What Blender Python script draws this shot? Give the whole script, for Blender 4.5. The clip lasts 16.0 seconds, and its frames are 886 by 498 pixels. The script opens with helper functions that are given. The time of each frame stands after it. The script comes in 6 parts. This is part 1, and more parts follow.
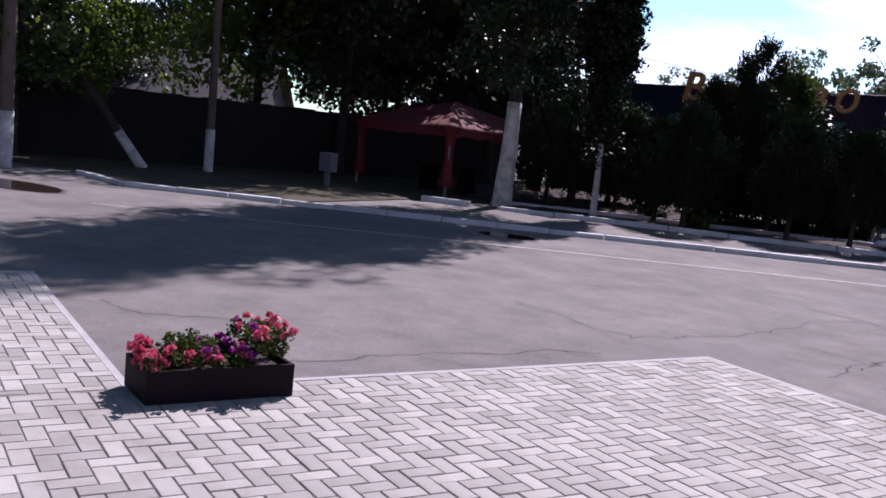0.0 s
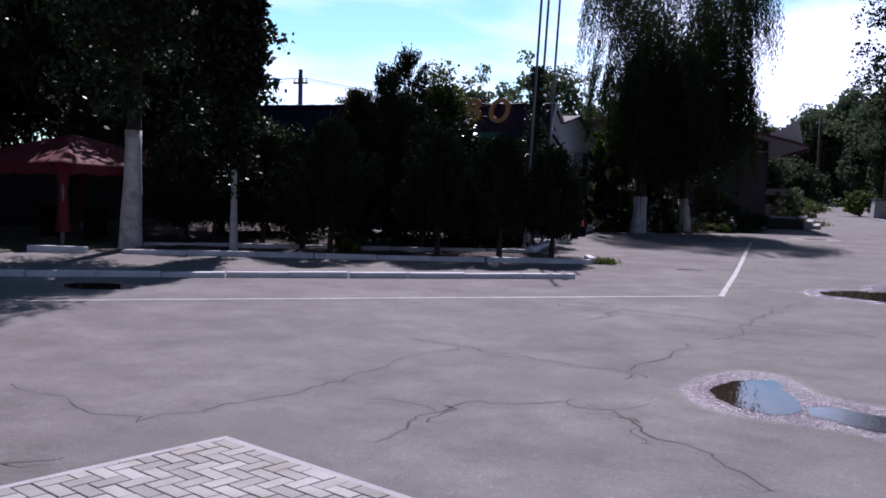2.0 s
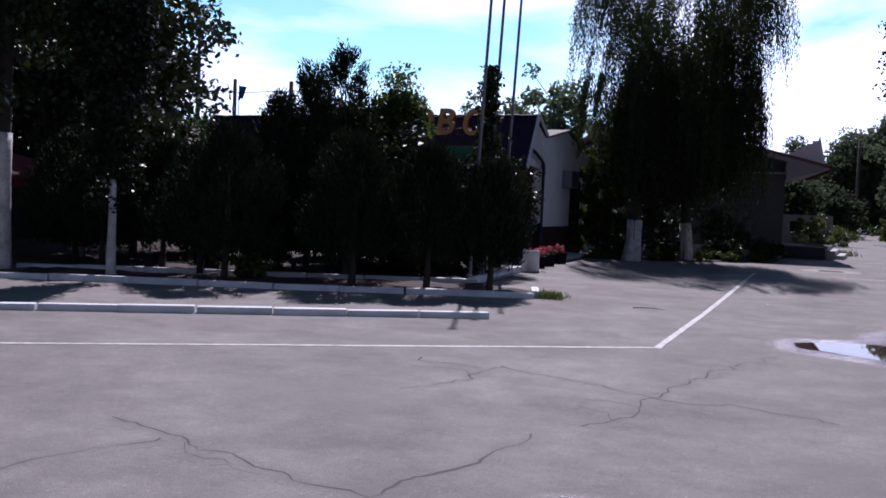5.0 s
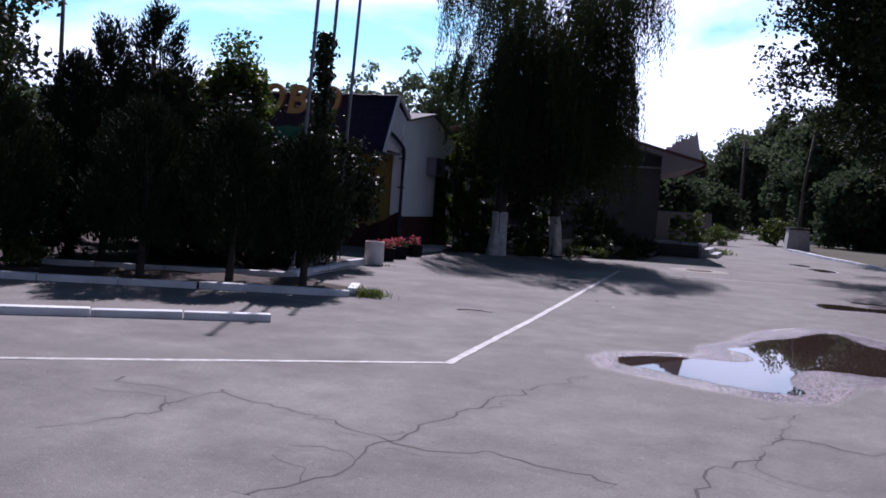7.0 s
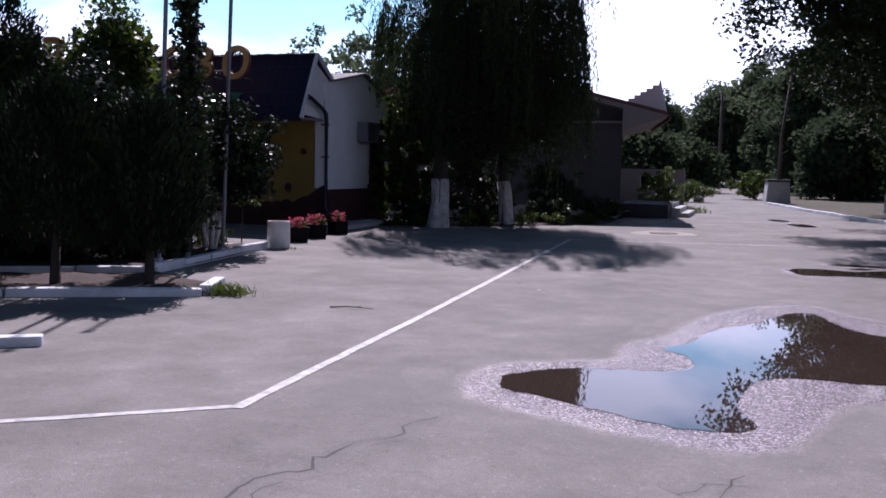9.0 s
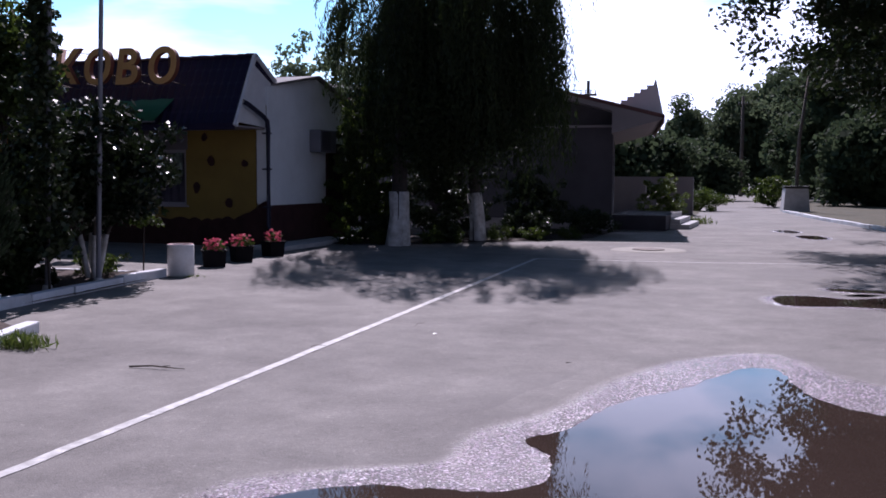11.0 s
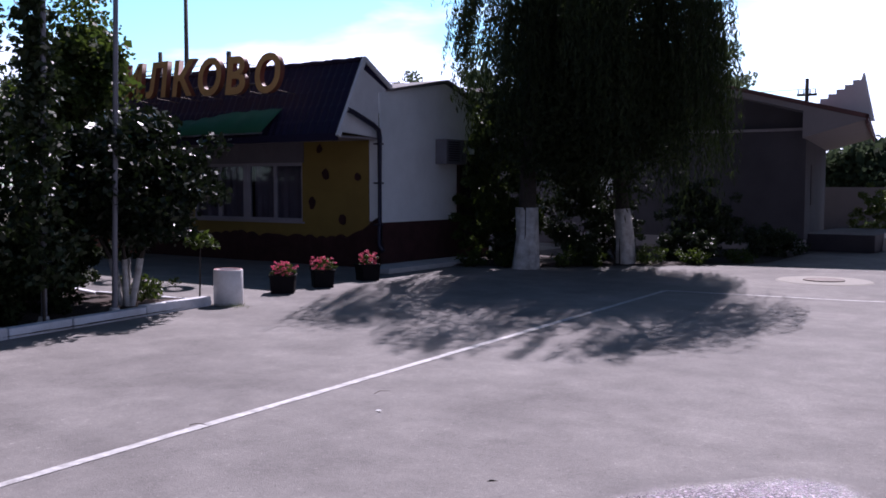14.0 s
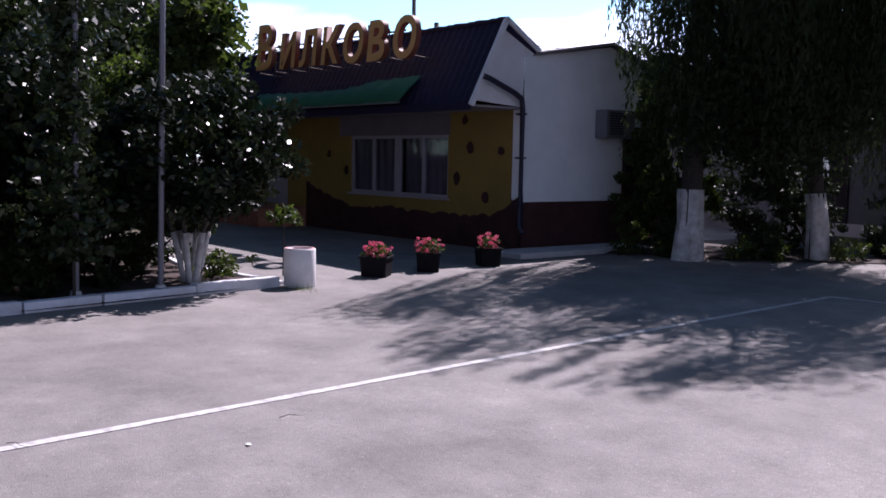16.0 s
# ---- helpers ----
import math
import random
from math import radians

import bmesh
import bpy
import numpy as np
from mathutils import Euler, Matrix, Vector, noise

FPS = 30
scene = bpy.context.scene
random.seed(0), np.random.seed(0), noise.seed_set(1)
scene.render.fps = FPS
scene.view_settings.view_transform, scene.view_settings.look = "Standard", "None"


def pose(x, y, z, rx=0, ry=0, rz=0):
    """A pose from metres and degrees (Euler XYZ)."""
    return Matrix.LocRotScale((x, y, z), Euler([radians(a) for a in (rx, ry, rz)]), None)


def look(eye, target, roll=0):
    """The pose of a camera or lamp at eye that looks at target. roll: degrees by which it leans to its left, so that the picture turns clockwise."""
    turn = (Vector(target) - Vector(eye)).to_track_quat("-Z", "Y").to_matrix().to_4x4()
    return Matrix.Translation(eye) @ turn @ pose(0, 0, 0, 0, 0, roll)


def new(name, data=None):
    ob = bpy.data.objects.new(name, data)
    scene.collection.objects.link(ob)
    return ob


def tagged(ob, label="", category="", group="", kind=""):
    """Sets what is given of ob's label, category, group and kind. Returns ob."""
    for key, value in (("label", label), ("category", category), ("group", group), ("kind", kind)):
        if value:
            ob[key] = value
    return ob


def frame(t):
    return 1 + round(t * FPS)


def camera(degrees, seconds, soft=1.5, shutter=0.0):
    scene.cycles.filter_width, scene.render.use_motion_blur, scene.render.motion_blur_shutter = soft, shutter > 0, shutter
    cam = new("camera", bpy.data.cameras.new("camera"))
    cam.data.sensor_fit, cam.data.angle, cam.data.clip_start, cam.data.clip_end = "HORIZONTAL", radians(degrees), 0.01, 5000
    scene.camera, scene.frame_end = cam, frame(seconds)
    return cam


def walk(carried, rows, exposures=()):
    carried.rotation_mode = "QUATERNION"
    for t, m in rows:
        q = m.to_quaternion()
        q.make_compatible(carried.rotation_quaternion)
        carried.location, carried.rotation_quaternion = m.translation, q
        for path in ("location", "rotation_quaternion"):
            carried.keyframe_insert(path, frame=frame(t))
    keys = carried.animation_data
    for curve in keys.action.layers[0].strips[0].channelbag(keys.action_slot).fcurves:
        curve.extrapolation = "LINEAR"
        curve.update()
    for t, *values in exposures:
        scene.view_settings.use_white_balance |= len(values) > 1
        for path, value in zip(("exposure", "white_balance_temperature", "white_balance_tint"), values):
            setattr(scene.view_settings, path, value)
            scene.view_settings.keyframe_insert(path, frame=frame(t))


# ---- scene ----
cam = camera(50.4, 16.0, 1.7)
PATH = [
    (0, (1.054, 0.585, 1.604), (-0.215, 2.111, 1.361), 5.9),
    (0.5, (1.269, 1.037, 1.638), (0.195, 2.713, 1.435), 3.4),
    (1, (1.411, 1.369, 1.714), (0.572, 3.178, 1.567), 3.2),
    (1.5, (1.353, 2.266, 1.676), (0.553, 4.093, 1.535), 2.5),
    (2, (1.363, 3.091, 1.628), (0.589, 4.929, 1.483), 1.6),
    (2.5, (1.516, 3.576, 1.632), (0.755, 5.418, 1.464), 1.2),
    (3, (1.581, 4.292, 1.612), (0.809, 6.131, 1.471), 1.6),
    (3.5, (1.706, 5.02, 1.575), (0.915, 6.852, 1.447), 1.5),
    (4, (1.864, 5.628, 1.573), (1.055, 7.455, 1.48), 1.7),
    (4.2, (1.913, 5.915, 1.581), (1.097, 7.739, 1.494), 1.9),
    (6.3, (2.451, 8.409, 1.563), (1.548, 10.189, 1.444), 2.6),
    (6.5, (2.499, 8.653, 1.564), (1.649, 10.458, 1.432), 3.0),
    (7, (2.583, 9.381, 1.555), (1.919, 11.264, 1.447), 4.0),
    (7.5, (2.677, 10.283, 1.558), (2.199, 12.222, 1.444), 3.7),
    (7.8, (2.718, 10.805, 1.53), (2.311, 12.758, 1.391), 3.9),
    (8, (2.724, 11.092, 1.519), (2.31, 13.043, 1.367), 3.3),
    (8.5, (2.814, 11.809, 1.571), (2.273, 13.727, 1.399), 2.3),
    (8.7, (2.843, 12.089, 1.57), (2.253, 13.992, 1.396), 1.8),
    (10.8, (3.597, 15.157, 1.617), (2.883, 17.018, 1.448), 0.0),
    (11, (3.643, 15.473, 1.609), (2.946, 17.341, 1.457), 0.3),
    (11.5, (3.814, 16.104, 1.629), (3.167, 17.992, 1.501), 2.2),
    (12, (3.886, 16.687, 1.604), (3.293, 18.594, 1.503), 2.4),
    (12.5, (4.011, 17.303, 1.611), (3.436, 19.217, 1.545), 2.1),
    (13, (4.309, 17.673, 1.651), (3.641, 19.558, 1.605), 1.8),
    (13.5, (4.483, 18.241, 1.647), (3.603, 20.036, 1.586), 0.7),
    (14, (4.698, 18.871, 1.726), (3.553, 20.506, 1.591), 0.1),
    (14.5, (4.927, 19.543, 1.836), (3.567, 21.005, 1.722), -0.1),
    (15, (5.147, 20.241, 1.866), (3.651, 21.565, 1.762), -0.4),
    (15.5, (5.286, 21.026, 1.829), (3.713, 22.254, 1.693), -0.3),
    (16, (5.152, 21.837, 1.703), (3.61, 23.096, 1.515), 1.1),
]
EXPOSURES = [(0.0, 0.36, 6050, 34), (0.5, 0.24, 5950, 34), (1.5, 0.08, 5840, 32), (3.5, 0.03, 5870, 30.2), (4.0, 0.18, 5830, 30), (7.0, 0.18, 5830, 30), (7.5, 0.12, 5810, 29.5), (8.0, 0.28, 5960, 34), (8.5, 0.38, 5950, 33), (12.5, 0.42, 5850, 32), (14.5, 0.60, 5900, 33), (15.0, 0.58, 5920, 32), (16.0, 0.92, 5970, 32.2)]
walk(cam, [(t, look(eye, target, roll)) for t, eye, target, roll in PATH], EXPOSURES)

from mathutils import geometry
# ---- world and sun ----
SUN_AZ, SUN_EL = 20.0, 47.0   # degrees left of +y, degrees above the ground
world = bpy.data.worlds.new("sky")
scene.world = world
world.use_nodes = True
wt = world.node_tree
wt.nodes.clear()


def link_nodes(tree, pairs):
    for a, b in pairs:
        tree.links.new(a, b)


w_out = wt.nodes.new("ShaderNodeOutputWorld")
w_bg = wt.nodes.new("ShaderNodeBackground")
w_sky = wt.nodes.new("ShaderNodeTexSky")
w_sky.sky_type, w_sky.sun_disc = "NISHITA", False
w_sky.sun_elevation, w_sky.sun_rotation = radians(SUN_EL), radians(-SUN_AZ)
w_sky.air_density, w_sky.dust_density, w_sky.ozone_density = 1.0, 0.5, 2.0
w_tc = wt.nodes.new("ShaderNodeTexCoord")
w_map = wt.nodes.new("ShaderNodeMapping")
w_map.inputs["Scale"].default_value = (1.0, 1.0, 3.4)
w_map.inputs["Location"].default_value = (0.35, 0.1, 0.0)
w_noise = wt.nodes.new("ShaderNodeTexNoise")
w_noise.inputs["Scale"].default_value = 2.3
w_noise.inputs["Detail"].default_value = 10.0
w_noise.inputs["Roughness"].default_value = 0.5
w_noise.inputs["Distortion"].default_value = 0.35
w_ramp = wt.nodes.new("ShaderNodeValToRGB")
w_ramp.color_ramp.elements[0].position, w_ramp.color_ramp.elements[1].position = 0.47, 0.62
w_sep = wt.nodes.new("ShaderNodeSeparateXYZ")
w_low = wt.nodes.new("ShaderNodeMapRange")   # clouds lie low over the horizon, the sky above is clear
w_low.inputs["From Min"].default_value, w_low.inputs["From Max"].default_value = 0.22, 0.62
w_low.inputs["To Min"].default_value, w_low.inputs["To Max"].default_value = 1.0, 0.0
w_mul = wt.nodes.new("ShaderNodeMath")
w_mul.operation = "MULTIPLY"
w_mix = wt.nodes.new("ShaderNodeMix")
w_mix.data_type = "RGBA"
SKY, CLOUD = 0.085, (13.4, 15.0, 17.6, 1)
w_mix.inputs["B"].default_value = CLOUD
w_tint = wt.nodes.new("ShaderNodeMix")
w_tint.data_type, w_tint.blend_type = "RGBA", "MULTIPLY"
w_tint.inputs["Factor"].default_value = 1.0
w_tint.inputs["B"].default_value = (0.74, 1.13, 1.12, 1)
w_bg.inputs["Strength"].default_value = SKY
w_haze = wt.nodes.new("ShaderNodeMapRange")   # summer haze: the sky pales and brightens towards the horizon
w_haze.inputs["From Min"].default_value, w_haze.inputs["From Max"].default_value = 0.12, 0.75
w_haze.inputs["To Min"].default_value, w_haze.inputs["To Max"].default_value = 1.4, 0.42
w_hz = wt.nodes.new("ShaderNodeMix")
w_hz.data_type, w_hz.blend_type = "RGBA", "MULTIPLY"
w_hz.inputs["Factor"].default_value = 1.0
w_bank = wt.nodes.new("ShaderNodeMapRange")    # the cloud bank thickens eastwards
w_bank.inputs["From Min"].default_value, w_bank.inputs["From Max"].default_value = -0.55, -0.14
w_bank.inputs["To Min"].default_value, w_bank.inputs["To Max"].default_value = -0.08, 0.13
w_base = wt.nodes.new("ShaderNodeMapRange")    # and towards the horizon
w_base.inputs["From Min"].default_value, w_base.inputs["From Max"].default_value = 0.09, 0.19
w_base.inputs["To Min"].default_value, w_base.inputs["To Max"].default_value = 0.105, -0.06
w_add, w_add2 = wt.nodes.new("ShaderNodeMath"), wt.nodes.new("ShaderNodeMath")
w_add.operation = w_add2.operation = "ADD"
w_dot = wt.nodes.new("ShaderNodeVectorMath")   # air and clouds scatter forwards: brighter on the sun's side
w_dot.operation = "DOT_PRODUCT"
w_dot.inputs[1].default_value = (-math.sin(radians(SUN_AZ)) * math.cos(radians(SUN_EL)), math.cos(radians(SUN_AZ)) * math.cos(radians(SUN_EL)), math.sin(radians(SUN_EL)))
w_fwd = wt.nodes.new("ShaderNodeMapRange")
w_fwd.inputs["From Min"].default_value, w_fwd.inputs["From Max"].default_value = -0.5, 0.72
w_fwd.inputs["To Min"].default_value, w_fwd.inputs["To Max"].default_value = 0.16, 1.0
w_sc = wt.nodes.new("ShaderNodeMix")
w_sc.data_type, w_sc.blend_type = "RGBA", "MULTIPLY"
w_sc.inputs["Factor"].default_value = 1.0
link_nodes(wt, [(w_sep.outputs["X"], w_bank.inputs["Value"]), (w_sep.outputs["Z"], w_base.inputs["Value"]), (w_noise.outputs["Fac"], w_add.inputs[0]), (w_bank.outputs["Result"], w_add.inputs[1]),
                (w_add.outputs[0], w_add2.inputs[0]), (w_base.outputs["Result"], w_add2.inputs[1]), (w_tc.outputs["Generated"], w_dot.inputs[0]), (w_dot.outputs["Value"], w_fwd.inputs["Value"]),
                (w_mix.outputs["Result"], w_sc.inputs["A"]), (w_fwd.outputs["Result"], w_sc.inputs["B"])])
link_nodes(wt, [(w_tc.outputs["Generated"], w_map.inputs["Vector"]), (w_map.outputs["Vector"], w_noise.inputs["Vector"]),
                (w_tc.outputs["Generated"], w_sep.inputs["Vector"]), (w_sep.outputs["Z"], w_low.inputs["Value"]),
                (w_add2.outputs[0], w_ramp.inputs["Fac"]), (w_ramp.outputs["Color"], w_mul.inputs[0]), (w_low.outputs["Result"], w_mul.inputs[1]),
                (w_mul.outputs[0], w_mix.inputs["Factor"]), (w_sky.outputs["Color"], w_tint.inputs["A"]),
                (w_sep.outputs["Z"], w_haze.inputs["Value"]), (w_tint.outputs["Result"], w_hz.inputs["A"]), (w_haze.outputs["Result"], w_hz.inputs["B"]), (w_hz.outputs["Result"], w_mix.inputs["A"]), (w_sc.outputs["Result"], w_bg.inputs["Color"]),
                (w_bg.outputs["Background"], w_out.inputs["Surface"])])
sun_data = bpy.data.lights.new("sun", "SUN")
sun_data.energy, sun_data.angle, sun_data.color = 5.0, radians(0.53), (1.0, 0.955, 0.89)
sun = new("sun", sun_data)
sun_dir = Vector((-math.sin(radians(SUN_AZ)) * math.cos(radians(SUN_EL)), math.cos(radians(SUN_AZ)) * math.cos(radians(SUN_EL)), math.sin(radians(SUN_EL))))
sun.matrix_world = look(sun_dir * 60, (0, 0, 0))

# ---- materials ----


def make_mat(name, base, rough=0.8, second=None, scale=6.0, amount=0.5, fine=60.0, bump=0.0, metal=0.0, spec=0.4, per_piece=0.0, coords="Object", mottle=0.0, coat=0.0):
    """A surface whose colour wanders between base and second at two scales, with a fine relief."""
    m = bpy.data.materials.new(name)
    m.use_nodes = True
    t = m.node_tree
    b = t.nodes["Principled BSDF"]
    b.inputs["Roughness"].default_value = rough
    b.inputs["Metallic"].default_value = metal
    b.inputs["Specular IOR Level"].default_value = spec
    b.inputs["Coat Weight"].default_value = coat
    second = second or tuple(c * 0.7 for c in base)
    tc = t.nodes.new("ShaderNodeTexCoord")
    n1, n2 = t.nodes.new("ShaderNodeTexNoise"), t.nodes.new("ShaderNodeTexNoise")
    n1.inputs["Scale"].default_value, n1.inputs["Detail"].default_value, n1.inputs["Roughness"].default_value = scale, 5.0, 0.6
    n2.inputs["Scale"].default_value, n2.inputs["Detail"].default_value = fine, 3.0
    ramp = t.nodes.new("ShaderNodeValToRGB")
    ramp.color_ramp.elements[0].position, ramp.color_ramp.elements[1].position = 0.35, 0.68
    mix = t.nodes.new("ShaderNodeMix")
    mix.data_type = "RGBA"
    mix.inputs["A"].default_value, mix.inputs["B"].default_value = (*base, 1), (*second, 1)
    fac = t.nodes.new("ShaderNodeMath")
    fac.operation = "MULTIPLY"
    fac.inputs[1].default_value = amount
    hsv = t.nodes.new("ShaderNodeHueSaturation")
    rng = t.nodes.new("ShaderNodeMapRange")
    rng.inputs["To Min"].default_value, rng.inputs["To Max"].default_value = 1.0 - mottle - 0.12, 1.0 + mottle + 0.12
    source = tc.outputs[coords]
    link_nodes(t, [(source, n1.inputs["Vector"]), (source, n2.inputs["Vector"]), (n1.outputs["Fac"], ramp.inputs["Fac"]),
                   (ramp.outputs["Color"], fac.inputs[0]), (fac.outputs[0], mix.inputs["Factor"]), (mix.outputs["Result"], hsv.inputs["Color"]),
                   (n2.outputs["Fac"], rng.inputs["Value"]), (hsv.outputs["Color"], b.inputs["Base Color"])])
    value = rng.outputs["Result"]
    if per_piece:
        info = t.nodes.new("ShaderNodeObjectInfo")
        geo = t.nodes.new("ShaderNodeNewGeometry")
        add = t.nodes.new("ShaderNodeMath")
        add.operation = "ADD"
        frac = t.nodes.new("ShaderNodeMath")
        frac.operation = "FRACT"
        pr = t.nodes.new("ShaderNodeMapRange")
        pr.inputs["To Min"].default_value, pr.inputs["To Max"].default_value = 1.0 - per_piece, 1.0 + per_piece
        mul = t.nodes.new("ShaderNodeMath")
        mul.operation = "MULTIPLY"
        link_nodes(t, [(info.outputs["Random"], add.inputs[0]), (geo.outputs["Random Per Island"], add.inputs[1]), (add.outputs[0], frac.inputs[0]),
                       (frac.outputs[0], pr.inputs["Value"]), (pr.outputs["Result"], mul.inputs[0]), (value, mul.inputs[1])])
        value = mul.outputs[0]
    t.links.new(value, hsv.inputs["Value"])
    if bump:
        bp = t.nodes.new("ShaderNodeBump")
        bp.inputs["Strength"].default_value, bp.inputs["Distance"].default_value = bump, 0.01
        link_nodes(t, [(n2.outputs["Fac"], bp.inputs["Height"]), (bp.outputs["Normal"], b.inputs["Normal"])])
    return m


def leaf_mat(name, base, second, through_light=0.35, rough=0.45, spec=0.4):
    m = bpy.data.materials.new(name)
    m.use_nodes = True
    t = m.node_tree
    b, out = t.nodes["Principled BSDF"], t.nodes["Material Output"]
    b.inputs["Roughness"].default_value = rough
    b.inputs["Specular IOR Level"].default_value = spec
    geo = t.nodes.new("ShaderNodeNewGeometry")
    tc = t.nodes.new("ShaderNodeTexCoord")
    n = t.nodes.new("ShaderNodeTexNoise")
    n.inputs["Scale"].default_value = 1.3
    mix = t.nodes.new("ShaderNodeMix")
    mix.data_type = "RGBA"
    mix.inputs["A"].default_value, mix.inputs["B"].default_value = (*base, 1), (*second, 1)
    avg = t.nodes.new("ShaderNodeMath")
    avg.operation = "MULTIPLY"
    tr = t.nodes.new("ShaderNodeBsdfTranslucent")
    ms = t.nodes.new("ShaderNodeMixShader")
    ms.inputs["Fac"].default_value = through_light
    bright = t.nodes.new("ShaderNodeHueSaturation")
    bright.inputs["Value"].default_value, bright.inputs["Saturation"].default_value = 1.6, 1.1
    link_nodes(t, [(geo.outputs["Random Per Island"], avg.inputs[0]), (tc.outputs["Object"], n.inputs["Vector"]), (n.outputs["Fac"], avg.inputs[1]),
                   (avg.outputs[0], mix.inputs["Factor"]), (mix.outputs["Result"], b.inputs["Base Color"]), (mix.outputs["Result"], bright.inputs["Color"]),
                   (bright.outputs["Color"], tr.inputs["Color"]), (b.outputs["BSDF"], ms.inputs[1]), (tr.outputs["BSDF"], ms.inputs[2]), (ms.outputs["Shader"], out.inputs["Surface"])])
    return m


def ground_mat(name, base, second, grit=0.25):
    """Old pale asphalt: broad tone changes, patches, and fine grit with bare stones."""
    m = make_mat(name, base, 0.88, second, 0.55, 0.95, 90.0, 0.5, spec=0.25, mottle=grit)
    t = m.node_tree
    b = t.nodes["Principled BSDF"]
    hsv = [n for n in t.nodes if n.type == "HUE_SAT"][0]
    tc = [n for n in t.nodes if n.type == "TEX_COORD"][0]
    mid = t.nodes.new("ShaderNodeTexNoise")
    mid.inputs["Scale"].default_value, mid.inputs["Detail"].default_value, mid.inputs["Roughness"].default_value = 1.7, 10.0, 0.74
    vor = t.nodes.new("ShaderNodeTexVoronoi")
    vor.inputs["Scale"].default_value = 140.0
    rng = t.nodes.new("ShaderNodeMapRange")
    rng.inputs["From Min"].default_value, rng.inputs["From Max"].default_value = 0.3, 0.7
    rng.inputs["To Min"].default_value, rng.inputs["To Max"].default_value = 0.74, 1.22
    r2 = t.nodes.new("ShaderNodeMapRange")
    r2.inputs["From Max"].default_value = 0.6
    r2.inputs["To Min"].default_value, r2.inputs["To Max"].default_value = 1.12, 0.86
    mul, mul2 = t.nodes.new("ShaderNodeMath"), t.nodes.new("ShaderNodeMath")
    mul.operation = mul2.operation = "MULTIPLY"
    fleck = t.nodes.new("ShaderNodeTexNoise")   # scattered pale chips and dark pits
    fleck.inputs["Scale"].default_value, fleck.inputs["Detail"].default_value, fleck.inputs["Roughness"].default_value = 26.0, 4.0, 0.8
    fr = t.nodes.new("ShaderNodeValToRGB")
    el = fr.color_ramp.elements
    el[0].position, el[0].color = 0.30, (0.5, 0.5, 0.5, 1)
    el[1].position, el[1].color = 0.385, (0.95, 0.95, 0.95, 1)
    for ps, v in ((0.5, 1.0), (0.615, 1.05), (0.66, 1.6)):
        e = el.new(ps)
        e.color = (v, v, v, 1)
    mul3 = t.nodes.new("ShaderNodeMath")
    mul3.operation = "MULTIPLY"
    prior = hsv.inputs["Value"].links[0].from_socket
    link_nodes(t, [(tc.outputs["Object"], fleck.inputs["Vector"]), (fleck.outputs["Fac"], fr.inputs["Fac"]), (fr.outputs["Color"], mul3.inputs[0]), (prior, mul3.inputs[1]), (mul3.outputs[0], hsv.inputs["Value"])])
    old = hsv.inputs["Value"].links[0].from_socket
    link_nodes(t, [(tc.outputs["Object"], mid.inputs["Vector"]), (tc.outputs["Object"], vor.inputs["Vector"]), (mid.outputs["Fac"], rng.inputs["Value"]),
                   (vor.outputs["Distance"], r2.inputs["Value"]), (rng.outputs["Result"], mul.inputs[0]), (r2.outputs["Result"], mul.inputs[1]),
                   (old, mul2.inputs[0]), (mul.outputs[0], mul2.inputs[1]), (mul2.outputs[0], hsv.inputs["Value"])])
    return m


ASPHALT, ASPHALT_2 = (0.235, 0.219, 0.208), (0.160, 0.148, 0.142)
M_ASPHALT = ground_mat("pale_asphalt", ASPHALT, ASPHALT_2)
M_PAVER = make_mat("grey_paver", (0.415, 0.405, 0.385), 0.85, (0.31, 0.285, 0.25), 3.2, 0.9, 120.0, 0.35, per_piece=0.2, mottle=0.06)
M_JOINT = make_mat("joint_sand", (0.31, 0.29, 0.265), 0.95, (0.22, 0.205, 0.18), 14.0)
M_LINE = make_mat("road_paint", (0.56, 0.55, 0.54), 0.7, (0.27, 0.255, 0.25), 9.0, 1.0, 80.0, 0.2)
M_KERB = make_mat("whitewashed_kerb", (0.70, 0.71, 0.76), 0.85, (0.42, 0.41, 0.42), 3.5, 0.6, 40.0, 0.4, per_piece=0.08)
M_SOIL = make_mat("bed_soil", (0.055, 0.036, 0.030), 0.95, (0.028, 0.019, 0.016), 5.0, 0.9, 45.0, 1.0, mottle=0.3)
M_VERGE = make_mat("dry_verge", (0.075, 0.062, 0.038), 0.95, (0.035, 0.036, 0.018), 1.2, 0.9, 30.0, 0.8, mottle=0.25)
M_BARK = make_mat("dark_bark", (0.045, 0.037, 0.032), 0.92, (0.024, 0.019, 0.017), 9.0, 0.8, 40.0, 1.0)
M_LIME = make_mat("lime_wash", (0.62, 0.61, 0.61), 0.9, (0.24, 0.21, 0.19), 5.0, 0.8, 30.0, 0.7)
M_YELLOW = make_mat("yellow_render", (0.24, 0.165, 0.04), 0.85, (0.18, 0.12, 0.03), 1.6, 0.6, 70.0, 0.35)
M_WHITEWALL = make_mat("white_render", (0.74, 0.78, 0.82), 0.85, (0.54, 0.57, 0.60), 0.9, 0.6, 60.0, 0.25)
M_PLINTH = make_mat("red_brown_stone", (0.06, 0.027, 0.027), 0.9, (0.033, 0.016, 0.017), 3.0, 0.8, 35.0, 0.8, spec=0.15)
M_TERRA = make_mat("terracotta_tile", (0.34, 0.13, 0.08), 0.75, (0.22, 0.08, 0.055), 2.5, 0.7, 50.0, 0.3)
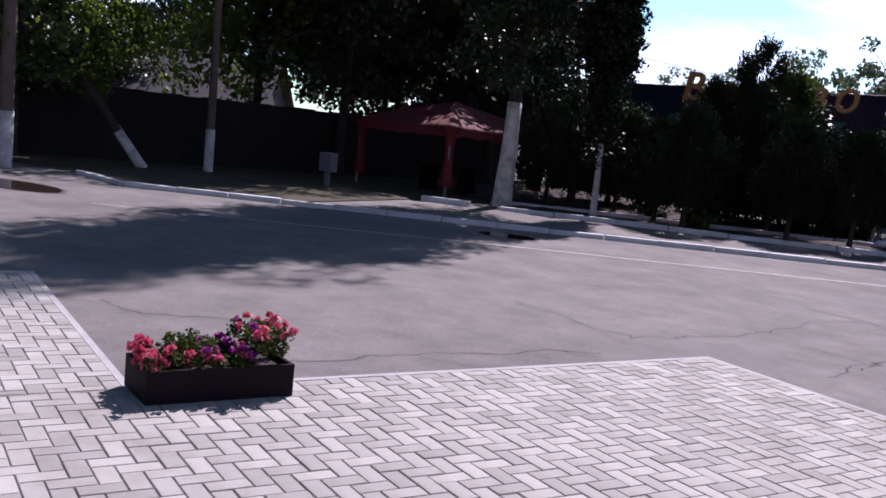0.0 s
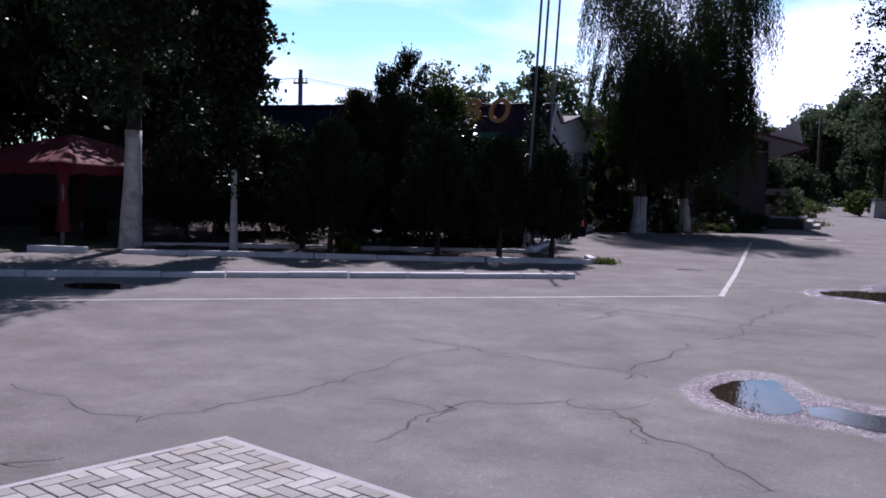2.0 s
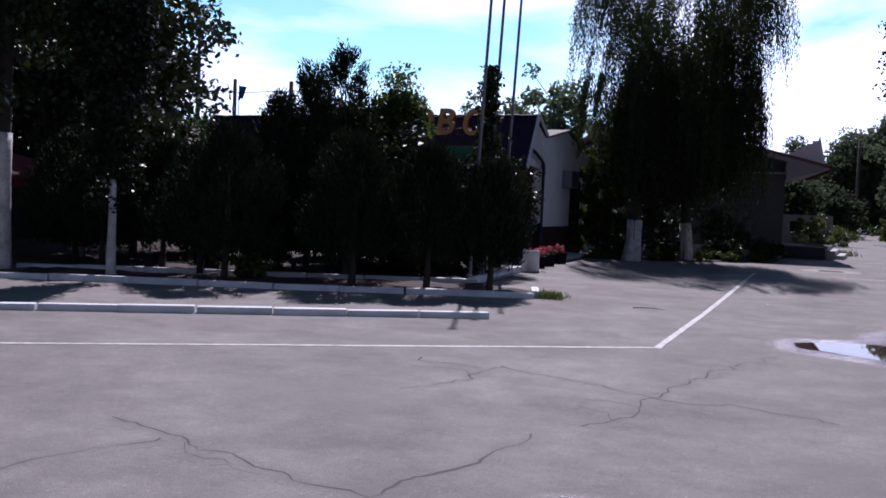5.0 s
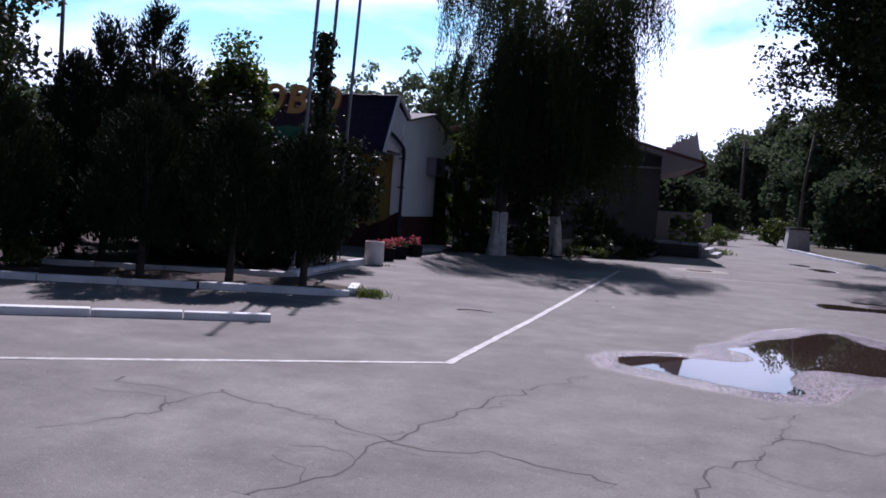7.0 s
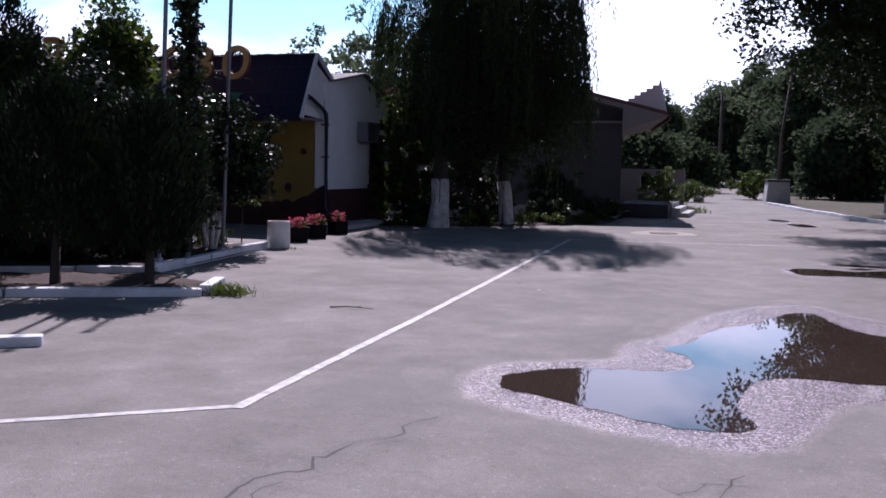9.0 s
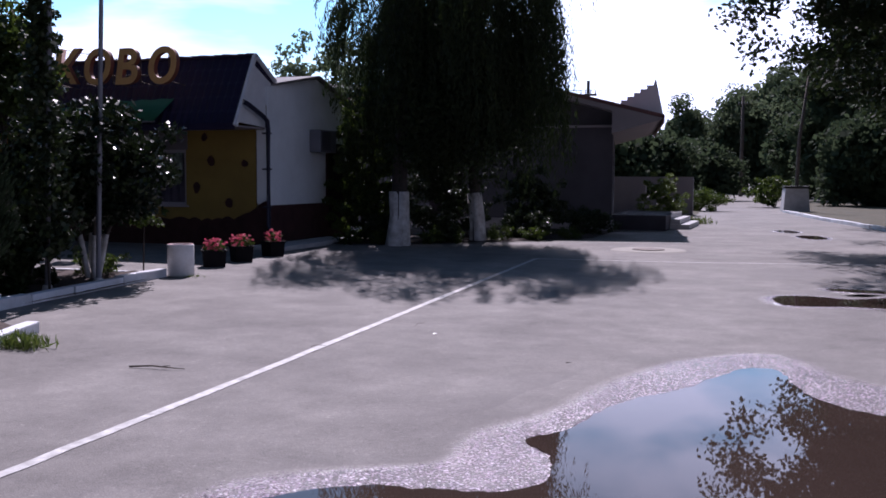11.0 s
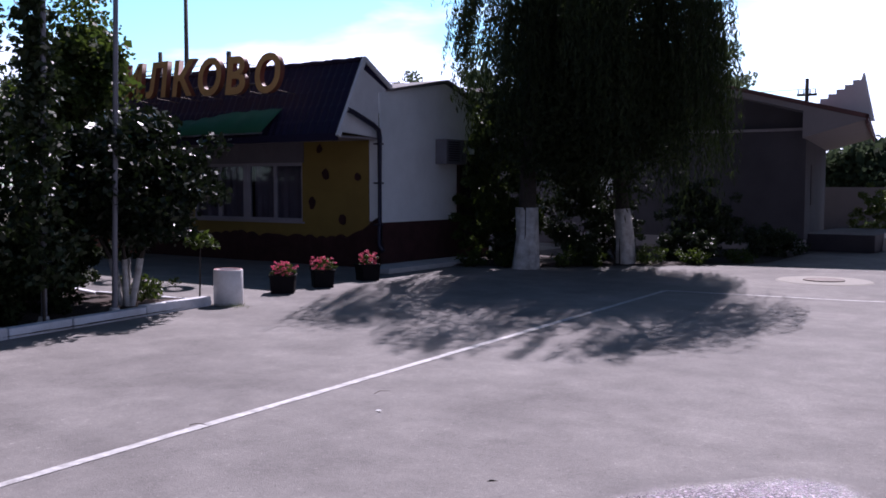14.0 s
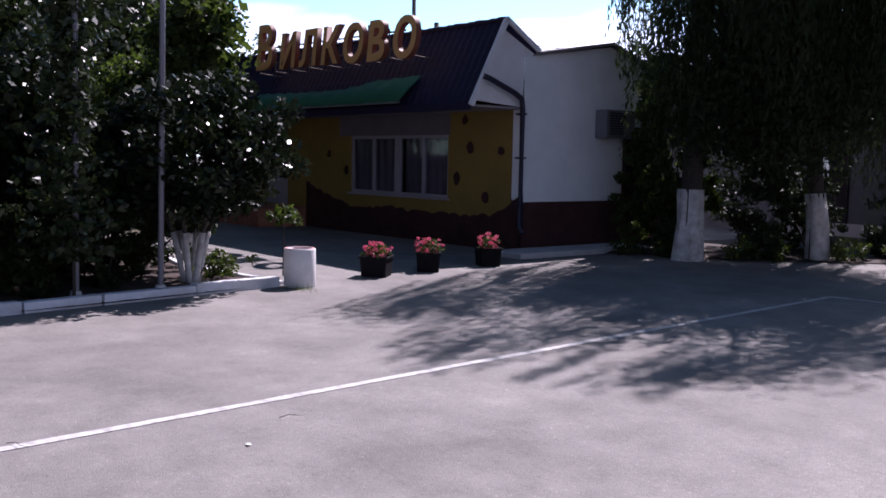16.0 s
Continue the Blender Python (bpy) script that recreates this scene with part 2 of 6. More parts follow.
M_ROOF = make_mat("dark_metal_tile", (0.014, 0.010, 0.036), 0.7, (0.009, 0.007, 0.024), 1.5, 0.6, 40.0, 0.1, spec=0.25)
M_TRIM = make_mat("pale_trim", (0.66, 0.67, 0.70), 0.6, (0.5, 0.5, 0.52), 4.0, 0.4)
M_GREEN = make_mat("green_awning_cloth", (0.013, 0.12, 0.065), 0.8, (0.009, 0.08, 0.043), 2.0, 0.6, 120.0, 0.1)
M_GOLD = make_mat("gold_letter_face", (0.60, 0.35, 0.13), 0.5, (0.45, 0.22, 0.09), 3.0, 0.5)
M_LETTERSIDE = make_mat("brown_letter_side", (0.20, 0.065, 0.04), 0.6, (0.13, 0.04, 0.03), 3.0, 0.4)
M_PIPE = make_mat("navy_pipe", (0.022, 0.022, 0.045), 0.45, None, 8.0, 0.4, metal=0.3)
M_LINTEL = make_mat("grey_violet_panel", (0.17, 0.155, 0.18), 0.85, (0.12, 0.11, 0.13), 2.0, 0.6)
M_PVC = make_mat("white_window_frame", (0.30, 0.29, 0.34), 0.5, (0.22, 0.21, 0.26), 4.0, 0.3)
# the gloom of unlit rooms is painted with this colour
M_DARKROOM = make_mat("unlit_room_dark", (0.06, 0.05, 0.055), 0.9, (0.03, 0.025, 0.03), 2.0)
M_CURTAIN = make_mat("pale_curtain", (0.27, 0.24, 0.30), 0.9, (0.16, 0.145, 0.19), 3.0, 0.6)
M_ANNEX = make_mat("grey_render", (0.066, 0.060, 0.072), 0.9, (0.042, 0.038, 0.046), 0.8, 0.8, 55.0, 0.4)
M_ANNEXROOF = make_mat("rust_red_roof", (0.13, 0.055, 0.055), 0.7, (0.08, 0.04, 0.042), 2.0, 0.6)
M_SOFFIT = make_mat("soffit_board", (0.22, 0.195, 0.21), 0.8, (0.26, 0.23, 0.24), 2.0, 0.5)
M_CONCRETE = make_mat("grey_concrete", (0.46, 0.46, 0.47), 0.88, (0.33, 0.32, 0.32), 4.0, 0.7, 50.0, 0.4)
M_BINWHITE = make_mat("whitewashed_concrete", (0.70, 0.69, 0.70), 0.85, (0.50, 0.48, 0.48), 5.0, 0.6, 60.0, 0.3)
M_BINRIM = make_mat("pink_rim", (0.50, 0.26, 0.28), 0.8, (0.36, 0.2, 0.2), 8.0, 0.5)
M_DARKWOOD = make_mat("dark_stained_wood", (0.011, 0.007, 0.010), 0.75, (0.017, 0.010, 0.013), 6.0, 0.7, 60.0, 0.3, spec=0.1)
M_BLACKPOT = make_mat("black_plastic", (0.006, 0.005, 0.007), 0.7, (0.010, 0.009, 0.011), 8.0, 0.5, spec=0.1)
M_RED = make_mat("red_canopy_cloth", (0.15, 0.016, 0.02), 0.8, (0.09, 0.011, 0.013), 1.5, 0.6, 90.0, 0.15)
M_POLE = make_mat("grey_painted_steel", (0.17, 0.17, 0.20), 0.5, (0.11, 0.11, 0.13), 4.0, 0.5, metal=0.2)
M_WOODPOLE = make_mat("weathered_timber_pole", (0.13, 0.10, 0.085), 0.9, (0.07, 0.055, 0.05), 5.0, 0.7, 30.0, 0.6)
# near-black boards, the tree shade is in this colour
M_FENCE = make_mat("shade_black_board", (0.014, 0.012, 0.012), 0.9, (0.009, 0.008, 0.008), 3.0, 0.7, per_piece=0.2)
M_TILE = make_mat("grey_roof_slate", (0.17, 0.155, 0.16), 0.85, (0.11, 0.10, 0.105), 3.0, 0.6, 40.0, 0.4)
M_CARPAINT = make_mat("dark_blue_car_paint", (0.004, 0.0045, 0.014), 0.1, (0.005, 0.006, 0.017), 2.0, 0.3, spec=0.06)
M_TYRE = make_mat("tyre_rubber", (0.018, 0.018, 0.02), 0.85, (0.03, 0.03, 0.03), 9.0, 0.5)
M_RIM = make_mat("alloy_rim", (0.55, 0.55, 0.57), 0.3, (0.45, 0.45, 0.47), 6.0, 0.3, metal=0.9)
M_REDLAMP = make_mat("red_lamp_glass", (0.30, 0.015, 0.02), 0.2, (0.22, 0.01, 0.015), 6.0, 0.3)
M_PLATE = make_mat("white_plate", (0.75, 0.75, 0.75), 0.4, (0.7, 0.7, 0.7), 6.0, 0.2)
M_BLACK = make_mat("black_trim", (0.012, 0.012, 0.013), 0.5, (0.02, 0.02, 0.02), 6.0, 0.3)
M_IRON = make_mat("rusty_iron", (0.09, 0.065, 0.055), 0.7, (0.05, 0.04, 0.036), 9.0, 0.7, metal=0.5)
M_CRACK = make_mat("crack_dirt", (0.08, 0.07, 0.066), 0.95, (0.05, 0.045, 0.043), 9.0, 0.5)
M_BLUE = make_mat("blue_cloth", (0.02, 0.16, 0.42), 0.8, (0.015, 0.12, 0.32), 3.0)

L_DARK = leaf_mat("dark_leaf", (0.015, 0.024, 0.009), (0.034, 0.05, 0.015), 0.14, 0.45, 0.32)
L_LIGHT = leaf_mat("light_leaf", (0.028, 0.045, 0.011), (0.072, 0.095, 0.02), 0.42, 0.45, 0.25)
L_CONIFER = leaf_mat("conifer_needle", (0.009, 0.015, 0.008), (0.020, 0.030, 0.013), 0.06, 0.75, 0.12)
L_WILLOW = leaf_mat("willow_leaf", (0.014, 0.022, 0.009), (0.038, 0.054, 0.016), 0.3, 0.55, 0.2)
# distance haze is mixed into this pale leaf colour
L_FAR = leaf_mat("hazed_far_leaf", (0.075, 0.10, 0.06), (0.125, 0.15, 0.085), 0.3, 0.85, 0.05)
# darker leaf copy, shade put into its colour
L_DEEP = leaf_mat("shade_toned_leaf", (0.013, 0.020, 0.008), (0.030, 0.044, 0.014), 0.2, 0.65, 0.12)
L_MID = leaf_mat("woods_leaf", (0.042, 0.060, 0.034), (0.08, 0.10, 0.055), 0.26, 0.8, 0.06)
# brighter leaf copy, sunlight put into its colour
L_SUNLIT = leaf_mat("sun_toned_leaf", (0.06, 0.095, 0.02), (0.15, 0.18, 0.04), 0.5, 0.5, 0.25)
L_GLOSSY = leaf_mat("glossy_leaf", (0.007, 0.012, 0.005), (0.018, 0.028, 0.009), 0.12, 0.34, 0.2)
L_GRASS = leaf_mat("grass_blade", (0.06, 0.09, 0.022), (0.13, 0.15, 0.04), 0.3)
L_PINK = leaf_mat("pink_petal", (0.50, 0.08, 0.15), (0.66, 0.26, 0.30), 0.3, 0.6)
L_PURPLE = leaf_mat("purple_petal", (0.25, 0.03, 0.22), (0.42, 0.08, 0.36), 0.3, 0.6)
L_CORAL = leaf_mat("coral_petal", (0.50, 0.08, 0.14), (0.66, 0.28, 0.32), 0.3, 0.6)


def glass_mat(name, tint, rough=0.03, mirror=0.35):
    m = bpy.data.materials.new(name)
    m.use_nodes = True
    t = m.node_tree
    out = t.nodes["Material Output"]
    gl, trn, ms = t.nodes.new("ShaderNodeBsdfGlossy"), t.nodes.new("ShaderNodeBsdfTransparent"), t.nodes.new("ShaderNodeMixShader")
    fr = t.nodes.new("ShaderNodeLayerWeight")
    pw = t.nodes.new("ShaderNodeMath")
    pw.operation = "POWER"
    pw.inputs[1].default_value = 4.0
    gl.inputs["Roughness"].default_value = rough
    trn.inputs["Color"].default_value = (*tint, 1)
    ad = t.nodes.new("ShaderNodeMath")
    ad.operation = "ADD"
    ad.inputs[1].default_value = mirror * 0.15
    link_nodes(t, [(fr.outputs["Facing"], pw.inputs[0]), (pw.outputs[0], ad.inputs[0]), (ad.outputs[0], ms.inputs["Fac"]), (trn.outputs["BSDF"], ms.inputs[1]), (gl.outputs["BSDF"], ms.inputs[2]), (ms.outputs["Shader"], out.inputs["Surface"])])
    return m


M_GLASS = glass_mat("window_glass", (0.8, 0.8, 0.82))
M_CARGLASS = glass_mat("tinted_car_glass", (0.12, 0.13, 0.15), 0.02, 0.6)


def fading_mat(name, dark, rough_in, grit, gain, start, most, spec_in=0.25, relief=0.0, spread=1.5):
    """Dry asphalt that turns into a wet or stained one where the mesh's own "wet" value is high, with a speckled border."""
    m = ground_mat(name, ASPHALT, ASPHALT_2)
    t = m.node_tree
    b = t.nodes["Principled BSDF"]
    src = b.inputs["Base Color"].links[0].from_socket
    at = t.nodes.new("ShaderNodeAttribute")
    at.attribute_name = "wet"
    tc = t.nodes.new("ShaderNodeTexCoord")
    n = t.nodes.new("ShaderNodeTexNoise")
    n.inputs["Scale"].default_value, n.inputs["Detail"].default_value, n.inputs["Roughness"].default_value = grit, 9.0, 0.72
    sub, add, fac, cap = (t.nodes.new("ShaderNodeMath") for _ in range(4))
    sub.operation, add.operation, cap.operation = "MULTIPLY_ADD", "ADD", "MULTIPLY"
    sub.inputs[1].default_value, sub.inputs[2].default_value = spread, -0.5 * spread
    fac.operation, fac.use_clamp = "MULTIPLY_ADD", True
    fac.inputs[1].default_value, fac.inputs[2].default_value = gain, -start * gain
    cap.inputs[1].default_value = most
    mix = t.nodes.new("ShaderNodeMix")
    mix.data_type = "RGBA"
    mix.inputs["B"].default_value = (*dark, 1)
    rg, sp = t.nodes.new("ShaderNodeMapRange"), t.nodes.new("ShaderNodeMapRange")
    rg.inputs["To Min"].default_value, rg.inputs["To Max"].default_value = 0.88, rough_in
    sp.inputs["To Min"].default_value, sp.inputs["To Max"].default_value = 0.25, spec_in
    link_nodes(t, [(tc.outputs["Object"], n.inputs["Vector"]), (n.outputs["Fac"], sub.inputs[0]), (sub.outputs[0], add.inputs[0]), (at.outputs["Fac"], add.inputs[1]),
                   (add.outputs[0], fac.inputs[0]), (fac.outputs[0], cap.inputs[0]), (cap.outputs[0], mix.inputs["Factor"]), (src, mix.inputs["A"]), (mix.outputs["Result"], b.inputs["Base Color"]),
                   (cap.outputs[0], rg.inputs["Value"]), (rg.outputs["Result"], b.inputs["Roughness"]), (cap.outputs[0], sp.inputs["Value"]), (sp.outputs["Result"], b.inputs["Specular IOR Level"])])
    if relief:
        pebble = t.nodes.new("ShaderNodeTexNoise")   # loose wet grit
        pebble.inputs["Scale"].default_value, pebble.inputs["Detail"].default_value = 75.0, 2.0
        stone = t.nodes.new("ShaderNodeTexVoronoi")   # cells as stones, the pale ones painted for sun glints
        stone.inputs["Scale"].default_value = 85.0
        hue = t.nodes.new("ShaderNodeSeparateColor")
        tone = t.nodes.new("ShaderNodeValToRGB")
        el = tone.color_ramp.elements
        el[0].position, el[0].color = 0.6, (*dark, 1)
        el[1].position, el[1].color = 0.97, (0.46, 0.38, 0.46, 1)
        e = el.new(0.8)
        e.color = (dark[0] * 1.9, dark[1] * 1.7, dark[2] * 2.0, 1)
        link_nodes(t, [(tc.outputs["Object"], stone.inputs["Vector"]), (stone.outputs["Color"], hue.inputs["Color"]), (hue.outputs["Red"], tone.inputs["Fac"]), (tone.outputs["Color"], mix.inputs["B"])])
        bp = t.nodes.new("ShaderNodeBump")
        bp.inputs["Distance"].default_value = 0.012
        st = t.nodes.new("ShaderNodeMath")
        st.operation = "MULTIPLY"
        st.inputs[1].default_value = relief
        prior = b.inputs["Normal"].links[0].from_socket
        link_nodes(t, [(tc.outputs["Object"], pebble.inputs["Vector"]), (pebble.outputs["Fac"], bp.inputs["Height"]), (cap.outputs[0], st.inputs[0]), (st.outputs[0], bp.inputs["Strength"]),
                       (prior, bp.inputs["Normal"]), (bp.outputs["Normal"], b.inputs["Normal"])])
    return m


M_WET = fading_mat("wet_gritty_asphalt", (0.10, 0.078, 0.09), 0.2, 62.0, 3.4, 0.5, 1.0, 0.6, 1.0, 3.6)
M_STAIN = fading_mat("stained_asphalt", (0.13, 0.12, 0.118), 0.8, 2.5, 1.0, 0.05, 0.75)
M_SHALLOW = make_mat("shallow_wet_film", (0.06, 0.05, 0.05), 0.09, (0.045, 0.036, 0.034), 7.0, 0.6, 60.0, 0.12, spec=0.5)


def water_mat():
    m = make_mat("puddle_water", (0.035, 0.024, 0.02), 0.015, (0.05, 0.034, 0.028), 1.0, 0.6, spec=0.5)
    m.node_tree.nodes["Principled BSDF"].inputs["IOR"].default_value = 1.33
    return m


M_WATER = water_mat()

# ---- builders ----
RNG = np.random.default_rng(7)


def thing(name, label="", category="", loc=(0, 0, 0), rz=0.0, group="", kind=""):
    ob = new(name)
    ob.empty_display_size = 0.2
    ob.matrix_basis = pose(*loc, 0, 0, rz)
    return tagged(ob, label, category, group, kind)


def from_mesh(name, me, material, parent=None, label="", smooth=False):
    if material is not None:
        me.materials.append(material)
    if smooth:
        me.polygons.foreach_set("use_smooth", [True] * len(me.polygons))
    ob = new(name, me)
    if parent is not None:
        ob.parent = parent
    return tagged(ob, label)


def part(name, bm, material, parent=None, label="", smooth=False):
    """Links a bmesh as one mesh object under a thing or a part."""
    me = bpy.data.meshes.new(name)
    bmesh.ops.recalc_face_normals(bm, faces=bm.faces)
    bm.to_mesh(me)
    bm.free()
    return from_mesh(name, me, material, parent, label, smooth)


def raw(name, verts, faces, material, parent=None, label="", smooth=False):
    me = bpy.data.meshes.new(name)
    me.from_pydata([tuple(v) for v in verts], [], [tuple(f) for f in faces])
    me.update()
    return from_mesh(name, me, material, parent, label, smooth)


def quads(name, corners, material, parent=None, label=""):
    """corners: array (n, 4, 3), one separate quad each."""
    n = len(corners)
    me = bpy.data.meshes.new(name)
    me.vertices.add(4 * n)
    me.vertices.foreach_set("co", np.ascontiguousarray(corners, dtype=np.float32).ravel())
    me.loops.add(4 * n)
    me.loops.foreach_set("vertex_index", np.arange(4 * n, dtype=np.int32))
    me.polygons.add(n)
    me.polygons.foreach_set("loop_start", np.arange(0, 4 * n, 4, dtype=np.int32))
    me.update(calc_edges=True)
    return from_mesh(name, me, material, parent, label)


def box(bm, x0, x1, y0, y1, z0, z1, m=None, bevel=0.0):
    c = bmesh.ops.create_cube(bm, size=1.0, matrix=(m or Matrix()) @ Matrix.LocRotScale(((x0 + x1) / 2, (y0 + y1) / 2, (z0 + z1) / 2), None, (x1 - x0, y1 - y0, z1 - z0)))
    if bevel:
        edges = list({e for v in c["verts"] for e in v.link_edges})
        bmesh.ops.bevel(bm, geom=edges, offset=bevel, segments=2, affect="EDGES", profile=0.7)


def box_part(name, dims, material, parent=None, label="", bevel=0.0, m=None):
    bm = bmesh.new()
    box(bm, *dims, m=m, bevel=bevel)
    return part(name, bm, material, parent, label)


def rod(bm, p0, p1, r0, r1=None, sides=10):
    p0, p1 = Vector(p0), Vector(p1)
    d = p1 - p0
    m = Matrix.Translation((p0 + p1) / 2) @ d.to_track_quat("Z", "Y").to_matrix().to_4x4()
    bmesh.ops.create_cone(bm, cap_ends=True, segments=sides, radius1=r0, radius2=r0 if r1 is None else r1, depth=d.length, matrix=m)


def tube_arrays(points, radii, sides=10, wobble=0.0, base=0):
    """Rings along a line; gives vertices and faces, closed at the top."""
    points = [Vector(p) for p in points]
    verts, faces = [], []
    for i, p in enumerate(points):
        a, b = points[max(i - 1, 0)], points[min(i + 1, len(points) - 1)]
        q = (b - a).to_track_quat("Z", "Y")
        for k in range(sides):
            ang = 2 * math.pi * k / sides
            r = radii[i] * (1 + wobble * noise.noise(Vector((math.cos(ang) * 2, math.sin(ang) * 2, p.z * 1.7 + p.x))))
            verts.append(p + q @ Vector((math.cos(ang) * r, math.sin(ang) * r, 0)))
    for i in range(len(points) - 1):
        for k in range(sides):
            a, b = base + i * sides + k, base + i * sides + (k + 1) % sides
            faces.append((a, b, b + sides, a + sides))
    faces.append(tuple(base + (len(points) - 1) * sides + k for k in range(sides)))
    return verts, faces


def tube(name, points, radii, material, parent=None, sides=10, wobble=0.0, label=""):
    v, f = tube_arrays(points, radii, sides, wobble)
    return raw(name, v, f, material, parent, label, smooth=True)


def prism(name, outline, y0, y1, material, parent=None, label="", axis="y"):
    """An outline in x and z, pushed from y0 to y1 (axis x: an outline in y and z, pushed along x)."""
    n = len(outline)
    at = (lambda a, b, d: (a, d, b)) if axis == "y" else (lambda a, b, d: (d, a, b))
    bm = bmesh.new()
    lo = [bm.verts.new(at(a, b, y0)) for a, b in outline]
    hi = [bm.verts.new(at(a, b, y1)) for a, b in outline]
    bm.faces.new(lo)
    bm.faces.new(hi)
    for i in range(n):
        bm.faces.new((lo[i], lo[(i + 1) % n], hi[(i + 1) % n], hi[i]))
    return part(name, bm, material, parent, label)


def frames_random(n, upright=0.0):
    """Random pairs of directions, square to each other."""
    a = RNG.normal(size=(n, 3))
    a[:, 2] *= 1 - upright
    a /= np.linalg.norm(a, axis=1, keepdims=True)
    b = np.cross(a, RNG.normal(size=(n, 3)))
    b /= np.linalg.norm(b, axis=1, keepdims=True)
    return a, b


def leaf_quads(pts, size, aspect=0.55, jitter=0.35, along=None):
    n = len(pts)
    a, b = frames_random(n)
    if along is not None:
        a = along + 0.25 * a
        a /= np.linalg.norm(a, axis=1, keepdims=True)
        b = np.cross(a, RNG.normal(size=(n, 3)))
        b /= np.linalg.norm(b, axis=1, keepdims=True)
    s = size * (1 + jitter * RNG.uniform(-1, 1, size=(n, 1)))
    return np.stack([pts - a * s, pts + b * s * aspect, pts + a * s, pts - b * s * aspect], 1)


def clumps(n_clumps, centre, radii, shell=0.55, lump=0.35, seed=0, squash_bottom=0.0):
    """Clump centres in an uneven, lobed ellipsoid, denser towards its shell."""
    r = np.random.default_rng(seed)
    d = r.normal(size=(n_clumps, 3))
    d /= np.linalg.norm(d, axis=1, keepdims=True)
    rad = shell + (1 - shell) * r.random((n_clumps, 1)) ** 0.6
    lobes = np.array([1 + lump * noise.noise(Vector((*(x * 1.7), )) + Vector((seed * 3.1, 0, 0))) * 1.6 for x in d])[:, None]
    p = d * rad * lobes * np.array(radii)
    if squash_bottom:
        p[:, 2] = np.where(p[:, 2] < 0, p[:, 2] * (1 - squash_bottom), p[:, 2])
    return p + np.array(centre)


def cloud(centres, per, sigma, flat=0.7):
    n = len(centres) * per
    off = RNG.normal(size=(n, 3))
    off *= (RNG.random((n, 1)) ** 0.45) / np.linalg.norm(off, axis=1, keepdims=True)
    off = off * sigma * 1.65 * np.array([1, 1, flat])
    return np.repeat(centres, per, 0) + off


def limbs(trunk_top, targets, r0, sides=6):
    """Bent limbs from the trunk to some of the clumps."""
    verts, faces = [], []
    for tgt in targets:
        a, b = Vector(trunk_top), Vector(tgt)
        mid = a.lerp(b, 0.5) + Vector((0, 0, 0.12 * (b - a).length)) + Vector(RNG.normal(size=3) * 0.06 * (b - a).length)
        pts = [a - Vector((0, 0, 0.15)), a.lerp(mid, 0.5) + Vector((0, 0, 0.05)), mid, mid.lerp(b, 0.55), b]
        v, f = tube_arrays(pts, [r0, r0 * 0.75, r0 * 0.5, r0 * 0.3, r0 * 0.12], sides, 0.1, len(verts))
        verts += v
        faces += f
    return verts, faces


def tree(name, label, loc, height, trunk_h, trunk_r, radii, n_clumps, per, leaf, sigma, mat_leaf, seed, wash=0.0, lean=(0, 0), shell=0.5, n_limbs=14, lump=0.4, crown_dx=(0, 0), category="tree", group="", aspect=0.6, fill=0.5):
    """A tapered trunk with limbs and a crown of many small leaves. Its crown reaches from trunk_h to height."""
    ob = thing(name, label, category, loc, 0, group)
    top = Vector((lean[0], lean[1], trunk_h + 0.35 * (height - trunk_h)))
    n = 8
    pts = [Vector((lean[0] * (i / n) ** 1.3 + 0.05 * trunk_r * math.sin(i * 2.1 + seed), lean[1] * (i / n) ** 1.3, top.z * i / n)) for i in range(n + 1)]
    rad = [trunk_r * (1.28 if i == 0 else 1.0 - 0.6 * i / n) for i in range(n + 1)]
    tube("trunk", pts, rad, M_BARK, ob, 12, 0.18)
    if wash:
        k = 6
        wp = [Vector((lean[0] * (wash * j / k / top.z) ** 1.3, lean[1] * (wash * j / k / top.z) ** 1.3, wash * j / k)) for j in range(k + 1)]
        wr = [(trunk_r * (1.28 - 0.28 * min(1, j / k * top.z / wash / n * 4) - 0.6 * (wash * j / k) / top.z) + 0.012) for j in range(k + 1)]
        tube("whitewash", wp, wr, M_LIME, ob, 14, 0.12, "peeling lime wash")
    centre = (lean[0] + crown_dx[0], lean[1] + crown_dx[1], (height + trunk_h) / 2)
    cs = clumps(n_clumps, centre, (*radii, (height - trunk_h) / 2), shell, lump, seed)
    v, f = limbs((pts[-3].x, pts[-3].y, pts[-3].z), cs[RNG.choice(len(cs), min(n_limbs, len(cs)), False)], trunk_r * 0.42)
    tagged(raw("branchwork", v, f, M_BARK, ob, smooth=True), kind="stuff")
    p = cloud(cs, per, sigma)
    core = clumps(max(30, n_clumps // 2), centre, (radii[0] * 0.72, radii[1] * 0.72, (height - trunk_h) * 0.36), 0.15, lump, seed)
    q = np.concatenate([leaf_quads(p, leaf, aspect), leaf_quads(cloud(core, max(12, int(per * fill)), sigma * 1.2), leaf * 1.9, 0.75)])
    tagged(quads("foliage", q, mat_leaf, ob), kind="stuff")
    return ob

# ---- ground, pavement, kerbs, markings ----
S_GROUND = thing("ground", "flat pale worn asphalt yard reaching far out", "ground", kind="structure")
bm = bmesh.new()
bmesh.ops.create_grid(bm, x_segments=40, y_segments=40, size=1500)
part("asphalt_sheet", bm, M_ASPHALT, S_GROUND)


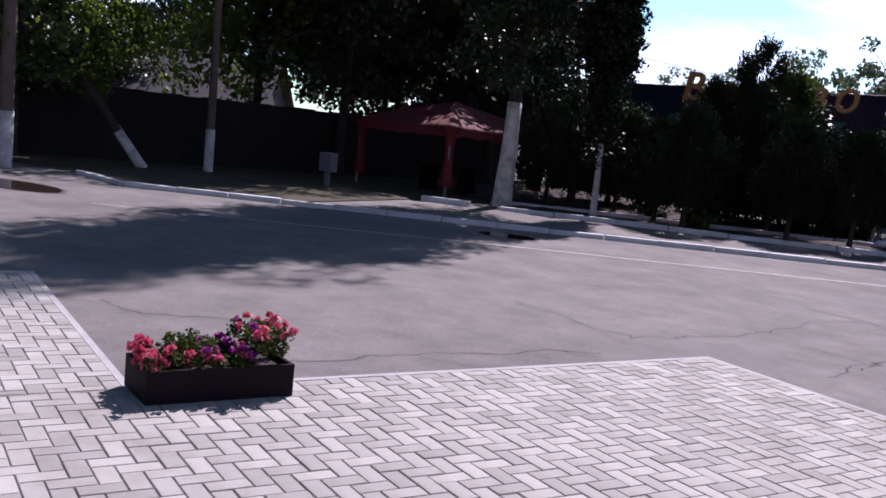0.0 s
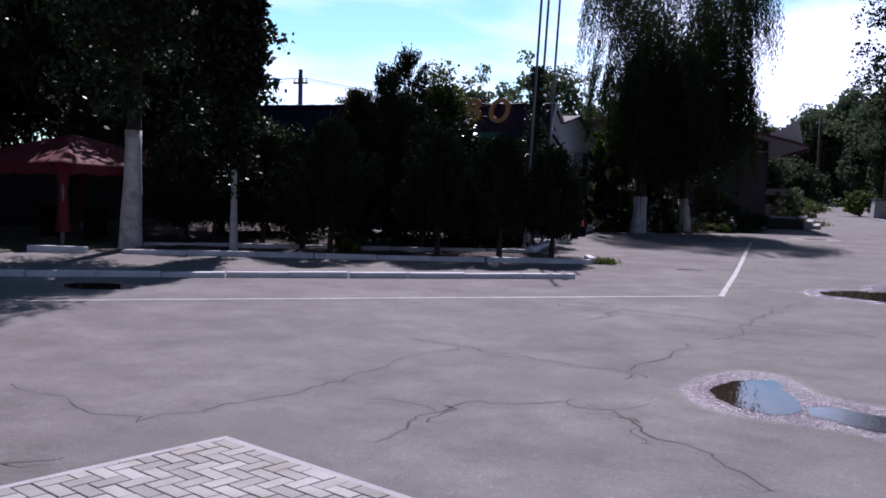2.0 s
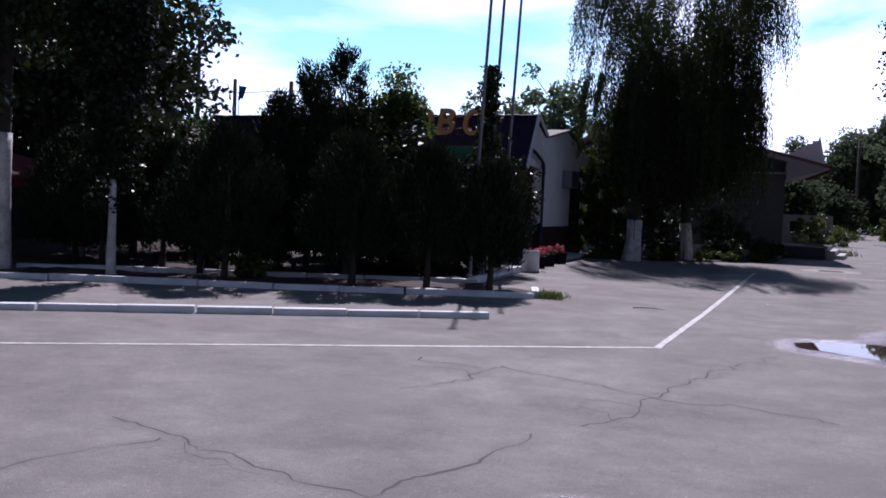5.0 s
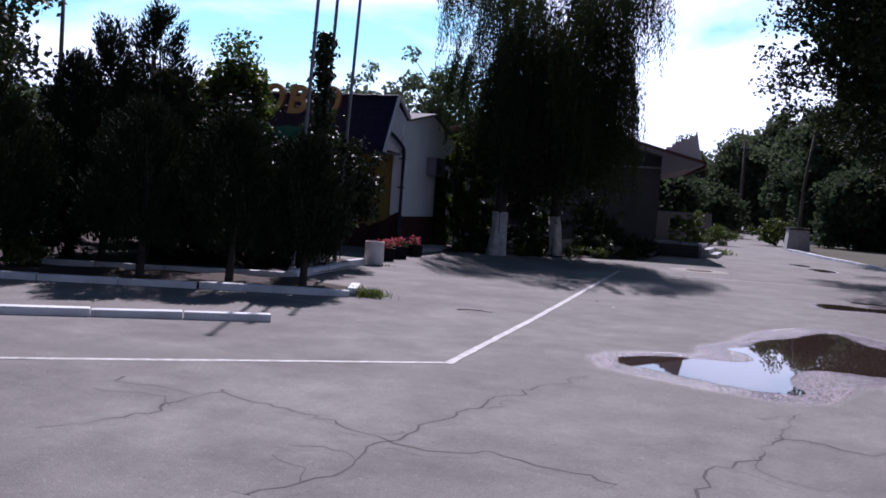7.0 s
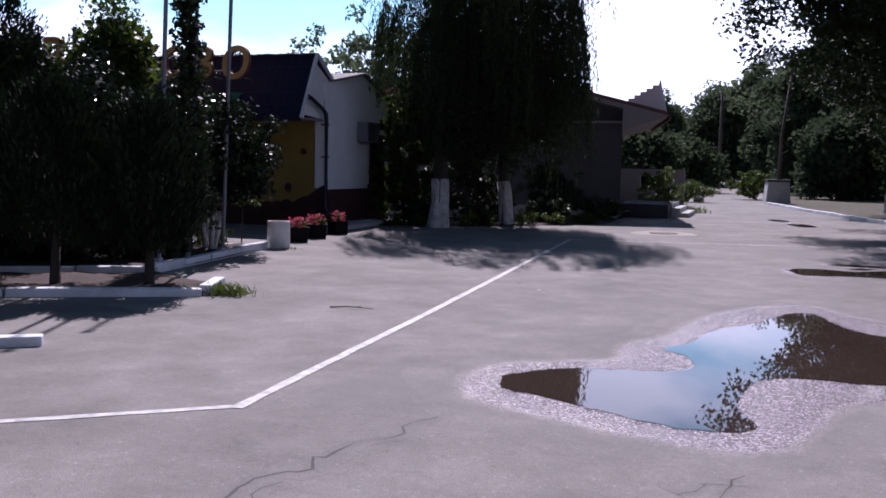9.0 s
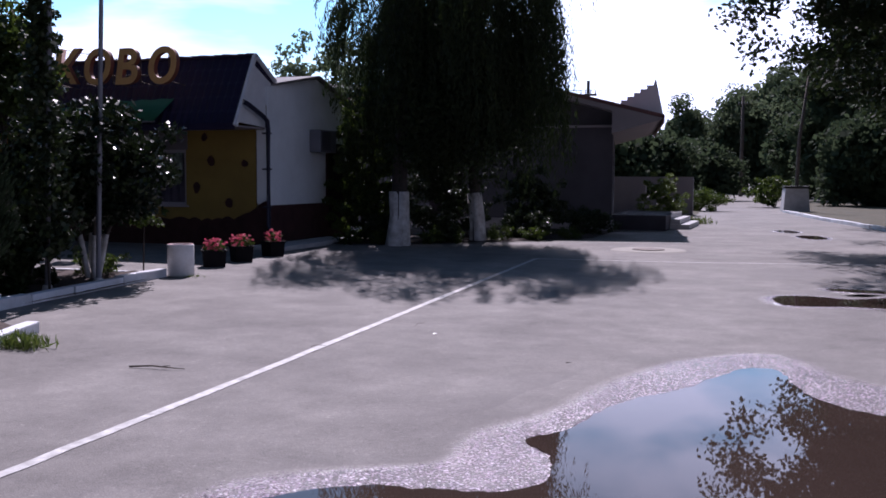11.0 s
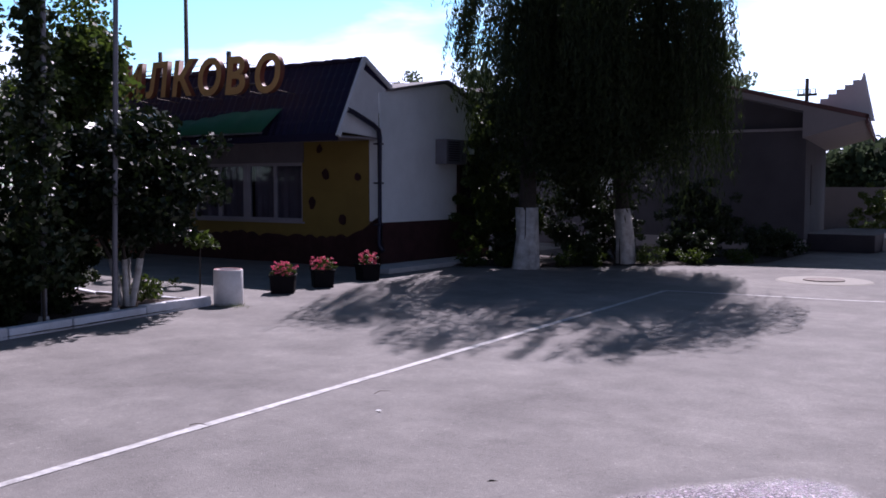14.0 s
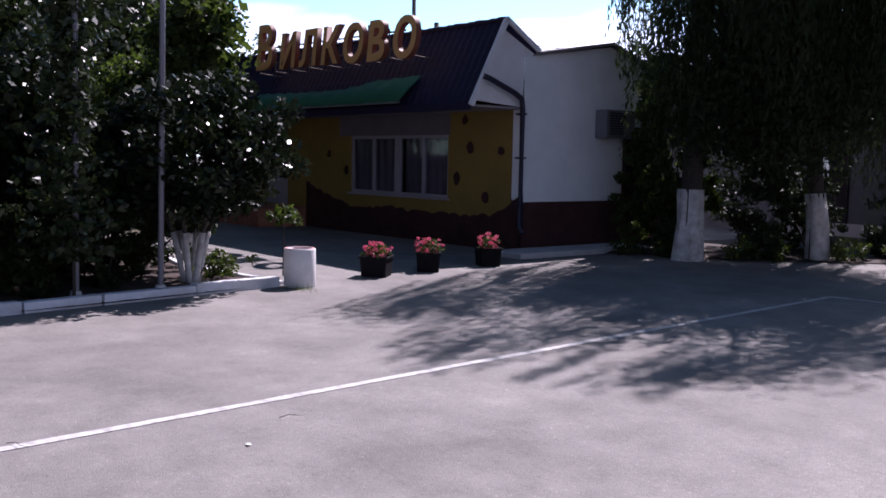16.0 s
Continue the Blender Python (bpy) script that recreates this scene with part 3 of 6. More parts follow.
def ribbon(name, pts, width, z, material, parent, ragged=0.0, label=""):
    """A flat strip along a line of points, with ragged edges."""
    dense = []
    for a, b in zip(pts[:-1], pts[1:]):
        a, b = Vector(a), Vector(b)
        n = max(2, int((b - a).length / 0.12))
        dense += [a.lerp(b, i / n) for i in range(n)]
    dense.append(Vector(pts[-1]))
    verts, faces = [], []
    for i, p in enumerate(dense):
        d = (dense[min(i + 1, len(dense) - 1)] - dense[max(i - 1, 0)]).normalized()
        s = Vector((-d.y, d.x))
        wl = width / 2 * max(0.12, 1 + ragged * noise.noise(Vector((p.x * 3, p.y * 3, 1.0))))
        wr = width / 2 * max(0.12, 1 + ragged * noise.noise(Vector((p.x * 3, p.y * 3, 7.0))))
        verts += [(p.x + s.x * wl, p.y + s.y * wl, z), (p.x - s.x * wr, p.y - s.y * wr, z)]
    for i in range(len(dense) - 1):
        faces.append((2 * i, 2 * i + 1, 2 * i + 3, 2 * i + 2))
    return raw(name, verts, faces, material, parent, label)


S_MARKS = thing("road_marking", "thin worn white painted lines on asphalt", "road marking", kind="structure")
ribbon("line", [(-0.27, 17.75), (-6.77, 12.65), (-12.2, 8.1)], 0.08, 0.004, M_LINE, S_MARKS, 0.25)
ribbon("line", [(-0.23, 17.72), (-0.31, 19.3), (-0.43, 21.8), (-0.62, 25.0), (-0.82, 28.2), (-1.15, 33.6)], 0.085, 0.0045, M_LINE, S_MARKS, 0.25)
ribbon("line", [(-1.15, 33.62), (1.6, 33.95), (5.4, 34.9)], 0.075, 0.004, M_LINE, S_MARKS, 0.3)
ribbon("line", [(5.47, 34.9), (5.74, 31.1)], 0.11, 0.004, M_LINE, S_MARKS, 0.3)
ribbon("line", [(5.87, 29.2), (6.1, 24.5), (6.5, 20.0)], 0.11, 0.004, M_LINE, S_MARKS, 0.3)


def kerb_run(name, pts, piece, w, h, label, seed):
    """A row of separate, slightly uneven kerb stones along a line."""
    ob = thing(name, label, "kerb", kind="structure")
    r = random.Random(seed)
    for a, b in zip(pts[:-1], pts[1:]):
        a, b = Vector((*a, 0)), Vector((*b, 0))
        n = max(1, round((b - a).length / piece))
        ang = math.degrees(math.atan2(b.y - a.y, b.x - a.x))
        me = None
        for i in range(n):
            ln = (b - a).length / n
            if me is None:
                bm = bmesh.new()
                box(bm, -ln / 2 + 0.008, ln / 2 - 0.008, -w / 2, w / 2, -0.05, h, bevel=0.018)
                me = bpy.data.meshes.new("kerb_stone")
                bm.to_mesh(me)
                bm.free()
                me.materials.append(M_KERB)
            st = new("kerb_stone", me)
            st.parent = ob
            c = a.lerp(b, (i + 0.5) / n)
            st.matrix_basis = pose(c.x + r.uniform(-.008, .008), c.y + r.uniform(-.012, .012), r.uniform(-.012, .008), r.uniform(-1.5, 1.5), r.uniform(-.6, .6), ang + r.uniform(-.7, .7))
    return ob


kerb_run("kerb", [(-2.82, 18.93), (-9.2, 14.35), (-15.0, 10.35), (-17.2, 10.6)], 1.0, 0.15, 0.09, "low white and grey painted kerb stones in a row", 3)
kerb_run("kerb", [(-3.3, 22.08), (-7.2, 20.0), (-11.75, 17.85)], 1.15, 0.14, 0.10, "whitewashed kerb edging a planted bed", 4)
kerb_run("kerb", [(-12.3, 17.45), (-13.4, 17.0)], 1.1, 0.14, 0.13, "whitewashed kerb stone beside a tree", 14)
kerb_run("kerb", [(-3.3, 22.1), (-3.62, 22.95)], 0.8, 0.14, 0.12, "whitewashed kerb end stone with grass", 5)
kerb_run("kerb", [(-5.05, 23.65), (-8.8, 21.45), (-12.6, 19.4)], 1.15, 0.14, 0.12, "white inner kerb behind the conifers", 6)
kerb_run("kerb", [(-5.2, 23.75), (-5.45, 25.5), (-5.62, 26.7), (-5.8, 27.95)], 1.05, 0.16, 0.13, "white kerb edging the garden bed", 7)
kerb_run("kerb", [(-5.86, 28.05), (-8.1, 27.75), (-10.4, 28.1), (-13.0, 28.8)], 1.2, 0.10, 0.07, "thin white border of the garden bed", 8)
kerb_run("kerb", [(3.2, 63.5), (4.6, 55.5), (6.4, 47.5), (7.8, 42.0)], 1.6, 0.2, 0.13, "long pale kerb along the lane", 9)


def sheet(name, outline, z, material, label, category, lift=0.0, cell=0.35):
    """A patch of earth with an uneven top, laid over the ground."""
    xs, ys = [p[0] for p in outline], [p[1] for p in outline]
    bm = bmesh.new()
    vs = [bm.verts.new((x, y, z)) for x, y in outline]
    bm.faces.new(vs)
    cuts = int(max(max(xs) - min(xs), max(ys) - min(ys)) / cell)
    bmesh.ops.triangulate(bm, faces=bm.faces)
    for _ in range(min(5, max(1, int(math.log2(max(2, cuts)))))):
        bmesh.ops.subdivide_edges(bm, edges=[e for e in bm.edges if e.calc_length() > cell], cuts=1, use_grid_fill=True)
    for v in bm.verts:
        if not v.is_boundary:
            v.co.z += lift * (0.6 + noise.noise(v.co * 1.7) + 0.4 * noise.noise(v.co * 6))
    ob = part(name, bm, material, None, "", True)
    return tagged(ob, label, category, kind="structure")


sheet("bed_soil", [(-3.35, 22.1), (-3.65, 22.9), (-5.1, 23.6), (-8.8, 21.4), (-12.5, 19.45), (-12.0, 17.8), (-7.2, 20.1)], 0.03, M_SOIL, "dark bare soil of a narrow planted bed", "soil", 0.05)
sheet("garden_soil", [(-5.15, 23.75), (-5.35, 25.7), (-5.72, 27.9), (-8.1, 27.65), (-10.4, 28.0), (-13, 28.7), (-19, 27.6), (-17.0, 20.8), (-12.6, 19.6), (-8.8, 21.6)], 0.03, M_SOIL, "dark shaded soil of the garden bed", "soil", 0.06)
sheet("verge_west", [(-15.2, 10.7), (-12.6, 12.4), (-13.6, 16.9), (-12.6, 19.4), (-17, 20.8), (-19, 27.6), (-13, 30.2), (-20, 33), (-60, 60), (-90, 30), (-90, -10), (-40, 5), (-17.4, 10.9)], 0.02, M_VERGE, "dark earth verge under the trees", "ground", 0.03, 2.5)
sheet("verge_east", [(8.4, 42.1), (6.98, 47.1), (4.7, 57.6), (3.1, 66.1), (4.2, 90), (40, 140), (120, 120), (90, 30), (10.5, 30), (9.4, 36)], 0.02, M_VERGE, "dry grassy verge beside the lane", "ground", 0.04, 2.5)
sheet("verge_north", [(-0.2, 51), (-0.5, 60), (-1.5, 75), (-6, 110), (-60, 140), (-90, 70), (-20, 50), (-8, 50)], 0.015, M_VERGE, "overgrown verge behind the grey house", "ground", 0.04, 2.5)
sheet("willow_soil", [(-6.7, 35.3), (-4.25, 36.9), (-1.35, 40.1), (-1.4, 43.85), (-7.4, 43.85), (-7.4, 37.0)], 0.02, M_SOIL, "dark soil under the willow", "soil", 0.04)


def smooth_outline(pts, steps, wob=0.0, seed=0.0):
    """A closed line through the corners, rounded and slightly uneven."""
    p = np.array(pts, float)
    for _ in range(steps):
        q = np.roll(p, -1, 0)
        p = np.stack([0.75 * p + 0.25 * q, 0.25 * p + 0.75 * q], 1).reshape(-1, 2)
    if wob:
        p = p + np.array([[wob * noise.noise(Vector((x * 5, y * 5, seed + k))) + 0.6 * wob * noise.noise(Vector((x * 14, y * 14, seed + k))) for k in (0, 9)] for x, y in p])
    return p


def blob(name, pts, z, material, label, wob, seed, category="puddle"):
    """A flat sheet inside a smooth closed outline."""
    out = [Vector((x, y, z)) for x, y in smooth_outline(pts, 4, wob, seed)]
    tris = geometry.tessellate_polygon([out])
    return tagged(raw(name, out, tris, material), label, category, kind="structure")


def fade_patch(name, pts, spread, z, material, label, wob, seed, category, inner=1.0, cell=0.09):
    """A patch whose "wet" value falls from its outline to nothing at the spread."""
    ring = smooth_outline(pts, 2)
    nxt = np.roll(ring, -1, 0)
    lo, hi = ring.min(0) - spread * 1.6 - cell, ring.max(0) + spread * 1.6 + cell
    nx, ny = (int((hi[k] - lo[k]) / cell) + 2 for k in (0, 1))
    gx, gy = np.meshgrid(lo[0] + np.arange(nx) * cell, lo[1] + np.arange(ny) * cell, indexing="ij")
    p = np.stack([gx.ravel(), gy.ravel()], 1)
    d2 = np.full(len(p), 1e9)
    inside = np.zeros(len(p), bool)
    for a, b in zip(ring, nxt):
        ab = b - a
        t = np.clip(((p - a) @ ab) / (ab @ ab + 1e-12), 0, 1)
        d2 = np.minimum(d2, ((p - a - t[:, None] * ab) ** 2).sum(1))
        inside ^= ((a[1] > p[:, 1]) != (b[1] > p[:, 1])) & (p[:, 0] < (b[0] - a[0]) * (p[:, 1] - a[1]) / (b[1] - a[1] + 1e-12) + a[0])
    d = np.where(inside, 0.0, np.sqrt(d2))
    reach = spread * np.array([1 + 0.5 * noise.noise(Vector((x * 1.3, y * 1.3, seed))) for x, y in p])
    wet = inner * np.clip(1 - d / reach, 0, 1)
    keep = (wet > 0).reshape(nx, ny)
    verts = np.column_stack([p, 0.0006 + (z - 0.0006) * np.clip(wet / (0.35 * inner), 0, 1)])
    faces = []
    for i in range(nx - 1):
        for j in range(ny - 1):
            if keep[i, j] or keep[i + 1, j] or keep[i, j + 1] or keep[i + 1, j + 1]:
                faces.append((i * ny + j, (i + 1) * ny + j, (i + 1) * ny + j + 1, i * ny + j + 1))
    used = sorted({v for f in faces for v in f})
    at_new = {v: k for k, v in enumerate(used)}
    ob = raw(name, verts[used], [tuple(at_new[v] for v in f) for f in faces], material)
    at = ob.data.attributes.new("wet", "FLOAT", "POINT")
    at.data.foreach_set("value", wet[used])
    return tagged(ob, label, category, kind="structure")


PUD_A = [(0.43, 10.9), (0.55, 11.2), (0.8, 11.5), (0.98, 11.45), (0.99, 11.15), (1.09, 10.92), (1.2, 10.53), (1.14, 10.2), (0.84, 10.22), (0.6, 10.42)]
WET_A = [(0.34, 10.72), (0.38, 11.35), (0.64, 11.78), (0.96, 11.78), (1.12, 11.2), (1.45, 10.92), (1.95, 10.7), (2.6, 10.2), (2.75, 9.7), (2.2, 9.6), (1.6, 9.95), (1.2, 10.08), (0.6, 10.14)]
FILM_A = [(1.22, 10.72), (1.7, 10.58), (2.3, 10.2), (2.65, 9.82), (2.1, 9.78), (1.5, 10.16), (1.22, 10.3)]
PUD_B = [(1.05, 19.3), (1.45, 19.8), (1.9, 19.9), (2.3, 19.95), (2.5, 20.25), (2.36, 20.72), (2.07, 20.93), (2.36, 21.25), (2.45, 22.0), (2.65, 22.4), (2.9, 22.75), (3.12, 23.4), (3.3, 23.78), (3.58, 23.82), (3.68, 23.05), (4.0, 22.52), (4.45, 22.32), (5.1, 22.9),
         (5.9, 24.0), (6.4, 23.4), (6.0, 21.6), (5.3, 20.4), (4.7, 20.22), (4.2, 20.24), (3.7, 20.1), (3.35, 20.2), (2.95, 20.0), (2.82, 19.4), (2.84, 18.9), (3.0, 18.45), (2.64, 18.3), (2.2, 18.42), (1.85, 18.64), (1.5, 18.8), (1.2, 18.9)]
WET_B = [(0.92, 19.2), (1.05, 19.65), (1.5, 20.05), (1.95, 20.25), (1.82, 20.95), (2.2, 21.5), (2.35, 22.4), (2.6, 23.5), (3.2, 24.4), (3.6, 24.45), (3.85, 23.7), (4.4, 23.2), (5.4, 23.6), (6.3, 24.2), (6.7, 23.2), (6.1, 21.3), (5.2, 20.0), (4.1, 19.8), (3.4, 19.5), (3.2, 18.45), (2.95, 18.05), (2.5, 18.08), (2.0, 18.22), (1.3, 18.5), (1.02, 18.8)]
PUD_C = [(3.36, 28.85), (3.58, 29.25), (4.06, 29.22), (4.32, 29.00), (5.0, 29.50), (5.35, 30.50), (5.9, 30.90), (7.0, 30.70), (7.4, 29.50), (6.6, 28.50), (5.66, 28.45), (5.25, 28.30), (4.66, 28.28), (4.3, 28.30), (3.81, 28.12), (3.5, 28.12)]
THIN_C = [(4.06, 30.35), (4.6, 30.30), (5.11, 30.16), (5.12, 29.90), (4.6, 30.00), (4.2, 30.02)]
SMALL = [[(3.0, 46.4), (3.5, 46.9), (3.9, 45.6), (3.5, 45.0)], [(3.6, 44.0), (4.3, 44.2), (4.6, 42.6), (4.0, 42.2)], [(-8.9, 13.4), (-8.0, 13.9), (-7.6, 13.3), (-8.4, 12.9)], [(-17.2, 7.6), (-14.4, 8.9), (-13.0, 7.9), (-16.4, 6.9)], THIN_C]
for wet, pts, sp, sd in [(WET_A, PUD_A, 0.2, 1.0), (WET_B, PUD_B, 0.22, 2.0), (PUD_C, PUD_C, 0.24, 3.0)] + [(p, p, 0.25, 4.0 + i) for i, p in enumerate(SMALL)]:
    fade_patch("damp_halo", wet, sp * 3.0, 0.0034, M_STAIN, "darker drying asphalt round a puddle", 0.13, sd + 40, "wet patch", 0.62)
    fade_patch("wet_edge", wet, sp, 0.006, M_WET, "wet gritty asphalt round a puddle, glints painted in", 0.13, sd + 30, "wet patch", 1.1)
    blob("puddle", pts, 0.010, M_WATER, "shallow still puddle mirroring the sky", 0.035, sd)
blob("puddle", FILM_A, 0.010, M_SHALLOW, "thin film of water on gritty asphalt", 0.05, 20.0)
for pts, sd in (([(-2.9, 30.2), (-2.4, 30.5), (-2.0, 30.1), (-2.5, 29.8)], 1), ([(-2.6, 7.3), (-2.0, 8.5), (-1.6, 8.3), (-2.0, 7.5)], 2), ([(-2.9, 13.2), (-1.8, 13.7), (-1.3, 13.3), (-2.2, 12.9)], 3), ([(0.2, 18.6), (0.8, 19.6), (1.0, 18.8), (0.6, 18.2)], 4), ([(-1.2, 10.5), (-0.4, 10.9), (-0.3, 10.4), (-0.9, 10.2)], 5), ([(-3.3, 16.2), (-2.5, 16.6), (-2.2, 16.2), (-2.8, 15.9)], 6), ([(1.6, 13.2), (2.4, 13.4), (2.2, 12.7)], 7), ([(2.8, 22.9), (1.9, 21.0), (1.5, 21.2), (2.3, 23.6)], 8), ([(3.2, 33), (3.7, 31.4), (4.2, 33.2)], 9)):
    fade_patch("stain", pts, 0.5, 0.0028, M_STAIN, "faint dark stain on the asphalt", 0.1, sd + 50, "stain", 0.85)


def crack(pts, seed, width=0.015):
    r = random.Random(seed)
    out = []
    for a, b in zip(pts[:-1], pts[1:]):
        a, b = Vector(a), Vector(b)
        n = max(3, int((b - a).length / 0.085))
        for i in range(n):
            p = a.lerp(b, i / n)
            w = 0.0 if i == 0 else 0.16
            out.append((p.x + w * noise.noise(Vector((p.x * 2.3, p.y * 2.3, 2.0))) + r.uniform(-.024, .024), p.y + w * noise.noise(Vector((p.x * 2.3, p.y * 2.3, 9.0))) + r.uniform(-.024, .024)))
    out.append(pts[-1])
    ribbon("crack", out, width, 0.0026, M_CRACK, S_CRACKS, 2.6)
    verts, faces, wet = [], [], []
    line = [Vector(q) for q in out]
    for i, p in enumerate(line):
        d = (line[min(i + 1, len(line) - 1)] - line[max(i - 1, 0)]).normalized()
        s = Vector((-d.y, d.x)) * 0.11 * (1 + 0.7 * noise.noise(Vector((p.x * 1.5, p.y * 1.5, 3.0))))
        verts += [(p.x + s.x, p.y + s.y, 0.0008), (p.x, p.y, 0.0018), (p.x - s.x, p.y - s.y, 0.0008)]
        wet += [0.0, 0.85 if 0 < i < len(line) - 1 else 0.1, 0.0]
    for i in range(len(line) - 1):
        for k in (0, 1):
            faces.append((3 * i + k, 3 * i + k + 1, 3 * i + k + 4, 3 * i + k + 3))
    band = raw("crack_stain", verts, faces, M_STAIN, S_CRACKS, "soft dirt along the crack")
    band.data.attributes.new("wet", "FLOAT", "POINT").data.foreach_set("value", wet)


CRACKS = [([(-2.5, 8.7), (-2.24, 9.7), (-2.24, 10.9), (-2.0, 11.55)], 1), ([(-1.17, 9.3), (-0.95, 9.54), (-0.44, 9.9), (-0.3, 11.2), (-0.05, 13.05)], 2),
          ([(-2.66, 11.8), (-1.56, 11.5), (-0.3, 11.2), (0.27, 11.0)], 3), ([(-0.44, 9.9), (-0.1, 9.8), (0.16, 9.5)], 4), ([(-1.14, 8.8), (-1.17, 9.3)], 5),
          ([(-2.1, 15.4), (-1.3, 15.2)], 6), ([(-1.23, 15.5), (-0.26, 15.1), (0.44, 14.8), (1.15, 14.9), (1.84, 14.7)], 7), ([(0.2, 13.45), (0.36, 13.9), (0.4, 15.06), (0.7, 17.0), (1.1, 18.2)], 8),
          ([(2.94, 17.6), (2.69, 16.4), (2.46, 15.5), (2.3, 14.7)], 9), ([(-1.57, 13.65), (-1.3, 14.5), (-1.17, 15.4)], 10), ([(2.69, 16.5), (3.4, 16.5), (4.4, 16.9)], 11),
          ([(-4.35, 8.3), (-2.8, 7.9), (-2.5, 8.7)], 12), ([(-1.2, 8.2), (-1.2, 9.3)], 13), ([(0.0, 9.6), (0.74, 8.9), (1.1, 8.4)], 14), ([(-5.8, 4.6), (-5.2, 4.6), (-4.6, 5.2)], 15),
          ([(-3.58, 4.7), (-3.2, 5.9), (-2.6, 7.2)], 16), ([(-3.8, 20.9), (-3.0, 20.6), (-2.4, 20.9)], 19)]
S_CRACKS = thing("asphalt_cracks", "thin branching dark cracks in the asphalt", "cracks", kind="structure")

# ---- herringbone pavement ----
PAVE_RZ = -18.3
S_PAVE = thing("pavement", "light grey concrete pavers laid in herringbone", "pavement", (-3.54, 3.43, 0), PAVE_RZ, kind="structure")


bm = bmesh.new()
box(bm, -3.6, 9.0, -8.0, 0.0, -0.05, 0.018)
box(bm, 0.09, 9.0, 0.0, 4.6, -0.05, 0.018)
part("paver_bedding", bm, M_JOINT, S_PAVE, "dark sand in the joints")
bm = bmesh.new()
box(bm, -3.66, 0.06, 0.002, 0.05, -0.05, 0.02)
box(bm, -3.66, -3.602, -8.0, 0.002, -0.05, 0.02)
box(bm, 0.02, 0.075, 0.05, 4.66, -0.05, 0.02)
box(bm, 0.075, 9.0, 4.602, 4.66, -0.05, 0.02)
part("edge_strip", bm, M_CONCRETE, S_PAVE)
W = 0.1
near, rest = [], []
for i in range(-170, 170):
    for k in range(-60, 60):
        # the lattice of the pattern: (1, 1) and (2, -2) widths
        u0, v0 = (i + 2 * k) * W, (i - 2 * k) * W
        if not (-7.6 < u0 < 9.1 and -8.1 < v0 < 4.7):
            continue
        for du, dv, long_u in ((0, 0, True), (0, W, False)):
            lu, lv = (2 * W, W) if long_u else (W, 2 * W)
            for ru0, ru1, rv0, rv1 in ((0.078, 9.0, -8.0, 4.6), (-3.6, 0.075, -8.0, 0.0)):
                u1, u2 = max(u0 + du, ru0), min(u0 + du + lu, ru1)
                v1, v2 = max(v0 + dv, rv0), min(v0 + dv + lv, rv1)
                if u2 - u1 < 0.02 or v2 - v1 < 0.02:
                    continue
                whole = abs(u2 - u1 - lu) < 1e-6 and abs(v2 - v1 - lv) < 1e-6
                near_one = whole and 0.07 < u1 < 2.5 and -0.1 < v1 < 2.65
                (near if near_one else rest).append((u1, u2, v1, v2, long_u))

def holed_wall(xs, zs, y0, y1, is_hole):
    """One connected wall slab on a grid of x and z breaks, with openings through it."""
    bm = bmesh.new()
    g = {}

    def v(i, k, y):
        if (i, k, y) not in g:
            g[i, k, y] = bm.verts.new((xs[i], y, zs[k]))
        return g[i, k, y]

    nx, nz = len(xs) - 1, len(zs) - 1
    solid = lambda i, k: 0 <= i < nx and 0 <= k < nz and not is_hole((xs[i] + xs[i + 1]) / 2, (zs[k] + zs[k + 1]) / 2)
    for i in range(nx):
        for k in range(nz):
            if not solid(i, k):
                continue
            for y in (y0, y1):
                bm.faces.new((v(i, k, y), v(i + 1, k, y), v(i + 1, k + 1, y), v(i, k + 1, y)))
            for di, dk, a, b in ((-1, 0, (i, k), (i, k + 1)), (1, 0, (i + 1, k), (i + 1, k + 1)), (0, -1, (i, k), (i + 1, k)), (0, 1, (i, k + 1), (i + 1, k + 1))):
                if not solid(i + di, k + dk):
                    bm.faces.new((v(*a, y0), v(*b, y0), v(*b, y1), v(*a, y1)))
    return bm


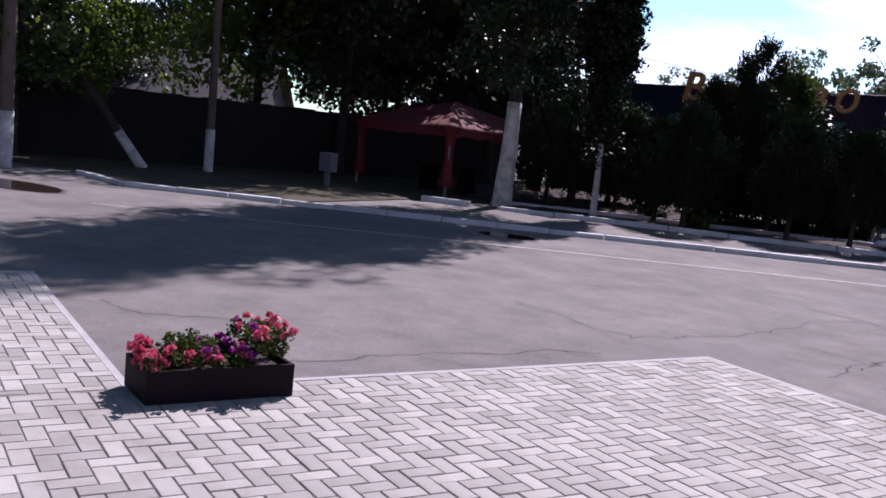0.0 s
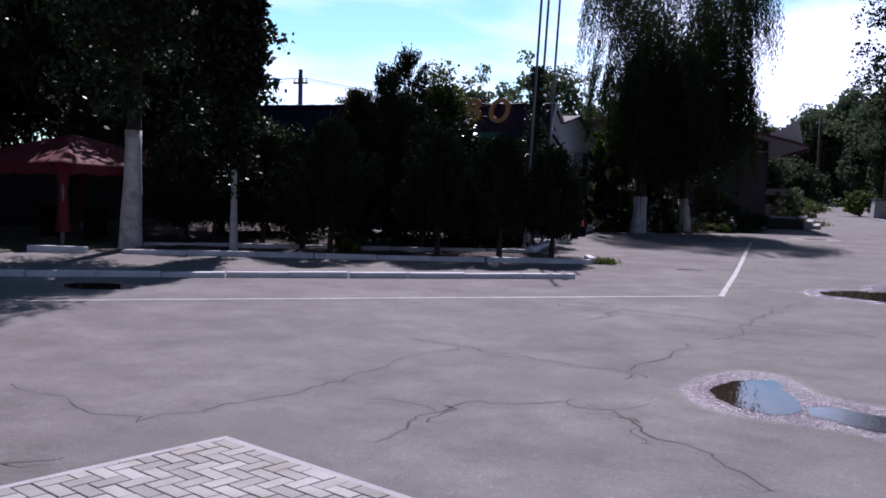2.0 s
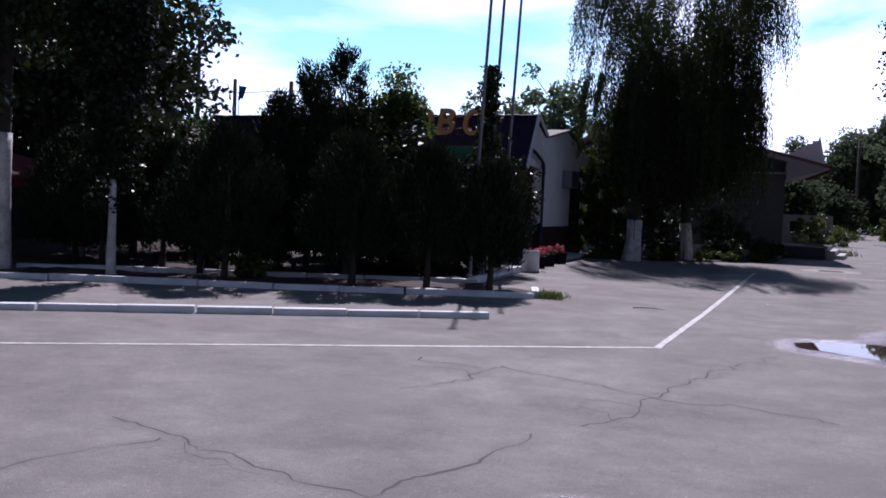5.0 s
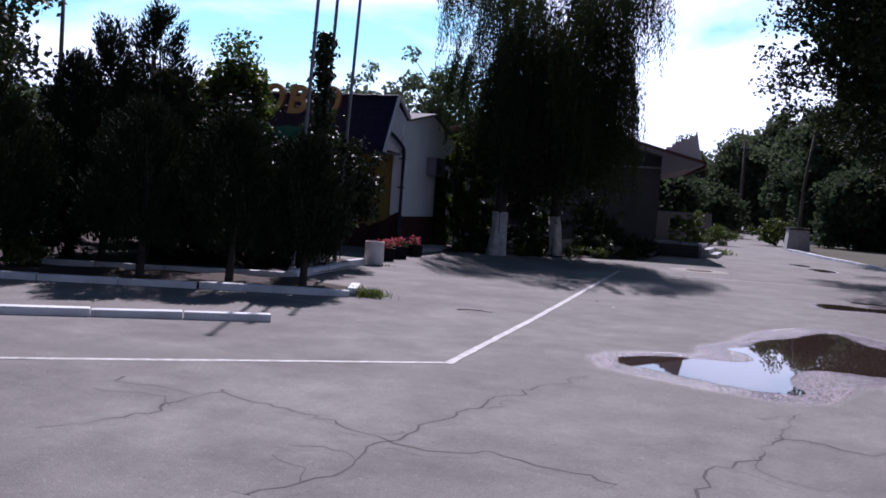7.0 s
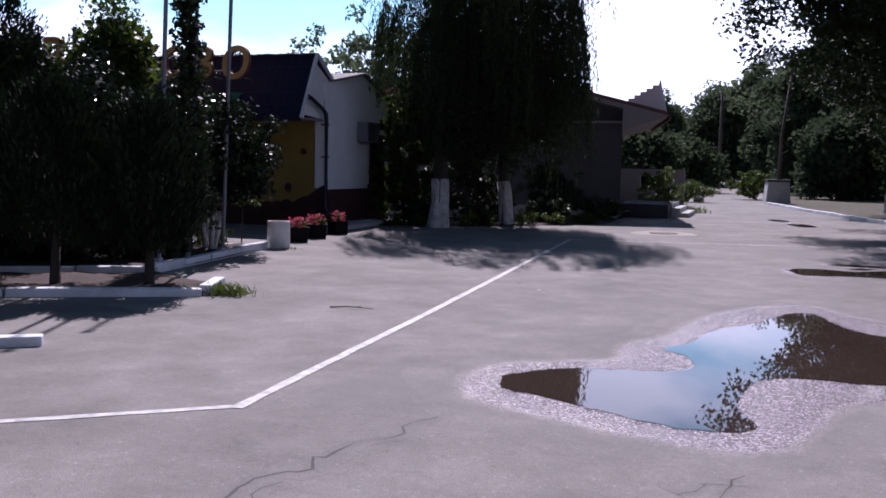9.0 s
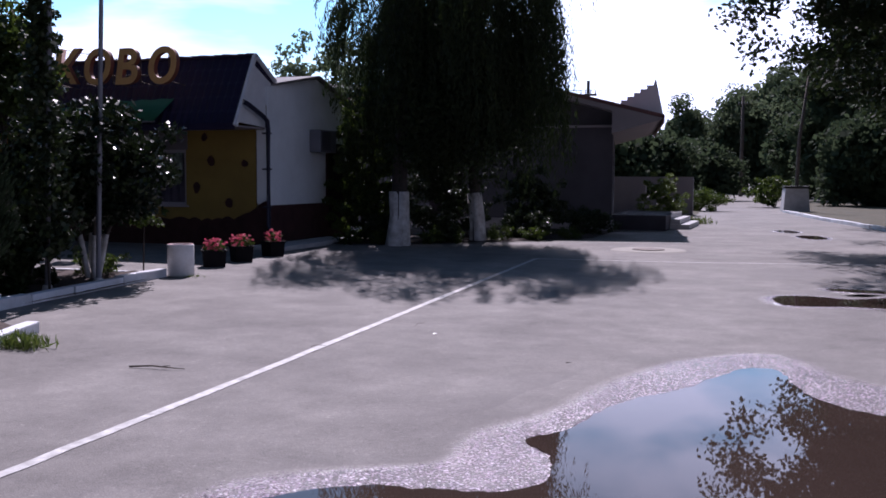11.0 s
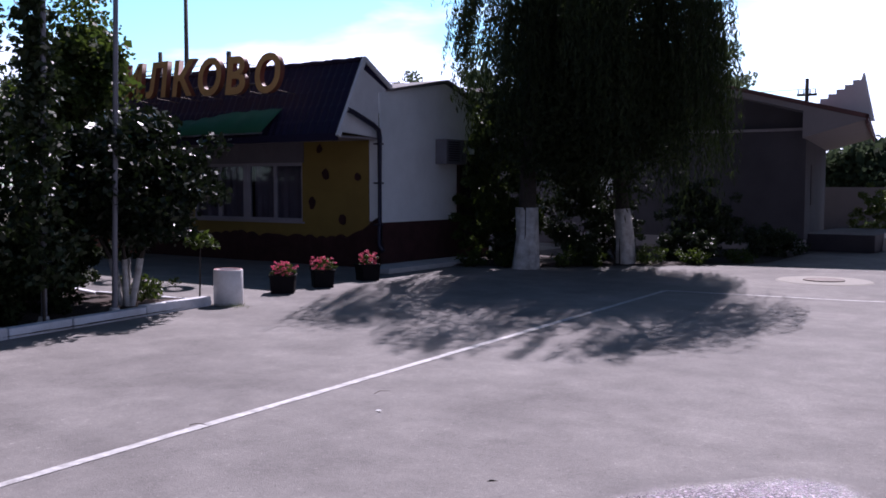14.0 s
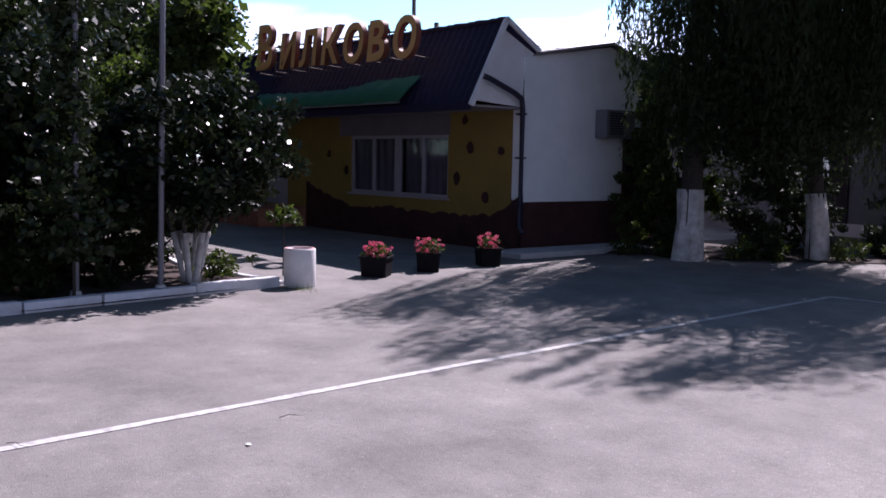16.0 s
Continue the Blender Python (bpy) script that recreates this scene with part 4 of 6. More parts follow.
# ---- yellow cafe house with the sign ----
def cafe():
    ob = thing("cafe_house", "single-storey house, yellow front, white side, dark steep tiled front roof", "house")
    FY, SX = 34.07, -7.53
    # front wall with openings: window and door
    wx0, wx1, wz0, wz1 = -13.3, -9.72, 0.92, 2.22
    dx0, dx1, dz0, dz1 = -17.4, -16.2, 0.5, 2.62
    bm = holed_wall([-20.0, dx0, dx1, wx0, wx1, SX - 0.02], [0, dz0, wz0, wz1, dz1, 3.2], FY, FY + 0.3, lambda x, z: (wx0 < x < wx1 and wz0 < z < wz1) or (dx0 < x < dx1 and dz0 < z < dz1))
    part("front_wall", bm, M_YELLOW, ob, "yellow rendered front wall")
    # pale band over the window
    box_part("window_lintel", (wx0 - 0.45, wx1 + 0.05, FY - 0.012, FY + 0.01, 2.22, 2.66), M_LINTEL, ob, "grey panel above the window")
    # east side wall with its low gable
    prism("side_wall", [(FY, 0), (38.2, 0), (38.2, 3.45), (36.4, 4.0), (FY, 3.62)], SX - 0.3, SX, M_WHITEWALL, ob, "smooth white side wall", axis="x")
    box_part("back_wall", (-20, SX - 0.3, 37.9, 38.2, 0, 3.3), M_WHITEWALL, ob)
    box_part("west_wall", (-20.0, -19.7, FY + 0.3, 37.9, 0, 3.3), M_WHITEWALL, ob)
    bm = bmesh.new()
    for a, b in (((FY + 0.25, 3.66), (36.4, 4.03)), ((36.4, 4.03), (38.45, 3.42))):
        pts = [(SX + 0.1, a[0], a[1]), (SX + 0.1, b[0], b[1]), (-20.2, b[0], b[1]), (-20.2, a[0], a[1])]
        lo = [bm.verts.new(p) for p in pts]
        hi = [bm.verts.new((p[0], p[1], p[2] + 0.06)) for p in pts]
        bm.faces.new(lo)
        bm.faces.new(hi)
        for i in range(4):
            bm.faces.new((lo[i], lo[(i + 1) % 4], hi[(i + 1) % 4], hi[i]))
    part("main_roof", bm, M_TILE, ob, "flat grey main roof")
    # steep front roof of metal tiles, wavy across and stepped down the slope
    x0, x1, e, r = -19.8, SX + 0.0, (32.78, 2.72), (33.56, 4.22)
    nx, ns = 420, 24
    verts, faces = [], []
    for s in range(ns + 1):
        t = s / ns
        for i in range(nx + 1):
            x = x0 + (x1 - x0) * i / nx
            wav = 0.013 * math.sin(2 * math.pi * x / 0.19) + 0.018 * ((t * 5) % 1.0)
            verts.append((x, e[0] + (r[0] - e[0]) * t - wav * 0.9, e[1] + (r[1] - e[1]) * t + wav * 0.45))
    for s in range(ns):
        for i in range(nx):
            a = s * (nx + 1) + i
            faces.append((a, a + 1, a + nx + 2, a + nx + 1))
    raw("front_roof", verts, faces, M_ROOF, ob, "dark purple-brown metal tile slope")
    prism("roof_back", [(33.56, 4.2), (34.4, 3.72), (34.4, 3.66), (33.5, 4.1)], x0, x1, M_ROOF, ob, "", axis="x")
    prism("gable_cap", [(32.85, 2.78), (33.56, 4.2), (34.4, 3.70), (34.1, 3.6), (34.05, 2.7)], SX - 0.12, SX - 0.04, M_TRIM, ob, "white gable board", axis="x")
    bm = bmesh.new()
    for a, b in (((32.76, 2.68), (33.57, 4.26)), ((33.55, 4.26), (34.42, 3.74))):
        d = Vector((0, b[0] - a[0], b[1] - a[1]))
        mm = Matrix.Translation((SX + 0.01, (a[0] + b[0]) / 2, (a[1] + b[1]) / 2)) @ d.to_track_quat("Z", "X").to_matrix().to_4x4()
        bmesh.ops.create_cube(bm, size=1.0, matrix=mm @ Matrix.Diagonal((0.09, 0.07, d.length, 1)))
    part("rake_board", bm, M_TRIM, ob, "pale rake boards")
    cap = None
    for i in range(60):
        if cap is None:
            bm = bmesh.new()
            rod(bm, (-0.1, 0, 0), (0.1, 0, 0), 0.055, 0.045, 8)
            cap = bpy.data.meshes.new("ridge_cap")
            bm.to_mesh(cap)
            bm.free()
            cap.materials.append(M_ROOF)
        rc = new("ridge_cap", cap)
        rc.parent = ob
        rc.matrix_basis = pose(x0 + 0.1 + (x1 - x0 - 0.2) * i / 59, 33.56, 4.24 + 0.006 * (i % 3))
    box_part("soffit", (x0, SX - 0.05, 32.86, FY, 2.66, 2.70), M_SOFFIT, ob)
    box_part("eave_board", (x0, SX - 0.02, 32.74, 32.80, 2.60, 2.74), M_ROOF, ob)
    # plinth: wavy stone edge on the front, straight on the side
    n = 150
    top = []
    for i in range(n + 1):
        x = -15.2 + (15.2 + SX + 0.03) * i / n
        z = 0.60 + 0.05 * noise.noise(Vector((x * 3.2, 0, 4))) + 0.05 * abs(math.sin(x * 7.3 + 2 * math.sin(x * 2.1))) + 0.10 * noise.noise(Vector((x * 0.9, 2, 4)))
        z += 0.45 * max(0, 1 - abs(x + 15.2) / 1.6) + 0.38 * max(0, 1 - (SX - x) / 0.9)
        top.append((x, z))
    prism("front_plinth", [(-15.2, 0.0), (SX + 0.03, 0.0)] + top[::-1], FY - 0.05, FY - 0.002, M_PLINTH, ob, "dark red-brown stone plinth with a ragged top")
    box_part("side_plinth", (SX, SX + 0.04, FY - 0.05, 38.22, 0, 0.95), M_PLINTH, ob)
    for x, z, s in ((-9.03, 1.95, .11), (-8.12, 1.9, .10), (-9.42, 1.33, .12), (-8.55, 0.98, .12), (-9.2, 2.5, .09), (-14.2, 1.8, .09), (-13.45, 1.42, .10)):
        k = 9
        ring = [(x + s * (0.7 + 0.6 * RNG.random()) * math.cos(2 * math.pi * j / k) * 0.8, z + s * (0.7 + 0.6 * RNG.random()) * math.sin(2 * math.pi * j / k)) for j in range(k)]
        prism("set_stone", ring, FY - 0.03, FY + 0.003, M_PLINTH, ob, "dark stone set in the render")
    box_part("corner_strip", (SX - 0.27, SX + 0.02, FY - 0.02, FY + 0.004, 0.98, 2.7), M_WHITEWALL, ob, "white corner strip")
    # window: two units of two panes
    win = thing("window", "", "", (0, 0, 0))
    win.parent = ob
    bm = bmesh.new()
    mid = (wx0 + wx1) / 2
    for a, b in ((wx0, mid - 0.04), (mid + 0.04, wx1)):
        c = (a + b) / 2
        for q in ((a, a + 0.07, wz0, wz1), (b - 0.07, b, wz0, wz1), (c - 0.045, c + 0.045, wz0 + 0.07, wz1 - 0.07), (a + 0.07, b - 0.07, wz0, wz0 + 0.07), (a + 0.07, b - 0.07, wz1 - 0.07, wz1)):
            box(bm, q[0], q[1], FY + 0.04, FY + 0.11, q[2], q[3])
    part("window_frame", bm, M_PVC, win, "white plastic frame")
    box_part("mullion", (mid - 0.04, mid + 0.04, FY + 0.03, FY + 0.12, wz0, wz1), M_PVC, win)
    box_part("sill", (wx0 - 0.06, wx1 + 0.06, FY - 0.05, FY + 0.05, wz0 - 0.035, wz0 - 0.002), M_PVC, win)
    for a, b in ((wx0, mid - 0.04), (mid + 0.04, wx1)):
        c = (a + b) / 2
        for p, q in ((a + 0.07, c - 0.045), (c + 0.045, b - 0.07)):
            pane = box_part("pane", (p, q, FY + 0.07, FY + 0.078, wz0 + 0.07, wz1 - 0.07), M_GLASS, win)
            pane.visible_shadow = False
    bm = bmesh.new()
    nn = 120
    vs = [[bm.verts.new((wx0 + (wx1 - wx0) * i / nn, FY + 0.17 + 0.025 * math.sin(i * 0.9), z)) for i in range(nn + 1)] for z in (0.97, 2.2)]
    for i in range(nn):
        if not 0.455 < i / nn < 0.53:
            bm.faces.new((vs[0][i], vs[0][i + 1], vs[1][i + 1], vs[1][i]))
    part("curtain", bm, M_CURTAIN, win, "pale hanging curtains")
    # dark sheet in place of the unlit room
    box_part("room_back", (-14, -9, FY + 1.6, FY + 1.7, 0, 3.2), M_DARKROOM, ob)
    # entrance door with glass
    door = thing("door", "", "", (0, 0, 0))
    door.parent = ob
    bm = bmesh.new()
    for q in ((dx0, dx0 + 0.09, dz0, dz1), (dx1 - 0.09, dx1, dz0, dz1), (dx0 + 0.09, dx1 - 0.09, dz1 - 0.1, dz1), (dx0 + 0.09, dx1 - 0.09, dz0, dz0 + 0.65), ((dx0 + dx1) / 2 - 0.03, (dx0 + dx1) / 2 + 0.03, dz0 + 0.65, dz1 - 0.1)):
        box(bm, q[0], q[1], FY + 0.04, FY + 0.12, q[2], q[3])
    part("door_frame", bm, M_PVC, door, "white door with a glazed upper half")
    box_part("pane", (dx0 + 0.09, dx1 - 0.09, FY + 0.075, FY + 0.083, dz0 + 0.65, dz1 - 0.1), M_GLASS, door).visible_shadow = False
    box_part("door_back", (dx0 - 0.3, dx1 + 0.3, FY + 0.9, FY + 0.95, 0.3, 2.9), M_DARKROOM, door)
    # raised entrance terrace
    box_part("terrace", (-19.6, -15.22, 32.7, FY - 0.003, 0, 0.48), M_TERRA, ob, "terracotta-faced entrance terrace", 0.01)
    # downpipe at the corner
    tube("downpipe", [(SX + 0.06, 32.98, 3.2), (SX + 0.1, 33.1, 3.16), (SX + 0.1, 33.72, 2.94), (SX + 0.1, 33.9, 2.84), (SX + 0.1, 33.93, 2.66), (SX + 0.1, 33.93, 0.5), (SX + 0.2, 33.9, 0.38)], [0.052] * 7, M_PIPE, ob, 12, 0, "dark navy downpipe")
    for z in (0.9, 1.75, 2.55):
        box_part("pipe_clip", (SX - 0.02, SX + 0.16, 33.87, 33.99, z, z + 0.035), M_PIPE, ob)
    # air conditioner and service door on the side wall
    ac = thing("air_conditioner", "", "")
    ac.parent = ob
    box_part("casing", (SX + 0.02, SX + 0.32, 36.0, 36.85, 2.2, 2.75), M_POLE, ac, "dusty grey outdoor unit", 0.02)
    bm = bmesh.new()
    for i in range(9):
        box(bm, SX + 0.32, SX + 0.335, 36.08, 36.5, 2.27 + i * 0.05, 2.295 + i * 0.05)
    part("grille", bm, M_PIPE, ac)
    sd = thing("side_door", "", "")
    sd.parent = ob
    box_part("leaf", (SX + 0.005, SX + 0.06, 36.95, 37.85, 0.3, 2.45), M_DARKWOOD, sd, "dark side door")
    box_part("frame_board", (SX + 0.004, SX + 0.045, 36.87, 36.945, 0.3, 2.53), M_PLINTH, sd)
    return ob


cafe()
box_part("step_slab", (-7.45, -6.62, 33.2, 36.75, 0, 0.10), M_CONCRETE, None, "", 0.015)
tagged(bpy.data.objects["step_slab"], "pale worn concrete slab step beside the wall", "step", kind="structure")


def awning():
    ob = thing("awning", "faded green cloth awning hanging along the eave", "awning")
    bm = bmesh.new()
    n = 60
    rows = []
    for k, (y, z) in enumerate(((33.0, 3.30), (32.8, 3.05), (32.66, 2.80))):
        row = []
        for i in range(n + 1):
            t = i / n
            xr = (-9.2, -9.32, -9.5)[k]
            x = -15.6 + (xr + 15.6) * t
            sag = 0.05 * math.sin(math.pi * t) + 0.012 * math.sin(i * 1.3 + k)
            row.append(bm.verts.new((x, y - 0.03 + 0.02 * math.sin(i * 0.8), z - sag * (2 - k) * 0.5 - (0.10 if k == 0 and t < 0.75 else 0) * min(1, (0.75 - t) * 6 if t < .75 else 0))))
        rows.append(row)
    for k in range(2):
        for i in range(n):
            bm.faces.new((rows[k][i], rows[k][i + 1], rows[k + 1][i + 1], rows[k + 1][i]))
    cl = part("cloth", bm, M_GREEN, ob, "", True)
    mod = cl.modifiers.new("thick", "SOLIDIFY")
    mod.thickness = 0.012
    bm = bmesh.new()
    rod(bm, (-15.6, 32.65, 2.79), (-9.5, 32.65, 2.79), 0.02)
    part("rail", bm, M_POLE, ob)


awning()


def sign():
    ob = thing("roof_sign", "raised gold letters with red-brown sides standing on the roof", "sign", (0, 32.55, 0))
    spots = ((-15.02, 1.42, 3.72), (-13.9, 1.0, 3.69), (-13.02, 1.0, 3.68), (-12.15, 1.0, 3.67), (-11.32, 1.0, 3.64), (-10.45, 1.07, 3.62), (-9.6, 1.0, 3.61))
    for ch, (x, k, z) in zip("ВИЛКОВО", spots):
        cu = bpy.data.curves.new("letter", "FONT")
        cu.body, cu.size, cu.extrude, cu.offset, cu.shear = ch.replace("В", "B"), k, 0.06, 0.026, 0.16
        tmp = new("letter_curve", cu)
        bpy.context.view_layer.update()
        me = bpy.data.meshes.new_from_object(tmp.evaluated_get(bpy.context.evaluated_depsgraph_get()))
        bpy.data.objects.remove(tmp)
        me.materials.clear()
        me.materials.append(M_GOLD)
        me.materials.append(M_LETTERSIDE)
        for p in me.polygons:
            p.material_index = 0 if abs(p.normal.z) > 0.7 else 1
        lt = new("letter", me)
        lt.parent = ob
        lt.matrix_basis = pose(x, 0, z, 90, 0, 0) @ Matrix.Diagonal((1.02, 1.0, 1, 1))
    bm = bmesh.new()
    rod(bm, (-15.1, 0.08, 3.85), (-9.3, 0.08, 3.78), 0.018)
    rod(bm, (-15.1, 0.08, 4.2), (-9.3, 0.08, 4.12), 0.018)
    for i in range(9):
        x = -15.0 + i * 0.74
        rod(bm, (x, 0.08, 3.65), (x, 0.72, 3.6), 0.01)
        rod(bm, (x, 0.08, 3.62), (x, 0.08, 4.2), 0.014)
    part("carrying_frame", bm, M_IRON, ob, "rusty carrying frame")


sign()


def pennant():
    ob = thing("pennant", "small blue cloth pennant on a thin staff above the roof", "flag", (-18.6, 33.58, 4.2))
    tube("staff", [(0, 0, 0), (0, 0, 0.6), (0, 0, 1.15)], [0.014, 0.012, 0.010], M_POLE, ob, 8)
    n = 8
    rows = [[(0.012 + 0.30 * i / n * (1 - 0.55 * k), 0.03 * math.sin(i * 1.1), 1.12 - 0.42 * k - 0.05 * i / n) for i in range(n + 1)] for k in (0, 1)]
    faces = [(i, i + 1, n + 2 + i, n + 1 + i) for i in range(n)]
    raw("cloth", rows[0] + rows[1], faces, M_BLUE, ob, "", True).modifiers.new("thick", "SOLIDIFY").thickness = 0.006


pennant()


# ---- grey house behind the willow ----
def annex():
    ob = thing("grey_house", "low grey rendered house with a rust-red overhanging roof", "house")
    FY, EX = 43.9, -1.38
    rx, rz, ez = -6.2, 4.95, 3.32
    slope = (rz - ez) / (0.1 - rx)
    topz = lambda x: rz - slope * abs(x - rx) - 0.12
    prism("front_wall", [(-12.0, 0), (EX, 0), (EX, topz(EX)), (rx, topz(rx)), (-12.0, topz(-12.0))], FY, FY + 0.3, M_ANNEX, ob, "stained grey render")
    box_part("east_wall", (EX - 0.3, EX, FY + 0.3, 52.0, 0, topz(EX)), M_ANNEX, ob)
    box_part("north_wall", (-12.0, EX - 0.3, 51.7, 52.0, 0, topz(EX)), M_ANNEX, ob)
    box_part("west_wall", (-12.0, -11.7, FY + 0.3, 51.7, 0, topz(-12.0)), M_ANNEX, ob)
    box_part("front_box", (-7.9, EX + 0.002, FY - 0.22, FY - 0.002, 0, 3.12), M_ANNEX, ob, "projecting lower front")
    box_part("ledge", (-7.95, EX + 0.05, FY - 0.30, FY - 0.003, 3.12, 3.19), M_SOFFIT, ob, "thin pale ledge")
    box_part("base", (-7.9, EX + 0.06, FY - 0.30, FY - 0.222, 0, 0.36), M_SOFFIT, ob, "crumbling base course")
    for sgn, xe in ((1, 0.1), (-1, -12.5)):
        pts = [(rx, 42.8, rz), (xe, 42.8, ez), (xe, 52.6, ez), (rx, 52.6, rz)]
        bm = bmesh.new()
        lo = [bm.verts.new(p) for p in pts]
        hi = [bm.verts.new((p[0], p[1], p[2] + 0.10)) for p in pts]
        bm.faces.new(lo)
        bm.faces.new(hi)
        for i in range(4):
            bm.faces.new((lo[i], lo[(i + 1) % 4], hi[(i + 1) % 4], hi[i]))
        part("roof_slope", bm, M_ANNEXROOF, ob)
    prism("front_soffit", [(EX + 0.0, ez - 0.42), (0.06, ez - 0.03), (0.06, ez), (rx, rz), (rx, rz - 0.1), (EX, topz(EX) - 0.03)], 42.84, FY - 0.003, M_SOFFIT, ob, "boarded underside of the eave")
    prism("side_soffit", [(EX + 0.004, ez - 0.42), (0.06, ez - 0.03), (EX + 0.004, ez + 0.3)], FY, 52.4, M_SOFFIT, ob)
    box_part("fascia", (0.06, 0.12, 42.8, 52.6, ez - 0.14, ez + 0.09), M_ANNEXROOF, ob)
    # stepped gable piece on top
    st = [(-1.75, 3.5)]
    for i in range(6):
        st += [(-1.75 + i * 0.2, 3.92 + i * 0.11), (-1.55 + i * 0.2, 3.92 + i * 0.11)]
    prism("stepped_gable", st + [(-0.50, 4.66), (-0.22, 3.4)], 45.2, 45.4, M_WHITEWALL, ob, "pale stepped brick gable")
    door = thing("door", "", "")
    door.parent = ob
    box_part("leaf", (-7.35, -6.25, FY - 0.26, FY - 0.225, 0.1, 2.5), M_DARKWOOD, door, "dark wooden door")
    box_part("notice", (-7.15, -6.75, FY - 0.275, FY - 0.263, 1.45, 1.95), M_PLATE, door, "white paper notice")
    # flat panel painted dark for an unlit room, no opening behind
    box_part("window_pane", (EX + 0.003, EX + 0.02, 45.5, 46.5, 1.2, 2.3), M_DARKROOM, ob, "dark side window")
    box_part("terrace", (-1.9, -0.06, 45.0, 49.4, 0, 0.46), M_ANNEX, ob, "low dark terrace at the side door", 0.012)
    for i in range(3):
        box_part("step", (-0.055, 0.55 - i * 0.3, 46.0 + i * 0.1, 49.2, i * 0.16, i * 0.16 + 0.155), M_CONCRETE, ob, "", 0.012)
    # the house stands askew: everything behind its front runs back to the west
    for p in ob.children:
        if p.type == "MESH" and p.name.split(".")[0] not in ("step", "terrace", "stepped_gable"):
            for v in p.data.vertices:
                v.co.x -= 0.172 * max(0.0, v.co.y - 43.0)
    return ob


annex()
def pale_awning():
    ob = thing("garden_awning", "small pale sloping awning on thin posts in the garden", "awning", (-14.2, 26.9, 0.03))
    bm = bmesh.new()
    n = 8
    lo = [[bm.verts.new((-0.55 + 1.1 * i / n, -0.35 + 0.7 * j, 2.55 + 0.32 * i / n + 0.02 * (i % 2))) for i in range(n + 1)] for j in (0, 1)]
    for i in range(n):
        bm.faces.new((lo[0][i], lo[0][i + 1], lo[1][i + 1], lo[1][i]))
    sh = part("sheet", bm, M_WHITEWALL, ob, "pale corrugated sheet")
    sh.modifiers.new("thick", "SOLIDIFY").thickness = 0.015
    for x, y, z in ((-0.5, -0.3, 2.55), (0.5, -0.3, 2.83), (-0.5, 0.3, 2.55), (0.5, 0.3, 2.83)):
        box_part("post", (x - 0.025, x + 0.025, y - 0.025, y + 0.025, 0, z), M_POLE, ob)


pale_awning()


def pergola():
    ob = thing("pergola", "long low dark-roofed pergola beside the cafe", "pergola", (0, 32.0, 0))
    prism("roof", [(-0.9, 2.62), (1.9, 2.95), (1.9, 3.05), (-0.9, 2.74)], -27.5, -20.3, M_ROOF, ob, "", axis="x")
    for x in (-27.3, -25.0, -22.7, -20.5):
        for y, z in ((-0.8, 2.63), (1.8, 2.93)):
            box_part("post", (x - 0.06, x + 0.06, y - 0.06, y + 0.06, 0, z), M_DARKWOOD, ob)
    box_part("beam", (-27.4, -20.4, -0.84, -0.76, 2.45, 2.62), M_DARKWOOD, ob)


pergola()
lw = thing("yard_wall", "low weathered grey yard wall with a dark gap", "wall", (0, 58, 0), kind="structure")
bm = holed_wall([-5.6, -2.6, -1.8, -0.55], [0, 0.8, 1.35, 1.68], 0, 0.25, lambda x, z: -2.6 < x < -1.8 and 0.8 < z < 1.35)
part("masonry", bm, M_SOFFIT, lw)

